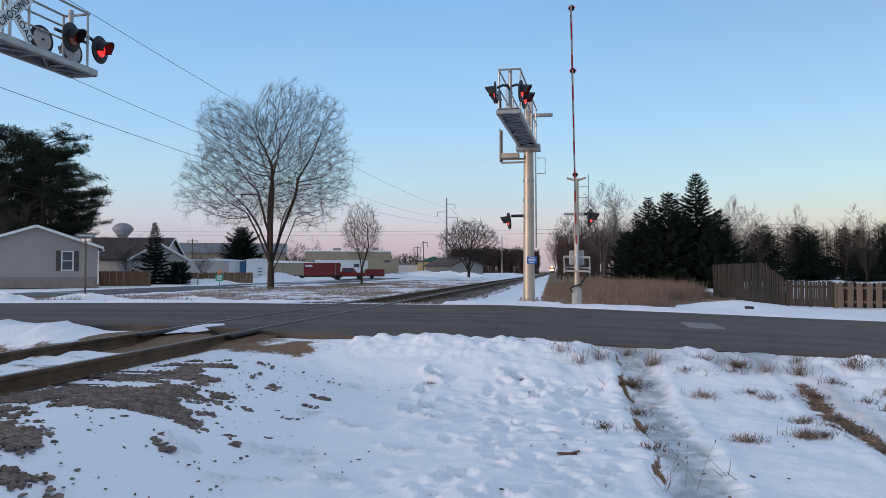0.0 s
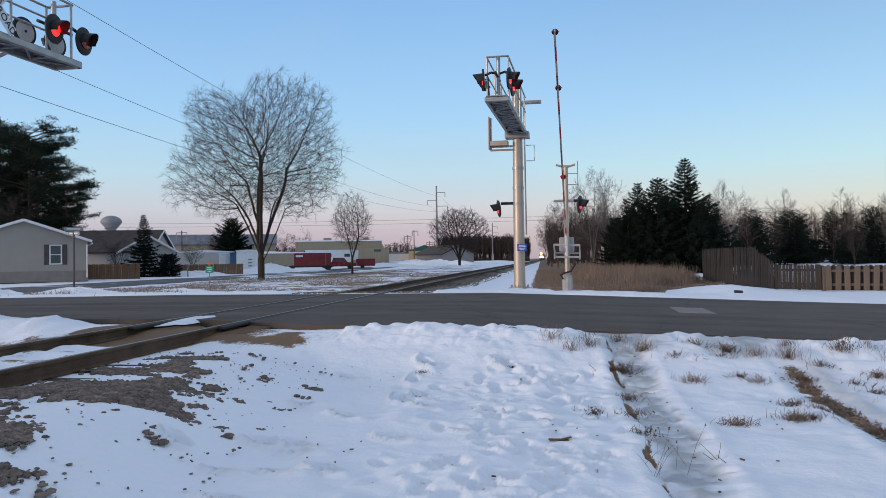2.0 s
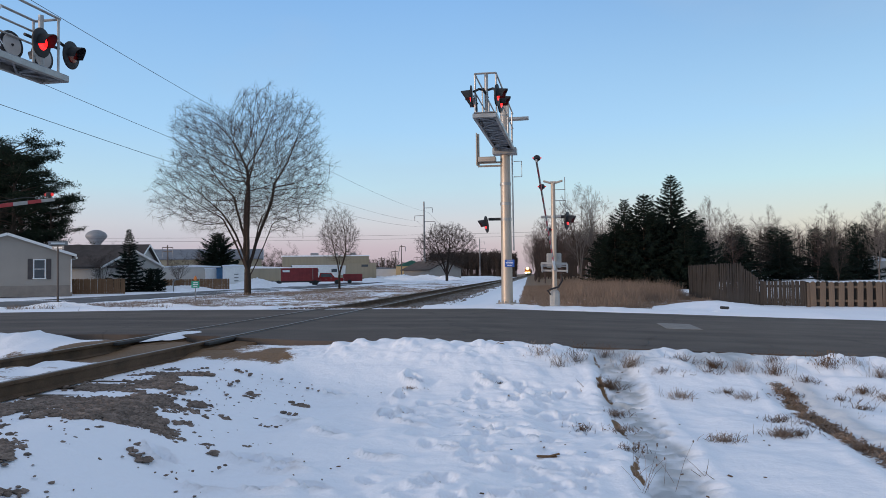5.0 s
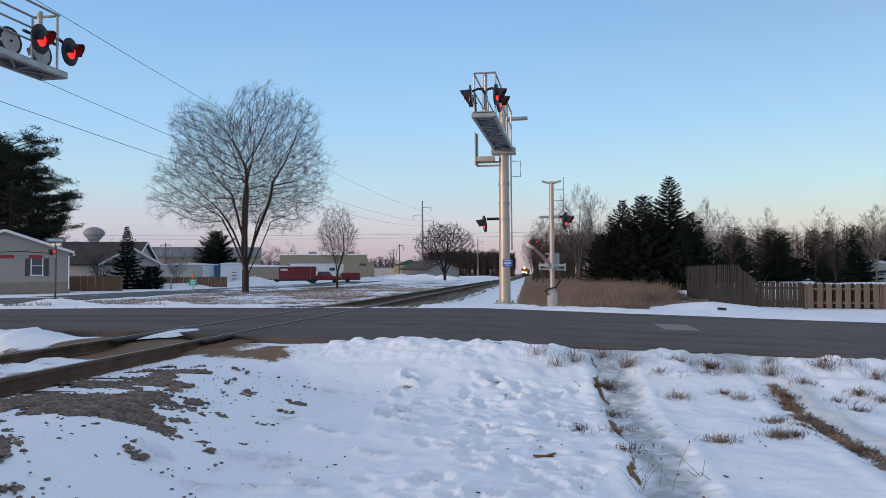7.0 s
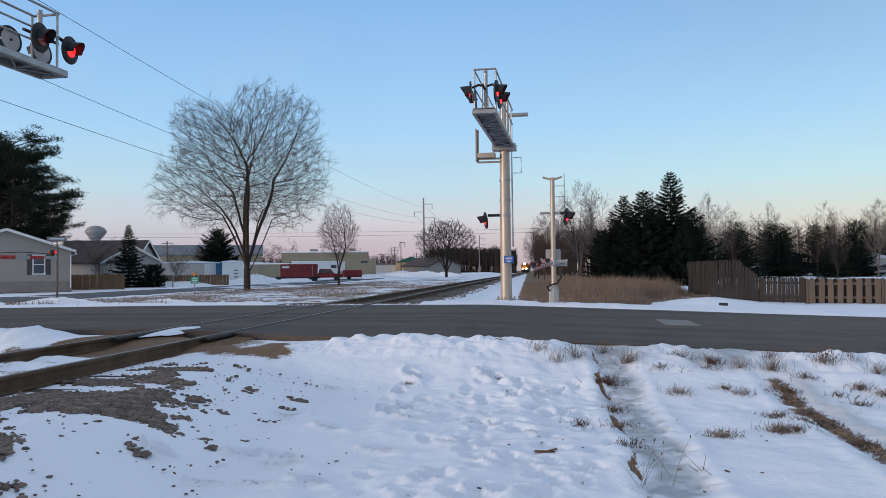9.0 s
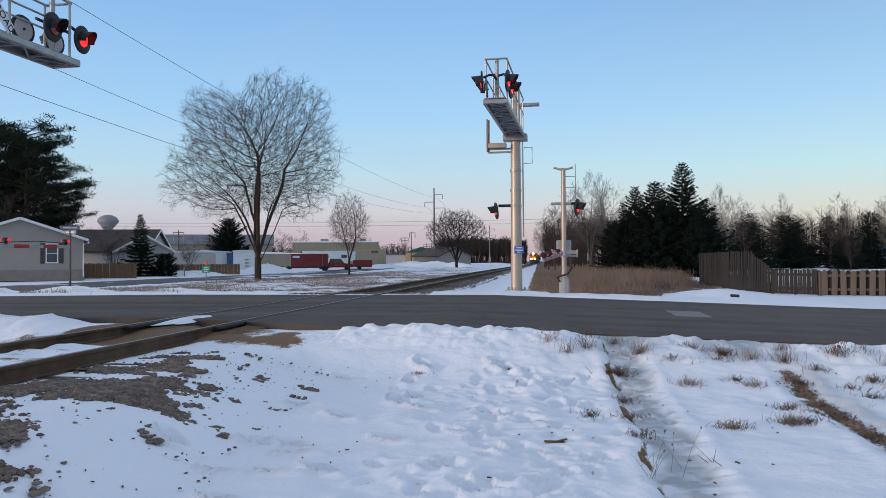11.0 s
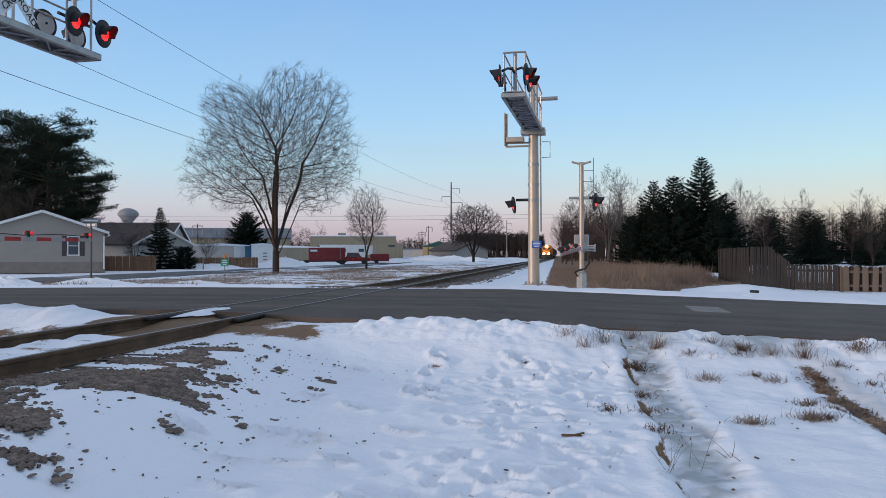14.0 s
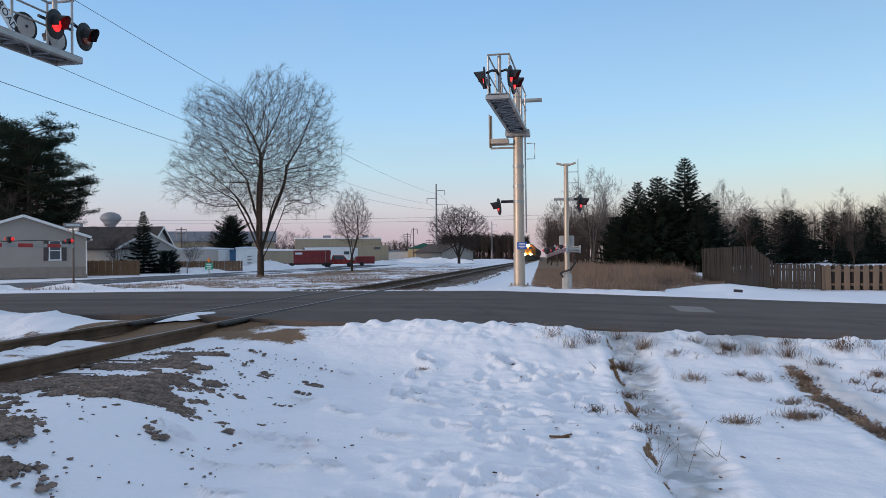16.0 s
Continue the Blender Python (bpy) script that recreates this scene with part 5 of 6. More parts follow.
spruce_b = spruce("spruce_tree", 32, 7.6, 2.7, "dark dense spruce at the edge of the field", NEEDLE, 1.2, 0.2, 0.6)
spruce_a.matrix_basis = pose(10.8, 62.6, gz(10.8, 62.6))
spruce_b.matrix_basis = pose(8.5, 61.5, gz(8.5, 61.5))
spruce_at = [(6.3, 62.6, 0.72, 1), (5.4, 65, 0.62, 1), (7.3, 64.5, 0.82, 0), (9.6, 65, 0.86, 1), (12.0, 64, 0.78, 1), (11.4, 60.5, 0.62, 1), (13.2, 66, 0.70, 0)]
for k, (x, y, s, kind) in enumerate(spruce_at):
    copy_thing((spruce_a, spruce_b)[kind], pose(x, y, gz(x, y), 0, 0, 50 * k + 20) @ Matrix.Diagonal((s, s, s, 1)))
spruce_c = spruce("spruce_tree", 33, 8.2, 2.9, "dark spruce in the wood behind the yard", NEEDLE, 0.55, 0.2, 0.7)
spruce_c.matrix_basis = pose(23.2, 110, gz(23.2, 110))
spruce_d = spruce("spruce_tree", 34, 7.4, 3.1, "dark spruce in the wood behind the yard", NEEDLE, 0.55, 0.2, 0.5)
spruce_d.matrix_basis = pose(41.5, 104, gz(41.5, 104))
woods = [(17.5, 84, 0.62), (20, 80, 0.60), (25, 82, 0.62), (27, 90, 0.76), (32, 92, 0.80), (34.5, 86, 0.60), (39.5, 88, 0.70), (42.5, 92, 0.66), (24, 94, 0.76), (16, 92, 0.72), (36, 98, 0.74), (48, 94, 0.7), (52, 96, 0.75), (29, 78, 0.40), (14.8, 78, 0.6), (22, 97, 0.66), (30.6, 99, 0.78), (45, 99, 0.7)]
for k, (x, y, s) in enumerate(woods):
    x, y, s = x * 1.25, y * 1.25, s * 1.38 * rw.uniform(0.82, 1.05)
    copy_thing((spruce_c, spruce_d)[k % 2], pose(x, y, gz(x, y), 0, 0, 37 * k) @ Matrix.Diagonal((s * 1.45, s * 1.45, s * 0.98, 1)))


def far_wood(name, x0, x1, y0, y1, count, h, seed, label, r=0.020):
    """A far wood: many upright bare stems with twiggy tops and dark firs, one mesh."""
    rng = random.Random(seed)
    segs = []
    for _ in range(count):
        x, y = rng.uniform(x0, x1), rng.uniform(y0, y1)
        hh, z0 = h * rng.uniform(0.7, 1.1), gz(x, y)
        segs.append(((x, y, z0), (x + rng.gauss(0, 0.3), y, z0 + hh), 0.11, 0.02))
        for _k in range(46):
            zz = z0 + hh * rng.uniform(0.35, 1.0)
            a, l = rng.uniform(0, 6.28), rng.uniform(0.5, 1.5)
            segs.append(((x, y, zz), (x + l * math.cos(a), y + l * math.sin(a), zz + l * rng.uniform(0.4, 1.1)), r, r * 0.36))
    v, f = prisms(segs, 3)
    return tagged(new(name, arrays(name, v, f, TWIG)), label, "woodland", kind="stuff")


far_wood("far_woodland", -52, -10, 330, 380, 800, 10.5, 51, "distant bare brown woodland along the track", 0.08)
far_wood("far_woodland", 4, 80, 135, 175, 480, 9.0, 52, "bare brown woodland behind the evergreens")
far_wood("far_woodland", -190, -60, 300, 340, 420, 7.0, 53, "distant bare trees behind the buildings", 0.06)
far_wood("far_woodland", -0.5, 14, 170, 420, 420, 10.0, 54, "bare woodland beside the far track", 0.05)


# ---- dry grass, weeds and stones ----
def blades(name, spots, label, category, material, lean=0.35):
    """Grass blades as slender bent kites; spots: x, y, height."""
    rng = np.random.RandomState(77)
    s = np.array(spots)
    root = np.stack([s[:, 0], s[:, 1], land_z(s[:, 0], s[:, 1]) - 0.01], 1)
    way = unit(rng.normal(0, lean, (len(s), 3)) * np.array([1, 1, 0]) + np.array([0, 0, 1.0]))
    v, f = kites(root, way, unit(np.cross(way, rng.normal(0, 1, (len(s), 3)))), s[:, 2], 0.004 + 0.006 * rng.rand(len(s)))
    return tagged(new(name, arrays(name, v, f, material)), label, category, kind="stuff")


rg = random.Random(17)
spots = []
while len(spots) < 50000:
    y = 26.6 + 54 * rg.random() ** 1.35
    x = rg.uniform(-1.6, 8.0)
    left = -0.75 - 0.012 * (y - 26) + 0.15 * noise.noise((y * 0.7, 3, 1))
    front = float(grass_front(np.array([x]))[0])
    if x < left or y < front + 1.2 * abs(noise.noise((x * 1.7, 2.0, 4.0))) or rg.random() < 0.35 * (noise.noise((x * 0.7, y * 0.4, 9)) + 0.4):
        continue
    tall = 0.08 + (0.12 + 0.60 * float(step(0.5, 3.5, x))) * float(step(front, front + 9, y)) + 0.55 * float(step(0, 3, x)) * max(-0.3, noise.noise((x * 1.1, y * 0.4, 5)))
    spots.append((x, y, max(0.07, tall * rg.uniform(0.45, 1.2))))
blades("tall_grass", spots, "tall dry tan grass between track and fence", "grass", DRYGRASS, 0.30)
spots = []
while len(spots) < 30000:
    y = 26.0 + 64 * rg.random() ** 1.6
    x = rg.uniform(-23.5, -8.6)
    n0 = noise.noise((x * 0.18, y * 0.10, 2.0)) + 0.25 * noise.noise((x, y, 4.0))
    near_tree = math.exp(-((x + 21.6) ** 2 + (y - 54) ** 2) / 9)
    if n0 + near_tree < 0.06:
        continue
    spots.append((x, y, rg.uniform(0.05, 0.20) + 0.15 * near_tree))
blades("verge_grass", spots, "short dry grass poking through verge snow", "grass", DRYGRASS, 0.5)


def clump(name, x, y, h, n, seed, label, spread=0.22, lean=0.5, material=WEED):
    rng = random.Random(seed)
    m = Mesh()
    for _ in range(n):
        a, q = rng.uniform(0, 6.28), abs(rng.gauss(0, spread * 0.5))
        p = Vector((q * math.cos(a), q * math.sin(a) * 0.7, -0.02))
        d = Vector((rng.gauss(0, lean), rng.gauss(0, lean), 1)).normalized()
        l = h * rng.uniform(0.4, 1.1)
        b = p + d * l * 0.6
        e = b + (d + Vector((rng.gauss(0, 0.35), rng.gauss(0, 0.35), -0.2))).normalized() * l * 0.4
        w = 0.003 if h < 0.2 else 0.0018
        m.rod(p, b, w, w * 0.75, 3, False).rod(b, e, w * 0.75, w * 0.4, 3, False)
        if h > 0.25 and rng.random() < 0.7:
            m.lathe([(0.002, -0.008), (0.006, 0.0), (0.003, 0.012)], Matrix.Translation(e), 5)
    t = part(name, m, material, None, smooth=False)
    t.matrix_basis = pose(x, y, gz(x, y) + 0.01)
    return tagged(t, label, "weed", kind="stuff")


weed_at = [(0.01, 10.42, 0.26, 26), (0.26, 10.1, 0.24, 24), (0.52, 10.31, 0.28, 26), (1.18, 10.17, 0.24, 60), (1.54, 9.97, 0.13, 30), (1.87, 10.38, 0.17, 44), (1.89, 9.93, 0.10, 24), (2.26, 10.26, 0.17, 46), (2.14, 10.02, 0.10, 26), (2.57, 10.07, 0.20, 40), (2.96, 10.04, 0.22, 54),
           (3.66, 10.27, 0.26, 64), (4.05, 10.36, 0.25, 40), (4.23, 10.03, 0.2, 40), (3.24, 9.72, 0.14, 40), (1.60, 9.02, 0.17, 64), (0.84, 9.4, 0.18, 70), (2.19, 9.28, 0.12, 34), (2.35, 9.10, 0.14, 46), (2.89, 9.26, 0.10, 36), (3.76, 9.42, 0.14, 46), (3.93, 9.24, 0.12, 36), (3.4, 9.15, 0.10, 30),
           (2.43, 8.08, 0.11, 60), (2.24, 7.40, 0.12, 74), (2.40, 7.45, 0.10, 40), (2.58, 7.81, 0.12, 40), (1.66, 7.11, 0.12, 50), (0.41, 7.53, 0.09, 26), (0.70, 5.45, 0.36, 7), (0.80, 5.75, 0.30, 5), (1.22, 5.95, 0.18, 4), (0.80, 8.3, 0.10, 40), (0.78, 7.5, 0.09, 36), (0.76, 6.7, 0.08, 30), (0.9, 10.6, 0.24, 30), (3.3, 8.3, 0.10, 30), (3.5, 8.8, 0.12, 36), (-0.5, 9.5, 0.06, 24), (-1.6, 9.35, 0.05, 18), (3.1, 10.6, 0.2, 30), (2.75, 6.9, 0.07, 30)]
for k, (x, y, h, n) in enumerate(weed_at):
    clump("weed_clump", x, y, h, int(n * (2.2 if n > 15 else 1)), 300 + k, "brittle brown weed stalks poking out of snow" if h > 0.2 else "flattened tuft of brown grass in snow", 0.20 if h < 0.2 else 0.2, 0.75 if h < 0.2 else 0.4, WEED if k % 3 else DRYGRASS)


# matted straw in the bare wheel track
spots = []
while len(spots) < 2600:
    y = rg.uniform(4.4, 9.7)
    x = 2.79 + 0.09 * (y - 6.53) / 2.87 + rg.gauss(0, 0.06)
    spots.append((x, y, rg.uniform(0.03, 0.07)))
blades("rut_straw", spots, "flattened brown straw in a wheel rut", "grass", DRYGRASS, 3.5)
# dead grass on the far road bank
spots = []
while len(spots) < 5200:
    x, y = rg.uniform(-27, -9.5), rg.gauss(24.6, 0.55)
    if noise.noise((x * 0.5, y * 0.8, 7.0)) < 0.12:
        continue
    spots.append((x, y, rg.uniform(0.10, 0.34)))
blades("bank_grass", spots, "dead grass sticking out of the roadside bank", "grass", DRYGRASS, 0.6)


def stones(name, spots, label):
    """Angular ballast stones, one mesh; spots: x, y, z, size."""
    rng = np.random.RandomState(5)
    ph = (1 + 5 ** 0.5) / 2
    ico = unit(np.array([(-1, ph, 0), (1, ph, 0), (-1, -ph, 0), (1, -ph, 0), (0, -1, ph), (0, 1, ph), (0, -1, -ph), (0, 1, -ph), (ph, 0, -1), (ph, 0, 1), (-ph, 0, -1), (-ph, 0, 1)], float))
    tri = np.array([(0, 11, 5), (0, 5, 1), (0, 1, 7), (0, 7, 10), (0, 10, 11), (1, 5, 9), (5, 11, 4), (11, 10, 2), (10, 7, 6), (7, 1, 8), (3, 9, 4), (3, 4, 2), (3, 2, 6), (3, 6, 8), (3, 8, 9), (4, 9, 5), (2, 4, 11), (6, 2, 10), (8, 6, 7), (9, 8, 1)])
    s = np.array(spots)
    n = len(s)
    v = ico[None] * rng.uniform(0.65, 1.2, (n, 12, 1)) * rng.uniform(0.55, 1.25, (n, 1, 3))
    a = rng.rand(n) * 6.283
    c, si = np.cos(a)[:, None], np.sin(a)[:, None]
    v = np.stack([v[..., 0] * c - v[..., 1] * si, v[..., 0] * si + v[..., 1] * c, v[..., 2] * 0.55], -1)
    v = v * s[:, None, 3:4] + s[:, None, :3]
    f = (tri[None] + (np.arange(n) * 12)[:, None, None]).reshape(-1, 3)
    return tagged(new(name, arrays(name, v.reshape(-1, 3), f, STONE)), label, "ballast", kind="stuff")


sp = []
rs = random.Random(29)
cand = np.random.RandomState(31).uniform((-5.15, 2.4), (-2.4, 9.4), (60000, 2))
for (x, y), f in zip(cand, stony(cand[:, 0], cand[:, 1])):
    if f > 0.52 or (f > 0.30 and rs.random() < 0.10) or rs.random() < (0.008 if x < -2.9 else 0.003):
        sp.append((x, y, gz(x, y) + 0.004, rs.uniform(0.016, 0.044) if f > 0.3 else rs.uniform(0.008, 0.018)))
stones("ballast_stones", sp, "grey-brown crushed ballast stones half under snow")
sp = []
while len(sp) < 5200:
    x, y = TRACK_X + rs.uniform(-2.5, 2.5), 23.2 + 50 * rs.random() ** 1.5
    if abs(abs(x - TRACK_X) - 0.75) < 0.09:
        continue
    sp.append((x, y, gz(x, y) + 0.0, rs.uniform(0.03, 0.055)))
stones("ballast_stones", sp, "dark ballast stones of the far track bed")


# ---- houses, sheds and yards on the far side of the side street ----
def window(parent, at, w, h, out, shutters=True, name="window"):
    """A window in the local xz plane of its wall, its outer side along -y."""
    x, y, z = at
    t = 0.06
    fr = part(name, Mesh().box((x, y, z + h / 2), (w + 0.1, t, 0.08)).box((x, y, z - h / 2), (w + 0.16, t + 0.04, 0.08)).box((x - w / 2, y, z), (0.08, t, h)).box((x + w / 2, y, z), (0.08, t, h)).box((x, y, z), (w, t * 0.8, 0.05)), WHITE, parent, "white window frame")
    part("pane", Mesh().box((x, y + 0.01, z), (w - 0.04, 0.02, h - 0.04), ch=0.002), GLASS, fr)
    if shutters:
        for s in (-1, 1):
            part("shutter", Mesh().box((x + s * (w / 2 + 0.24), y - 0.005, z), (0.34, 0.045, h + 0.12)), SHUTTER, fr, "dark brown shutter")
    return fr


def gable_house(name, m, w, d, eave, ridge, wall, roof, label, over=0.35, skirt=0.0, category="house", trim=None):
    """Gable front in the xz plane at y = 0, ridge along y."""
    h = thing(name, m, label, category)
    hw = w / 2
    part("wall", Mesh().extrude([(-hw, 0), (hw, 0), (hw, eave), (0, ridge), (-hw, eave)][::-1], 0, d), wall, h, smooth=False)
    if skirt:
        part("skirting", Mesh().box((0, d / 2, skirt / 2), (w + 0.05, d + 0.05, skirt)), SKIRT, h, "brown skirting")
    k = (ridge - eave) / hw
    e = hw + over
    t = 0.16
    part("roof", Mesh().extrude([(-e, eave - k * over + 0.02), (0, ridge + 0.02), (e, eave - k * over + 0.02), (e, eave - k * over + t), (0, ridge + t), (-e, eave - k * over + t)][::-1], -over, d + over), roof, h, "shingled roof", smooth=False)
    for s in (-1, 1):
        a, b = Vector((s * (e + 0.01), -over - 0.02, eave - k * over + 0.05)), Vector((0, -over - 0.02, ridge + 0.06))
        ang = math.atan2(b.z - a.z, b.x - a.x)
        part("bargeboard", Mesh().box(((a + b) / 2), ((b - a).length, 0.05, 0.20), Matrix.Rotation(-ang, 3, "Y")), trim or WHITE, h, "painted bargeboard")
    return h


# tan house: the gable end looks towards the crossing
tan = gable_house("tan_house", pose(-39.7, 52.2, -0.30, 0, 0, 37), 8.8, 18, 3.20, 4.72, SIDING, SHINGLE, "tan sided house with white trim and shuttered window", 0.30, 0.85)
window(tan, (2.15, -0.02, 2.12), 0.78, 1.45, -1)
part("downspout", Mesh().rod((4.34, -0.10, 0.3), (4.34, -0.10, 2.9), 0.045, n=8), WHITE, tan)
part("gutter", Mesh().box((4.72, 9, 2.98), (0.12, 18.4, 0.12)), WHITE, tan)
grey = gable_house("grey_house", pose(-41.6, 76.0, -0.25, 0, 0, 101.5), 8.5, 14, 2.55, 4.75, SIDING2, SHINGLE, "pale house with a broad dark brown roof beyond the fence", 0.4)
porch = gable_house("grey_house", pose(-40.9, 72.2, -0.25, 0, 0, 30), 5.4, 3.0, 2.5, 4.1, SIDING2, SHINGLE, "pale gabled house wing with dark roof", 0.3)


def board_fence(name, pts, height, bw, gap, mats, label, cap="dog", group="", rail=True, both=False):
    """Upright boards one by one along a line of points; height: function of the distance along it."""
    f = thing(name, pose(pts[0][0], pts[0][1], gz(*pts[0])), label, "fence", group)
    o = Vector((pts[0][0], pts[0][1], gz(*pts[0])))
    s_all, meshes, k = 0.0, {}, 0
    for a, b in zip(pts, pts[1:]):
        va, vb = Vector(a), Vector(b)
        ln = (vb - va).length
        ang = math.degrees(math.atan2(vb.y - va.y, vb.x - va.x))
        n = int(ln / (bw + gap))
        for i in range(n):
            u = (i + 0.5) / n
            x, y = va.x + (vb.x - va.x) * u, va.y + (vb.y - va.y) * u
            h = round(height(s_all + ln * u) * random.uniform(0.975, 1.02), 2)
            if h not in meshes:
                pk = bw * 0.32
                meshes[h] = Mesh().extrude([(-bw / 2, 0), (bw / 2, 0), (bw / 2, h - pk), (bw / 2 - pk, h), (pk - bw / 2, h), (-bw / 2, h - pk)][::-1], -0.011, 0.011).data("board", mats)
            ob = new("board", meshes[h])
            ob.parent = f
            ob.matrix_basis = pose(x - o.x, y - o.y, gz(x, y) - o.z + 0.02, random.gauss(0, 0.7), random.gauss(0, 0.9), ang)
            # second row behind the gaps, in the darker grey board material
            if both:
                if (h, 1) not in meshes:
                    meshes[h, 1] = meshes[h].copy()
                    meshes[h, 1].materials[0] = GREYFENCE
                ob = new("board", meshes[h, 1])
                ob.parent = f
                xb, yb = x + (vb.x - va.x) * 0.5 / n - (vb.y - va.y) / ln * 0.13, y + (vb.y - va.y) * 0.5 / n + (vb.x - va.x) / ln * 0.13
                ob.matrix_basis = pose(xb - o.x, yb - o.y, gz(xb, yb) - o.z + 0.02, random.gauss(0, 0.7), random.gauss(0, 0.9), ang)
        if rail:
            back = Vector((-(vb.y - va.y), vb.x - va.x)) / ln * 0.06
            va, vb = va + back, vb + back
            hh = min(height(s_all + 0.01), height(s_all + ln - 0.01))
            mid = (va + vb) / 2
            for z in (0.25, 0.8):
                part("rail", Mesh().box((mid.x - o.x, mid.y - o.y, gz(mid.x, mid.y) - o.z + hh * z), (ln, 0.04, 0.09), Matrix.Rotation(radians(ang), 3, "Z")), mats, f)
            np_ = max(2, int(ln / 2.4))
            for i in range(np_ + 1):
                x, y = va.x + (vb.x - va.x) * i / np_, va.y + (vb.y - va.y) * i / np_
                part("post", Mesh().box((x - o.x, y - o.y, gz(x, y) - o.z + hh * 0.49), (0.10, 0.10, hh * 0.98)), mats, f)
        s_all += ln
    return f


board_fence("board_fence", [(-42.5, 61.4), (-36.4, 62.7)], lambda s: 1.36, 0.14, 0.012, WOODFENCE, "brown wooden board fence beside the tan house")
board_fence("board_fence", [(-42.2, 78.9), (-34.2, 80.3)], lambda s: 1.20, 0.15, 0.012, WOODFENCE, "brown wooden board fence behind ploughed snow")
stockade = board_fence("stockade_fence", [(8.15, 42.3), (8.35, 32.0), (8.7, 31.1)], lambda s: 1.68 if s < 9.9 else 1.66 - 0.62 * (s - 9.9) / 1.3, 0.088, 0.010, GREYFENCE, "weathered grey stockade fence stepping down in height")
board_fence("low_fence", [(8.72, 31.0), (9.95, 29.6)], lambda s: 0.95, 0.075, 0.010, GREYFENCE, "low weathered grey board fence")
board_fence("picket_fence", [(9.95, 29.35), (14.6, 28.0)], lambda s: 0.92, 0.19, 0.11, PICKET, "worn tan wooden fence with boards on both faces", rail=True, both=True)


def shed(name, m, w, d, h, wall, roof, label, category="shed", rise=0.35, ribs=0):
    """A box building with a low roof slab; ribs: upright corrugations on the front."""
    s = thing(name, m, label, category)
    part("wall", Mesh().box((0, d / 2, h / 2), (w, d, h), ch=0.03), wall, s, smooth=False)
    part("roof", Mesh().extrude([(-w / 2 - 0.1, h), (w / 2 + 0.1, h), (w / 2 + 0.1, h + 0.10), (0, h + rise), (-w / 2 - 0.1, h + 0.10)][::-1], -0.1, d + 0.1), roof, s, smooth=False)
    for k in range(ribs):
        part("rib", Mesh().box((-w / 2 + (k + 0.5) * w / ribs, -0.025, h / 2), (w / ribs * 0.5, 0.05, h * 0.94)), wall, s)
    return s


def facing(x, y, z=None, turn=0):
    """Pose whose -y side looks back at the crossing."""
    return pose(x, y, gz(x, y) if z is None else z, 0, 0, math.degrees(math.atan2(-x, y)) + turn)


long_shed = shed("storage_shed", facing(-47.5, 98.5), 8.0, 3.0, 2.75, SIDING2, SNOWLUMP, "long pale storage trailer with a snowy roof", "trailer")
box_a = shed("storage_container", facing(-43.8, 98.6), 2.9, 5, 2.5, WHITE, SNOWLUMP, "white ribbed storage container", "container", 0.16, 8)
box_b = shed("storage_container", facing(-42.1, 97.2), 1.9, 5, 2.55, BLUEBOX, BLUEBOX, "blue ribbed storage container", "container", 0.14, 8)
box_c = shed("white_shed", facing(-37.7, 90.0), 2.6, 3.2, 2.75, WHITE, SNOWLUMP, "white utility shed with vents", "shed", 0.2)
for k in range(3):
    part("vent", Mesh().box((0.35, -0.03, 0.9 + k * 0.4), (0.5, 0.05, 0.14)), GREYPOLE, box_c)
ware = gable_house("warehouse", facing(-57.5, 152, None, 90), 12, 22, 4.6, 6.6, TANMETAL, GREYROOF, "warehouse with a grey metal roof", 0.4, category="warehouse")
low = shed("low_building", facing(-49.5, 128), 14, 6, 2.6, TANMETAL, SNOWLUMP, "low tan building with a snowy roof", "building", 0.4)
plant = thing("factory_building", facing(-40.4, 145.2), "tan metal factory with flat snowy roof and vents", "factory")
part("wall", Mesh().box((-1.2, 5, 2.3), (17.0, 10, 5.2), ch=0.05), TANMETAL, plant, smooth=False)
part("lean_to", Mesh().box((4.6, 0.8, 1.7), (8.2, 3, 3.6), ch=0.05), TANMETAL, plant, smooth=False)
part("parapet", Mesh().box((-1.2, 5, 4.97), (17.3, 10.3, 0.22)), SNOWLUMP, plant, "snowy roof edge")
for x, w in ((-3.5, 1.6), (0.9, 0.5), (4.2, 1.2)):
    part("roof_unit", Mesh().box((x, 3.5, 5.35), (w, 1.0, 0.6)), GREYPOLE, plant)
for x in (-7.4, -0.6, 2.2, 6.4):
    part("dark_window", Mesh().box((x, -0.75 if x > 3 else -0.04, 2.95), (1.3, 0.1, 0.45)), GLASS, plant)
gold = shed("ochre_building", facing(-31.5, 187.5), 8.0, 12, 3.0, YELLOWWALL, GREENROOF, "ochre building with a green roof", "building", 1.5)
office = shed("tan_building", facing(-40.0, 190), 9.0, 8, 2.4, SIDING2, GREYROOF, "pale low building with a grey roof", "building", 0.5)
brown = gable_house("brown_house", facing(-20.6, 168.5, None, 38), 9.0, 10, 2.1, 3.9, SIDING, BROWNROOF, "low house with a broad brown roof", 0.6, trim=BROWNROOF)
beyond = gable_house("grey_building", facing(-27.5, 192), 8.0, 12, 3.0, 4.4, SIDING2, GREYROOF, "grey building with a metal roof", 0.4, trim=GREYROOF)


shed("white_shed", facing(44.4, 106), 3.6, 4, 2.4, SIDING2, SNOWLUMP, "pale shed with a snowy roof behind the fence", "shed", 0.7)


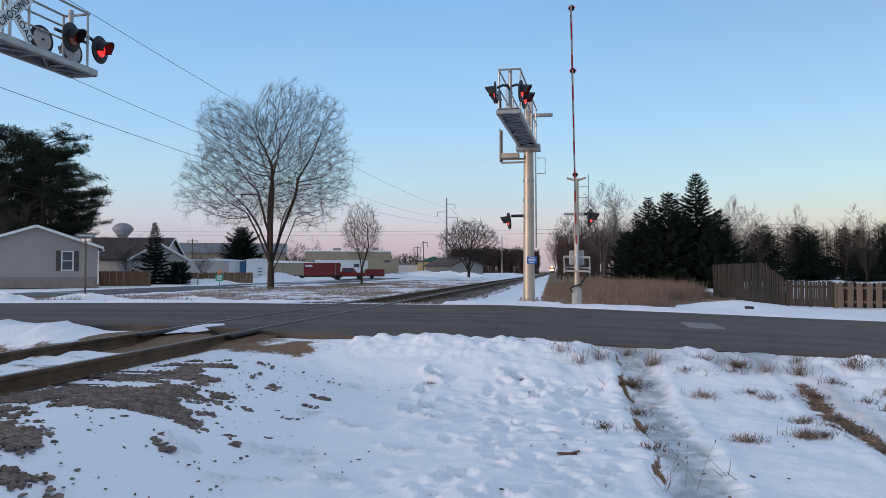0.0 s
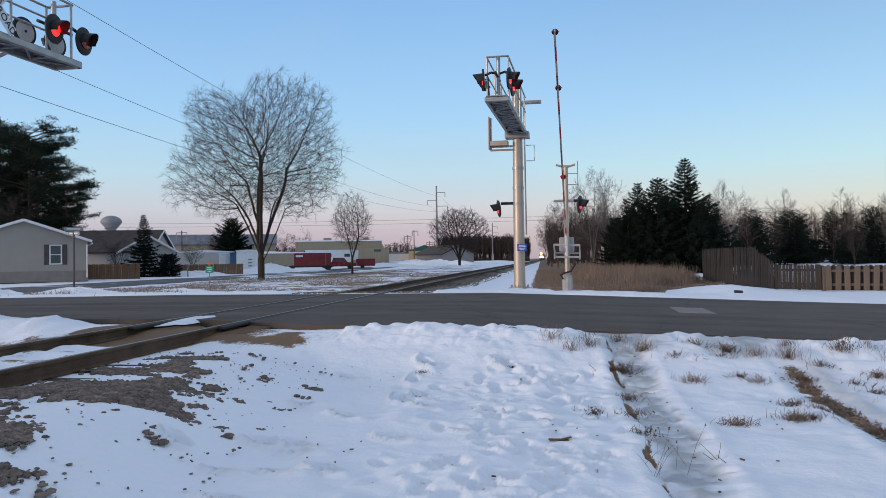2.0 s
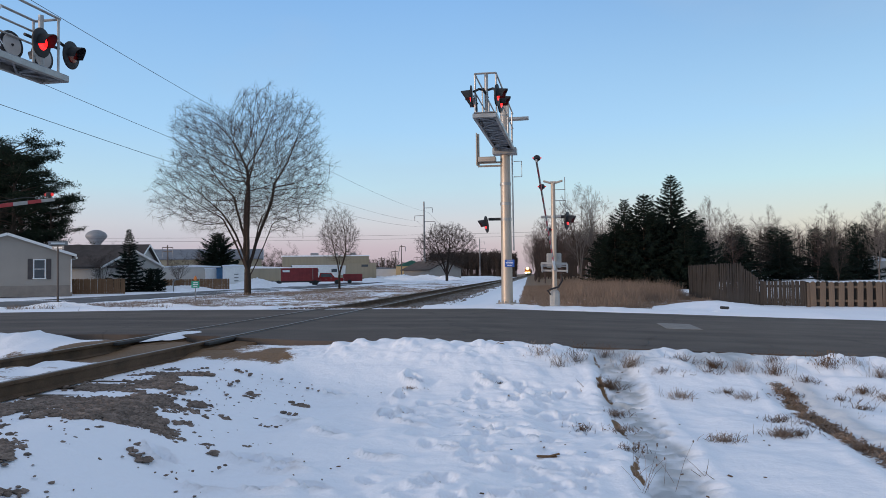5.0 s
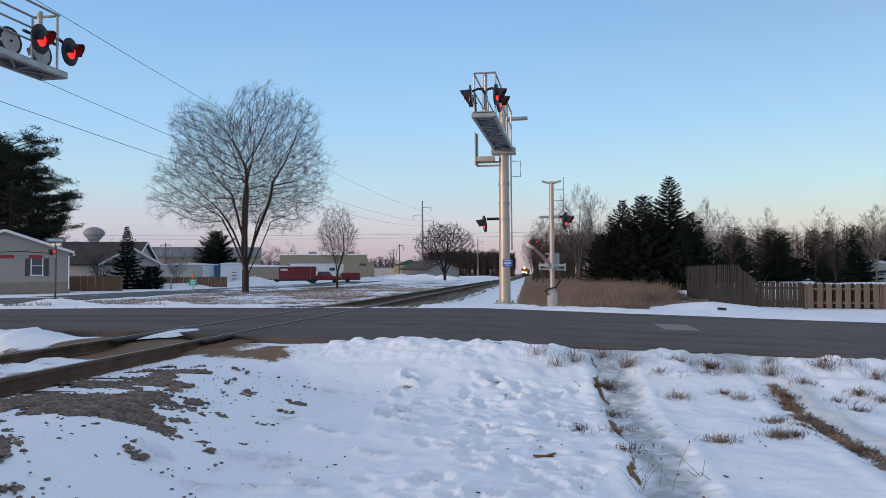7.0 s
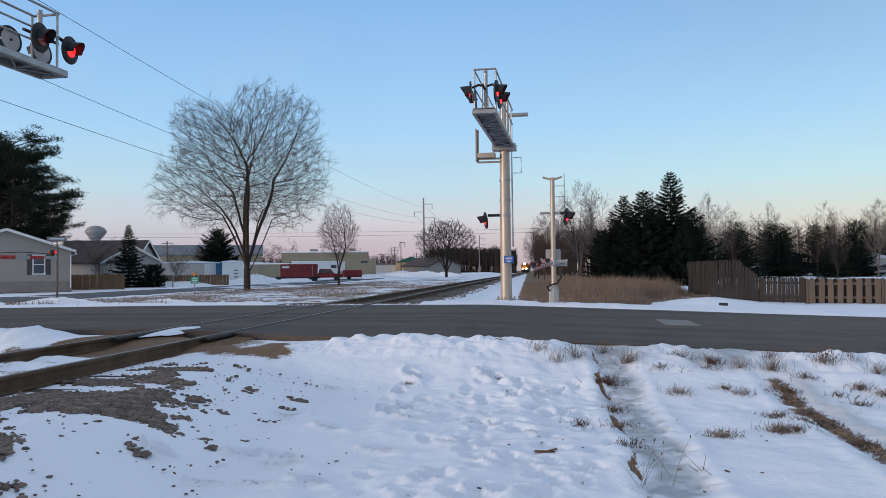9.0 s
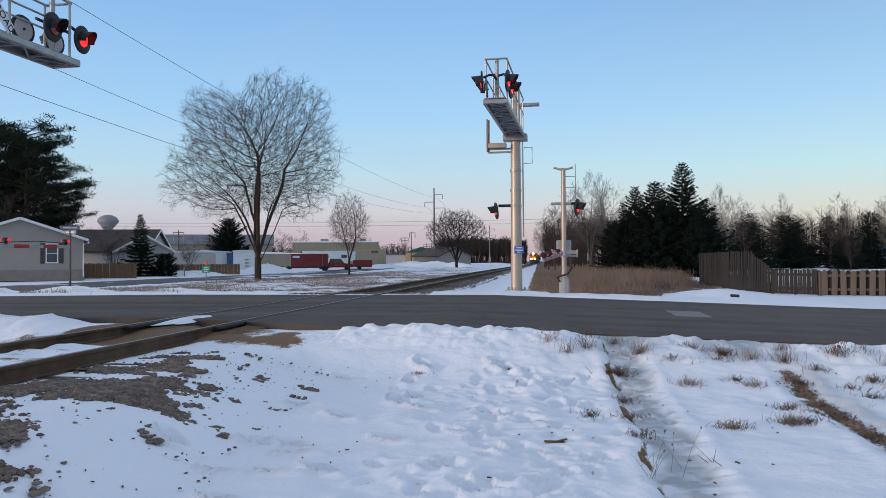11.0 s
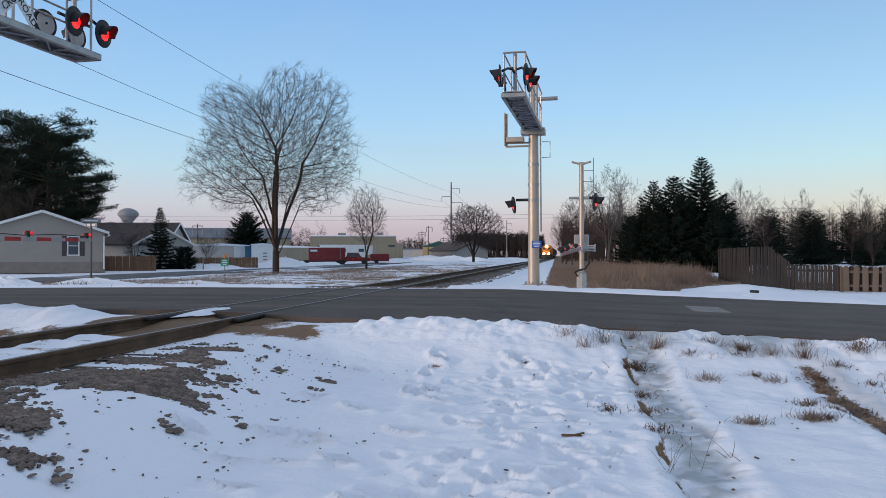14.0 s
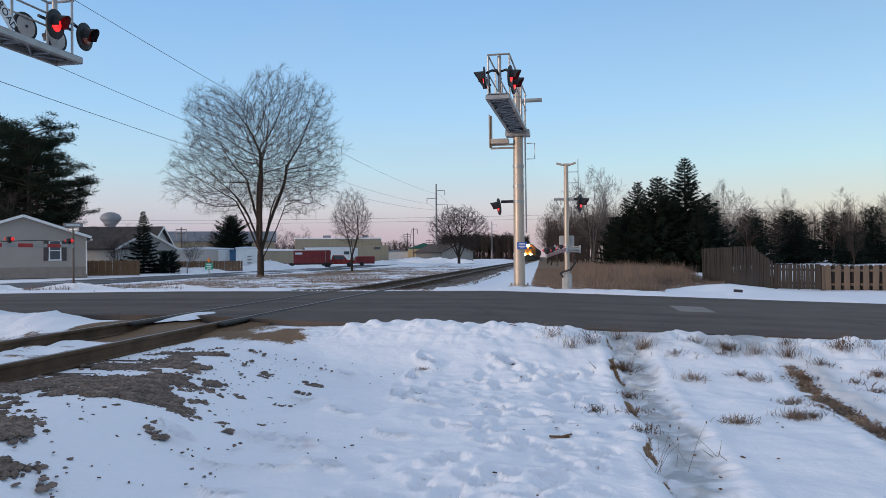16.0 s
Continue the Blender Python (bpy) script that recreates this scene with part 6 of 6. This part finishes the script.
# ---- vehicles in the yard ----
def wheel(parent, at, r, w, axis=(1, 0, 0)):
    m = Matrix.Translation(at) @ Vector(axis).to_track_quat("Z", "Y").to_matrix().to_4x4()
    wh = part("wheel", Mesh().lathe([(r * 0.55, -w / 2), (r * 0.92, -w / 2), (r, -w * 0.3), (r, w * 0.3), (r * 0.92, w / 2), (r * 0.55, w / 2)], m, 16), TYRE, parent, "black tyre")
    part("rim", Mesh().lathe([(0.02, -w * 0.42), (r * 0.56, -w * 0.42), (r * 0.56, w * 0.42), (0.02, w * 0.42)], m, 12), STEEL, wh)
    return wh


def lorry_with_container(m):
    """Container on a flat trailer; long side along x, front side -y."""
    t = thing("container_trailer", m, "dark red shipping container on a flat trailer", "trailer")
    part("container", Mesh().box((0.4, 1.2, 1.55), (5.3, 2.4, 1.9), ch=0.03), REDBOX, t, "dark red container", smooth=False)
    for k in range(16):
        part("rib", Mesh().box((-2.1 + k * 0.33, -0.02, 1.55), (0.14, 0.05, 1.72)), REDBOX, t)
    part("marking_bar", Mesh().box((-1.5, -0.06, 2.05), (1.0, 0.02, 0.28)), SIGNWHITE, t, "pale marking bar")
    part("door_bar", Mesh().rod((2.3, -0.06, 0.75), (2.3, -0.06, 2.4), 0.03), STEEL, t)
    part("bed", Mesh().box((-0.9, 1.2, 0.52), (8.6, 2.4, 0.18)), BLACK, t)
    for x in (-4.4, -3.5, -2.6, 2.6):
        for y in (0.1, 2.3):
            wheel(t, (x, y, 0.30), 0.42, 0.28, (0, 1, 0))
    return t


def pickup(m, label):
    """Pickup with its long side along x, nose to +x."""
    t = thing("pickup_truck", m, label, "pickup truck")
    side = [(-2.6, 0.45), (2.6, 0.45), (2.65, 0.95), (1.35, 1.08), (0.85, 1.72), (-0.75, 1.75), (-0.95, 1.1), (-2.6, 1.08)]
    part("body", Mesh().extrude(side[::-1], -0.92, 0.92), REDCAR, t, "red painted body", smooth=False)
    part("side_window", Mesh().extrude([(-0.65, 1.14), (1.1, 1.12), (0.78, 1.62), (-0.6, 1.64)][::-1], -0.935, 0.935), GLASS, t, smooth=False)
    part("bumper", Mesh().box((2.68, 0, 0.55), (0.14, 1.8, 0.2)), STEEL, t)
    for x in (-1.6, 1.7):
        for y in (-0.85, 0.85):
            wheel(t, (x, y, 0.38), 0.38, 0.24, (0, 1, 0))
    for y in (-0.6, 0.6):
        part("headlight", Mesh().box((2.66, y, 0.85), (0.05, 0.3, 0.14)), WHITE, t)
    return t


lorry_with_container(facing(-34.6, 105.4))
pickup(facing(-31.2, 108.4), "red pickup truck parked beside the container")
red_trailer = thing("cargo_trailer", facing(-28.6, 114.6), "low dark red cargo trailer", "trailer")
part("body", Mesh().box((0, 1, 0.95), (3.0, 2, 1.15), ch=0.06), REDBOX, red_trailer, smooth=False)
for y in (0.0, 2.0):
    wheel(red_trailer, (-0.5, y, 0.33), 0.33, 0.2, (0, 1, 0))
rv = thing("travel_trailer", facing(-35.8, 120.2), "white travel trailer with dark windows", "trailer")
part("body", Mesh().extrude([(-4.2, 0.5), (3.2, 0.5), (3.2, 1.3), (4.4, 1.3), (4.5, 2.9), (-4.2, 2.9)][::-1], 0, 2.4), WHITE, rv, "white ribbed body", smooth=False)
for x in (-2.8, -0.4, 2.6):
    part("side_window", Mesh().box((x, -0.03, 2.1), (0.9, 0.06, 0.5)), GLASS, rv)
for x in (-1.2, -0.2):
    wheel(rv, (x, 0.1, 0.36), 0.36, 0.22, (0, 1, 0))
part("snow_cap", Mesh().box((-0.2, 1.2, 2.96), (8.2, 2.3, 0.12), ch=0.05), SNOWLUMP, rv)
car = thing("parked_car", facing(31.8, 113), "white car parked on snow behind the fence", "car")
part("body", Mesh().extrude([(-2.1, 0.3), (2.1, 0.3), (2.15, 0.8), (1.2, 0.92), (0.7, 1.38), (-1.0, 1.40), (-1.7, 0.95), (-2.1, 0.9)][::-1], -0.85, 0.85), WHITE, car, smooth=False)
part("side_window", Mesh().extrude([(-1.5, 0.95), (1.05, 0.95), (0.65, 1.30), (-0.95, 1.32)][::-1], -0.865, 0.865), GLASS, car, smooth=False)
for x in (-1.3, 1.35):
    for y in (-0.8, 0.8):
        wheel(car, (x, y, 0.31), 0.31, 0.2, (0, 1, 0))


# ---- ploughed heaps ----
def heap(x, y, rx, ry, h, seed, turn=0):
    rng = np.random.RandomState(seed)
    n, k = 26, 9
    vs, fs = [(0, 0, h)], []
    for j in range(1, k + 1):
        q = j / k
        for i in range(n):
            a = 6.28319 * i / n
            wob = 1 + 0.20 * math.sin(2 * a + seed) + 0.12 * math.sin(5 * a + 2 * seed) + rng.normal(0, 0.03)
            vs.append((rx * q * wob * math.cos(a), ry * q * wob * math.sin(a), h * (1 - q ** 1.4) * (1 + rng.normal(0, 0.10)) - 0.05 * q))
    fs += [(0, 1 + i, 1 + (i + 1) % n) for i in range(n)]
    for j in range(k - 1):
        for i in range(n):
            a, b = 1 + j * n + i, 1 + j * n + (i + 1) % n
            fs.append((a, a + n, b + n, b))
    ob = part("snow_mound", Mesh().add(vs, fs), SNOWLUMP, None)
    ob.matrix_basis = pose(x, y, float(road_z(x)) + 0.004 if ROAD_NEAR + 1 < y < ROAD_FAR else gz(x, y), 0, 0, turn)
    return tagged(ob, "lumpy heap of ploughed white snow", "snow heap", "snow heaps")


for k, (x, y, rx, ry, h) in enumerate([(-34.8, 90.0, 3.4, 1.6, 1.15), (-36.5, 85.5, 5.0, 1.2, 0.5), (-38.8, 79.0, 4.0, 1.2, 0.5), (-38.0, 74.5, 2.2, 1.0, 0.55), (-33.8, 100, 5.0, 1.4, 0.4), (-28, 126, 6, 2, 0.7), (-25, 140, 6, 2, 0.8), (-22.8, 152, 5, 2, 0.9), (-33, 150, 6, 2, 0.8), (-18.0, 150, 5, 2, 0.8), (-14.2, 118, 2.0, 1.4, 0.35), (-30, 165, 6, 2, 0.9)]):
    heap(x, y, rx, ry, h, k + 1, 10)
# broken bank along the far road edge, west of the track
heap(-6.4, 13.0, 0.36, 1.1, 0.035, 44)
for k, (x, y, rx, ry, h) in enumerate([(-24.5, 24.6, 2.6, 0.7, 0.34), (-20.5, 24.5, 2.4, 0.7, 0.38), (-16.5, 24.3, 2.2, 0.6, 0.30), (-12.6, 24.2, 2.0, 0.5, 0.2)]):
    heap(x, y, rx, ry, h, 30 + k, 2)


# ---- poles, wires, small street things ----
def utility_pole(x, y, h, arms, label, r=0.16, material=POLE, turn=0):
    p = thing("utility_pole", pose(x, y, gz(x, y), 0, 0, turn), label, "utility pole", "utility poles")
    part("pole", Mesh().rod((0, 0, -0.2), (0, 0, h), r * 1.25, r * 0.75, 10), material, p)
    for z, x0, x1 in arms:
        arm = part("crossarm", Mesh().box(((x0 + x1) / 2, 0, z), (abs(x1 - x0), 0.12, 0.14)), material, p)
        for e in (x0, x1):
            if abs(e) > 0.2:
                part("insulator", Mesh().lathe([(0.03, -1.1), (0.10, -1.05), (0.06, -0.7), (0.10, -0.4), (0.03, 0)], Matrix.Translation((e, 0, z)), 8), GREYPOLE, arm)
    return p


utility_pole(-26.1, 173.2, 17.9, [(16.4, 0.0, 2.0), (14.6, -2.2, 0.0), (13.2, 0.0, 2.6)], "tall grey pole with three side arms", 0.22, GREYPOLE)
utility_pole(-25.2, 331, 16.5, [(15.0, 0.0, 2.2), (13.4, -2.2, 0.0), (12.2, 0.0, 2.6)], "tall grey pole with three side arms", 0.26, GREYPOLE)
utility_pole(-25.0, 470, 16.5, [(15.0, 0.0, 2.2), (13.4, -2.2, 0.0), (12.2, 0.0, 2.6)], "tall grey pole with three side arms", 0.26, GREYPOLE)
utility_pole(-27.0, 15.0, 17.5, [(16.9, 0.0, 2.0), (14.2, -2.2, 0.0), (12.4, 0.0, 2.4)], "tall grey pole with three side arms", 0.22, GREYPOLE)
utility_pole(-30.5, 167.5, 7.6, [(7.3, -0.4, 0.9)], "slim wooden pole with a street light arm", 0.11)
for x, y, h in ((-66, 128, 7.0), (-69, 122, 6.0), (-62.5, 190, 6.5), (-44, 210, 6.0), (-41, 215, 8.0), (-37, 230, 6.5)):
    utility_pole(x, y, h, [(h - 0.4, -1.0, 1.0), (h - 1.1, -0.9, 0.9)], "far wooden utility pole", 0.14)


def wire(a, b, sag, r=0.02):
    m = Mesh()
    pts = []
    for i in range(41):
        u = i / 40
        p = Vector(a).lerp(Vector(b), u)
        p.z -= 4 * sag * u * (1 - u)
        pts.append(p)
    m.tube(pts, r, 5)
    return tagged(part("overhead_wire", m, CABLE, None), "thin dark overhead wire between tall poles", "wire", "overhead wires")


for z0, z1, z2, off in ((16.5, 15.6, 14.2, 1.0), (13.4, 13.6, 12.6, -1.6), (10.2, 12.2, 11.3, 0.8)):
    wire((-27 + off, 15, z0), (-26.1 + off, 173.2, z1), 1.9, 0.016)
    wire((-26.1 + off, 173.2, z1), (-25.2 + off, 331, z2), 2.6, 0.022)
    wire((-27 + off, 15, z0), (-27.6 + off, -140, z0 + 0.8), 1.9, 0.016)
for z in (11.9, 12.9):
    wire((-130, 205, z), (60, 200, z), 0.9, 0.03)

tower = thing("water_tower", pose(-256, 411, 0), "pale water tower far behind the houses", "water tower")
part("tank", Mesh().lathe([(1.3, 18.5), (1.5, 19.5), (3.0, 22.0), (5.2, 24.6), (5.9, 25.6), (5.9, 26.6), (4.8, 28.2), (2.4, 29.4), (0.4, 29.7)], None, 24), GREYPOLE, tower, "pale round tank")
part("shaft", Mesh().lathe([(2.6, 0), (1.5, 4), (1.4, 20.6)], None, 16), GREYPOLE, tower)

sign = thing("street_sign", pose(-27.8, 40.8, gz(-27.8, 40.8)), "street name signs on a thin grey post", "street sign")
part("post", Mesh().rod((0, 0, -0.1), (0, 0, 3.3), 0.06, n=8), POLE, sign)
for z, a, w in ((3.46, 40, 1.05), (3.20, -20, 1.05)):
    blade = part("name_plate", Mesh().box((0, 0, z), (w, 0.02, 0.22), Matrix.Rotation(radians(a), 3, "Z")), GREYPOLE, sign, "pale name plate")
    part("text_bar", Mesh().box((0, -0.012, z), (w * 0.7, 0.02, 0.08), Matrix.Rotation(radians(a), 3, "Z")), SIGNWHITE, blade)

green = thing("marker_sign", pose(-18.65, 39.3, gz(-18.65, 39.3), 0, 0, 24), "small green sign with pale bars on a post", "sign")
part("post", Mesh().box((0, 0, 0.55), (0.05, 0.04, 1.3)), GREYPOLE, green)
pl = part("plate", Mesh().box((0, -0.03, 0.98), (0.42, 0.015, 0.36)), GREEN, green, "green plate")
for k, w in enumerate((0.24, 0.28, 0.20)):
    part("text_bar", Mesh().box((0, -0.042, 1.08 - k * 0.10), (w, 0.01, 0.05), ch=0.002), SIGNWHITE, pl)
fl = part("flag_tip", Mesh().lathe([(0.05, 1.2), (0.10, 1.3), (0.02, 1.46)], None, 8), mat("orange_tip", (0.7, 0.22, 0.05)), green, "orange tip")
box = thing("mailbox", facing(-37.0, 73.0), "grey curved pipe post by the drive", "post")
part("pipe", Mesh().tube([(0, 0, -0.1), (0, 0, 0.95), (0.08, 0, 1.12), (0.25, 0, 1.2), (0.5, 0, 1.18)], 0.07, 8), GREYPOLE, box)
board = part("wood_scrap", Mesh().box((0, 0, 0.015), (0.17, 0.035, 0.014), pose(0, 0, 0, 0, 4, 18).to_3x3()).box((0.06, 0.01, 0.025), (0.10, 0.022, 0.012), pose(0, 0, 0, 0, -6, 30).to_3x3()), PLANK, None)
board.matrix_basis = pose(0.05, 6.31, gz(0.05, 6.31) + 0.01)
tagged(board, "splintered scrap of brown wood on snow", "wood scrap")
lump = part("asphalt_lump", Mesh().box((0, 0, 0.06), (0.26, 0.14, 0.09), pose(0, 0, 0, 0, 4, 12).to_3x3(), ch=0.04), RUBBER, None)
lump.matrix_basis = pose(5.9, 25.0, gz(5.9, 25.0) + 0.10)
tagged(lump, "dark lump lying on the snow bank", "debris")
patch_bm = Mesh().box((0, 0, 0), (0.72, 1.7, 0.02), ch=0.004)
patch_ob = part("road_patch", patch_bm, PATCH, None)
patch_ob.matrix_basis = pose(3.0, 16.8, float(road_z(3.0)) - 0.002, 0, 2.0, -2)
tagged(patch_ob, "pale rectangular repair patch in the asphalt", "road patch", kind="structure")


# ---- train ----
def locomotive(label):
    """Road locomotive, nose to -y, running along y; origin at the nose on the rail."""
    t = thing("locomotive", pose(TRACK_X, 500, RAIL_Z), label, "locomotive", "train")
    part("frame", Mesh().box((0, 11, 1.35), (3.0, 21.6, 0.35)), DARKGREEN, t)
    nose = part("nose", Mesh().box((0, 1.6, 2.25), (2.3, 2.2, 1.6), ch=0.22), ORANGE, t, "orange low nose")
    cab = part("cab", Mesh().extrude([(-1.55, 1.5), (1.55, 1.5), (1.55, 3.7), (1.1, 4.35), (-1.1, 4.35), (-1.55, 3.7)][::-1], 2.6, 5.4), ORANGE, t, "orange cab with dark roof", smooth=False)
    part("cab_roof", Mesh().box((0, 4.0, 4.38), (2.5, 2.9, 0.14)), DARKGREEN, cab)
    for x in (-0.72, 0.72):
        part("windscreen", Mesh().box((x, 2.58, 3.45), (0.95, 0.05, 0.62)), GLASS, cab)
    part("hood", Mesh().extrude([(-1.05, 1.5), (1.05, 1.5), (1.05, 3.8), (0.75, 4.2), (-0.75, 4.2), (-1.05, 3.8)][::-1], 5.4, 20.8), ORANGE, t, "long orange hood", smooth=False)
    part("hood_top", Mesh().box((0, 14, 4.3), (2.6, 5.0, 0.45)), DARKGREEN, t)
    for s in (-1, 1):
        part("side_stripe", Mesh().box((s * 1.062, 13, 2.6), (0.02, 15, 0.35)), YELLOW, t, "yellow stripe")
        rail = part("handrail", Mesh().tube([(s * 1.45, 5.6, 2.5), (s * 1.45, 21.4, 2.5)], 0.025), YELLOW, t)
        for k in range(6):
            part("stanchion", Mesh().rod((s * 1.45, 5.6 + k * 3.1, 1.5), (s * 1.45, 5.6 + k * 3.1, 2.5), 0.022, n=6), YELLOW, rail)
        # real lamp, but its glowing disc is oversized to stand for glare
        part("ditch_light", Mesh().lathe([(0.34, 0), (0.32, 0.06), (0.08, 0.10)], Matrix.Translation((s * 0.80, 0.28, 1.72)) @ face((0, -1, 0)), 14), HEADLIGHT, t, "lit ditch light")
        for y in (3.2, 5.0, 6.8, 15.2, 17.0, 18.8):
            part("wheel", Mesh().lathe([(0.2, -0.07), (0.52, -0.07), (0.54, -0.03), (0.50, 0.07), (0.2, 0.07)], Matrix.Translation((s * 0.75, y, 0.52)) @ face((1, 0, 0)), 18), RAILSIDE, t)
        part("truck_frame", Mesh().box((s * 1.0, 5.0, 0.72), (0.16, 4.6, 0.5)).box((s * 1.0, 17.0, 0.72), (0.16, 4.6, 0.5)), DARKGREEN, t)
    # headlight disc likewise enlarged, its glare put into the shape
    part("headlight", Mesh().lathe([(0.40, 0), (0.37, 0.06), (0.08, 0.10)], Matrix.Translation((0, 2.52, 4.12)) @ face((0, -1, 0)), 14), HEADLIGHT, t, "lit headlight")
    part("plough", Mesh().add([(-1.45, 0.4, 0.15), (1.45, 0.4, 0.15), (1.45, 0.5, 1.2), (-1.45, 0.5, 1.2), (0, 0.0, 0.15), (0, 0.2, 1.2)], [(0, 4, 5, 3), (4, 1, 2, 5), (0, 3, 2, 1)]), DARKGREEN, t)
    part("fuel_tank", Mesh().box((0, 11, 0.75), (2.6, 4.6, 0.85), ch=0.15), DARKGREEN, t)
    part("coupler", Mesh().box((0, -0.05, 0.9), (0.3, 0.7, 0.3)), RAILSIDE, t)
    return t


def hopper_car():
    t = thing("hopper_car", pose(TRACK_X, 500, RAIL_Z), "dull brown freight car behind the locomotives", "freight car", "train")
    part("body", Mesh().extrude([(-0.9, 0.9), (0.9, 0.9), (1.5, 1.8), (1.5, 3.9), (1.1, 4.4), (-1.1, 4.4), (-1.5, 3.9), (-1.5, 1.8)][::-1], 0.4, 15.6), HOPPER, t, smooth=False)
    for s in (-1, 1):
        for k in range(9):
            part("side_post", Mesh().box((s * 1.54, 1.2 + k * 1.7, 2.85), (0.08, 0.12, 2.0)), HOPPER, t)
        for y in (1.9, 3.6, 12.4, 14.1):
            part("wheel", Mesh().lathe([(0.2, -0.07), (0.44, -0.07), (0.46, -0.03), (0.42, 0.07), (0.2, 0.07)], Matrix.Translation((s * 0.75, y, 0.44)) @ face((1, 0, 0)), 14), RAILSIDE, t)
    part("underframe", Mesh().box((0, 8, 0.8), (0.6, 15.6, 0.3)), RAILSIDE, t)
    return t


lead_engine = locomotive("orange locomotive with lit headlights on the track")
second_engine = copy_thing(lead_engine, pose(TRACK_X, 530, RAIL_Z))
for o in [c for c in second_engine.children_recursive if c.name.startswith(("headlight", "ditch_light"))]:
    o.data = o.data.copy()
    o.data.materials[0] = STEEL
tagged(second_engine, "orange trailing locomotive with unlit lamps")
cars = [hopper_car()]
for k in range(7):
    cars.append(copy_thing(cars[0], pose(TRACK_X, 560 + 17 * k, RAIL_Z)))


# ---- litter in the prints ----
def litter(spots):
    m = Mesh()
    rng = random.Random(91)
    for x, y in spots:
        a, w = rng.uniform(0, 3.14), rng.uniform(0.006, 0.017)
        m.box((x, y, gz(x, y) + rng.uniform(0.0, 0.02)), (w * rng.uniform(1.0, 2.6), w, 0.008), pose(0, 0, 0, rng.uniform(-15, 15), rng.uniform(-15, 15), math.degrees(a)).to_3x3(), ch=0.002)
    return tagged(part("dead_litter", m, WEED, None, smooth=False), "dark dead leaf scraps scattered on snow", "litter", kind="stuff")


rl = random.Random(55)
litter([(rl.gauss(-0.2, 1.0), rl.uniform(4.0, 10.2)) for _ in range(50)] + [(rl.uniform(0.8, 3.6), rl.uniform(5, 10.4)) for _ in range(60)] + [(rl.uniform(-3.6, -1.6), rl.uniform(4.2, 9.5)) for _ in range(45)])


# ---- everything that moves ----
def motions():
    far_rows = [(0, 44.5), (0.5, 42), (1, 39.5), (1.5, 37), (2, 34), (2.5, 31), (3, 27.8), (3.5, 24.6), (4, 21.2), (5, 14.2), (6.3, 6.3), (6.7, 3.8), (7, 2.1), (7.3, 0.7), (7.6, -0.5), (8.2, -1.3), (9, -1.5), (16, -1.5)]
    walk(far_arm, [(t, pose(0, 0.26, 1.31, 0, -1.8, -4) @ pose(0, 0, 0, a)) for t, a in far_rows])
    near_rows = [(0, 44.5), (0.5, 42), (1, 39), (1.5, 35.6), (2.4, 28.3), (3, 24.2), (3.5, 20.7), (4.2, 15.7), (5, 10.2), (5.7, 6.0), (6.3, 3.1), (6.6, 2.2), (7, 1.0), (7.6, 0.7), (16, 0.3)]
    walk(near_arm, [(t, pose(0, 0.26, 1.65, 0, 0, -3) @ pose(0, 0, 0, a)) for t, a in near_rows])
    # the train rolls in at a steady 21.7 m/s
    for ob, back in [(lead_engine, 0.0), (second_engine, 22.3)] + [(c, 44.8 + 16.4 * k) for k, c in enumerate(cars)]:
        walk(ob, [(t, pose(TRACK_X, 552 - 21.7 * t + back, RAIL_Z)) for t in (0, 4, 8, 12, 16)])
    # the made-up discs move so that the two lights seem to flash in turn
    for k, sh in enumerate(shutters):
        rows, t, up = [], 0.0, k == 0
        switches = [0.47 + 0.5436 * i for i in range(29)]
        away, over = Matrix.Translation(LAMP_WAY * -0.046), Matrix()
        rows.append((0.0, over if up else away))
        for s in switches:
            if s > 15.95:
                break
            rows += [(s - 0.10, over), (s - 0.035, away)] if up else [(s - 0.005, away), (s + 0.06, over)]
            up = not up
        rows.append((16.0, over if up else away))
        walk(sh, rows)


motions()
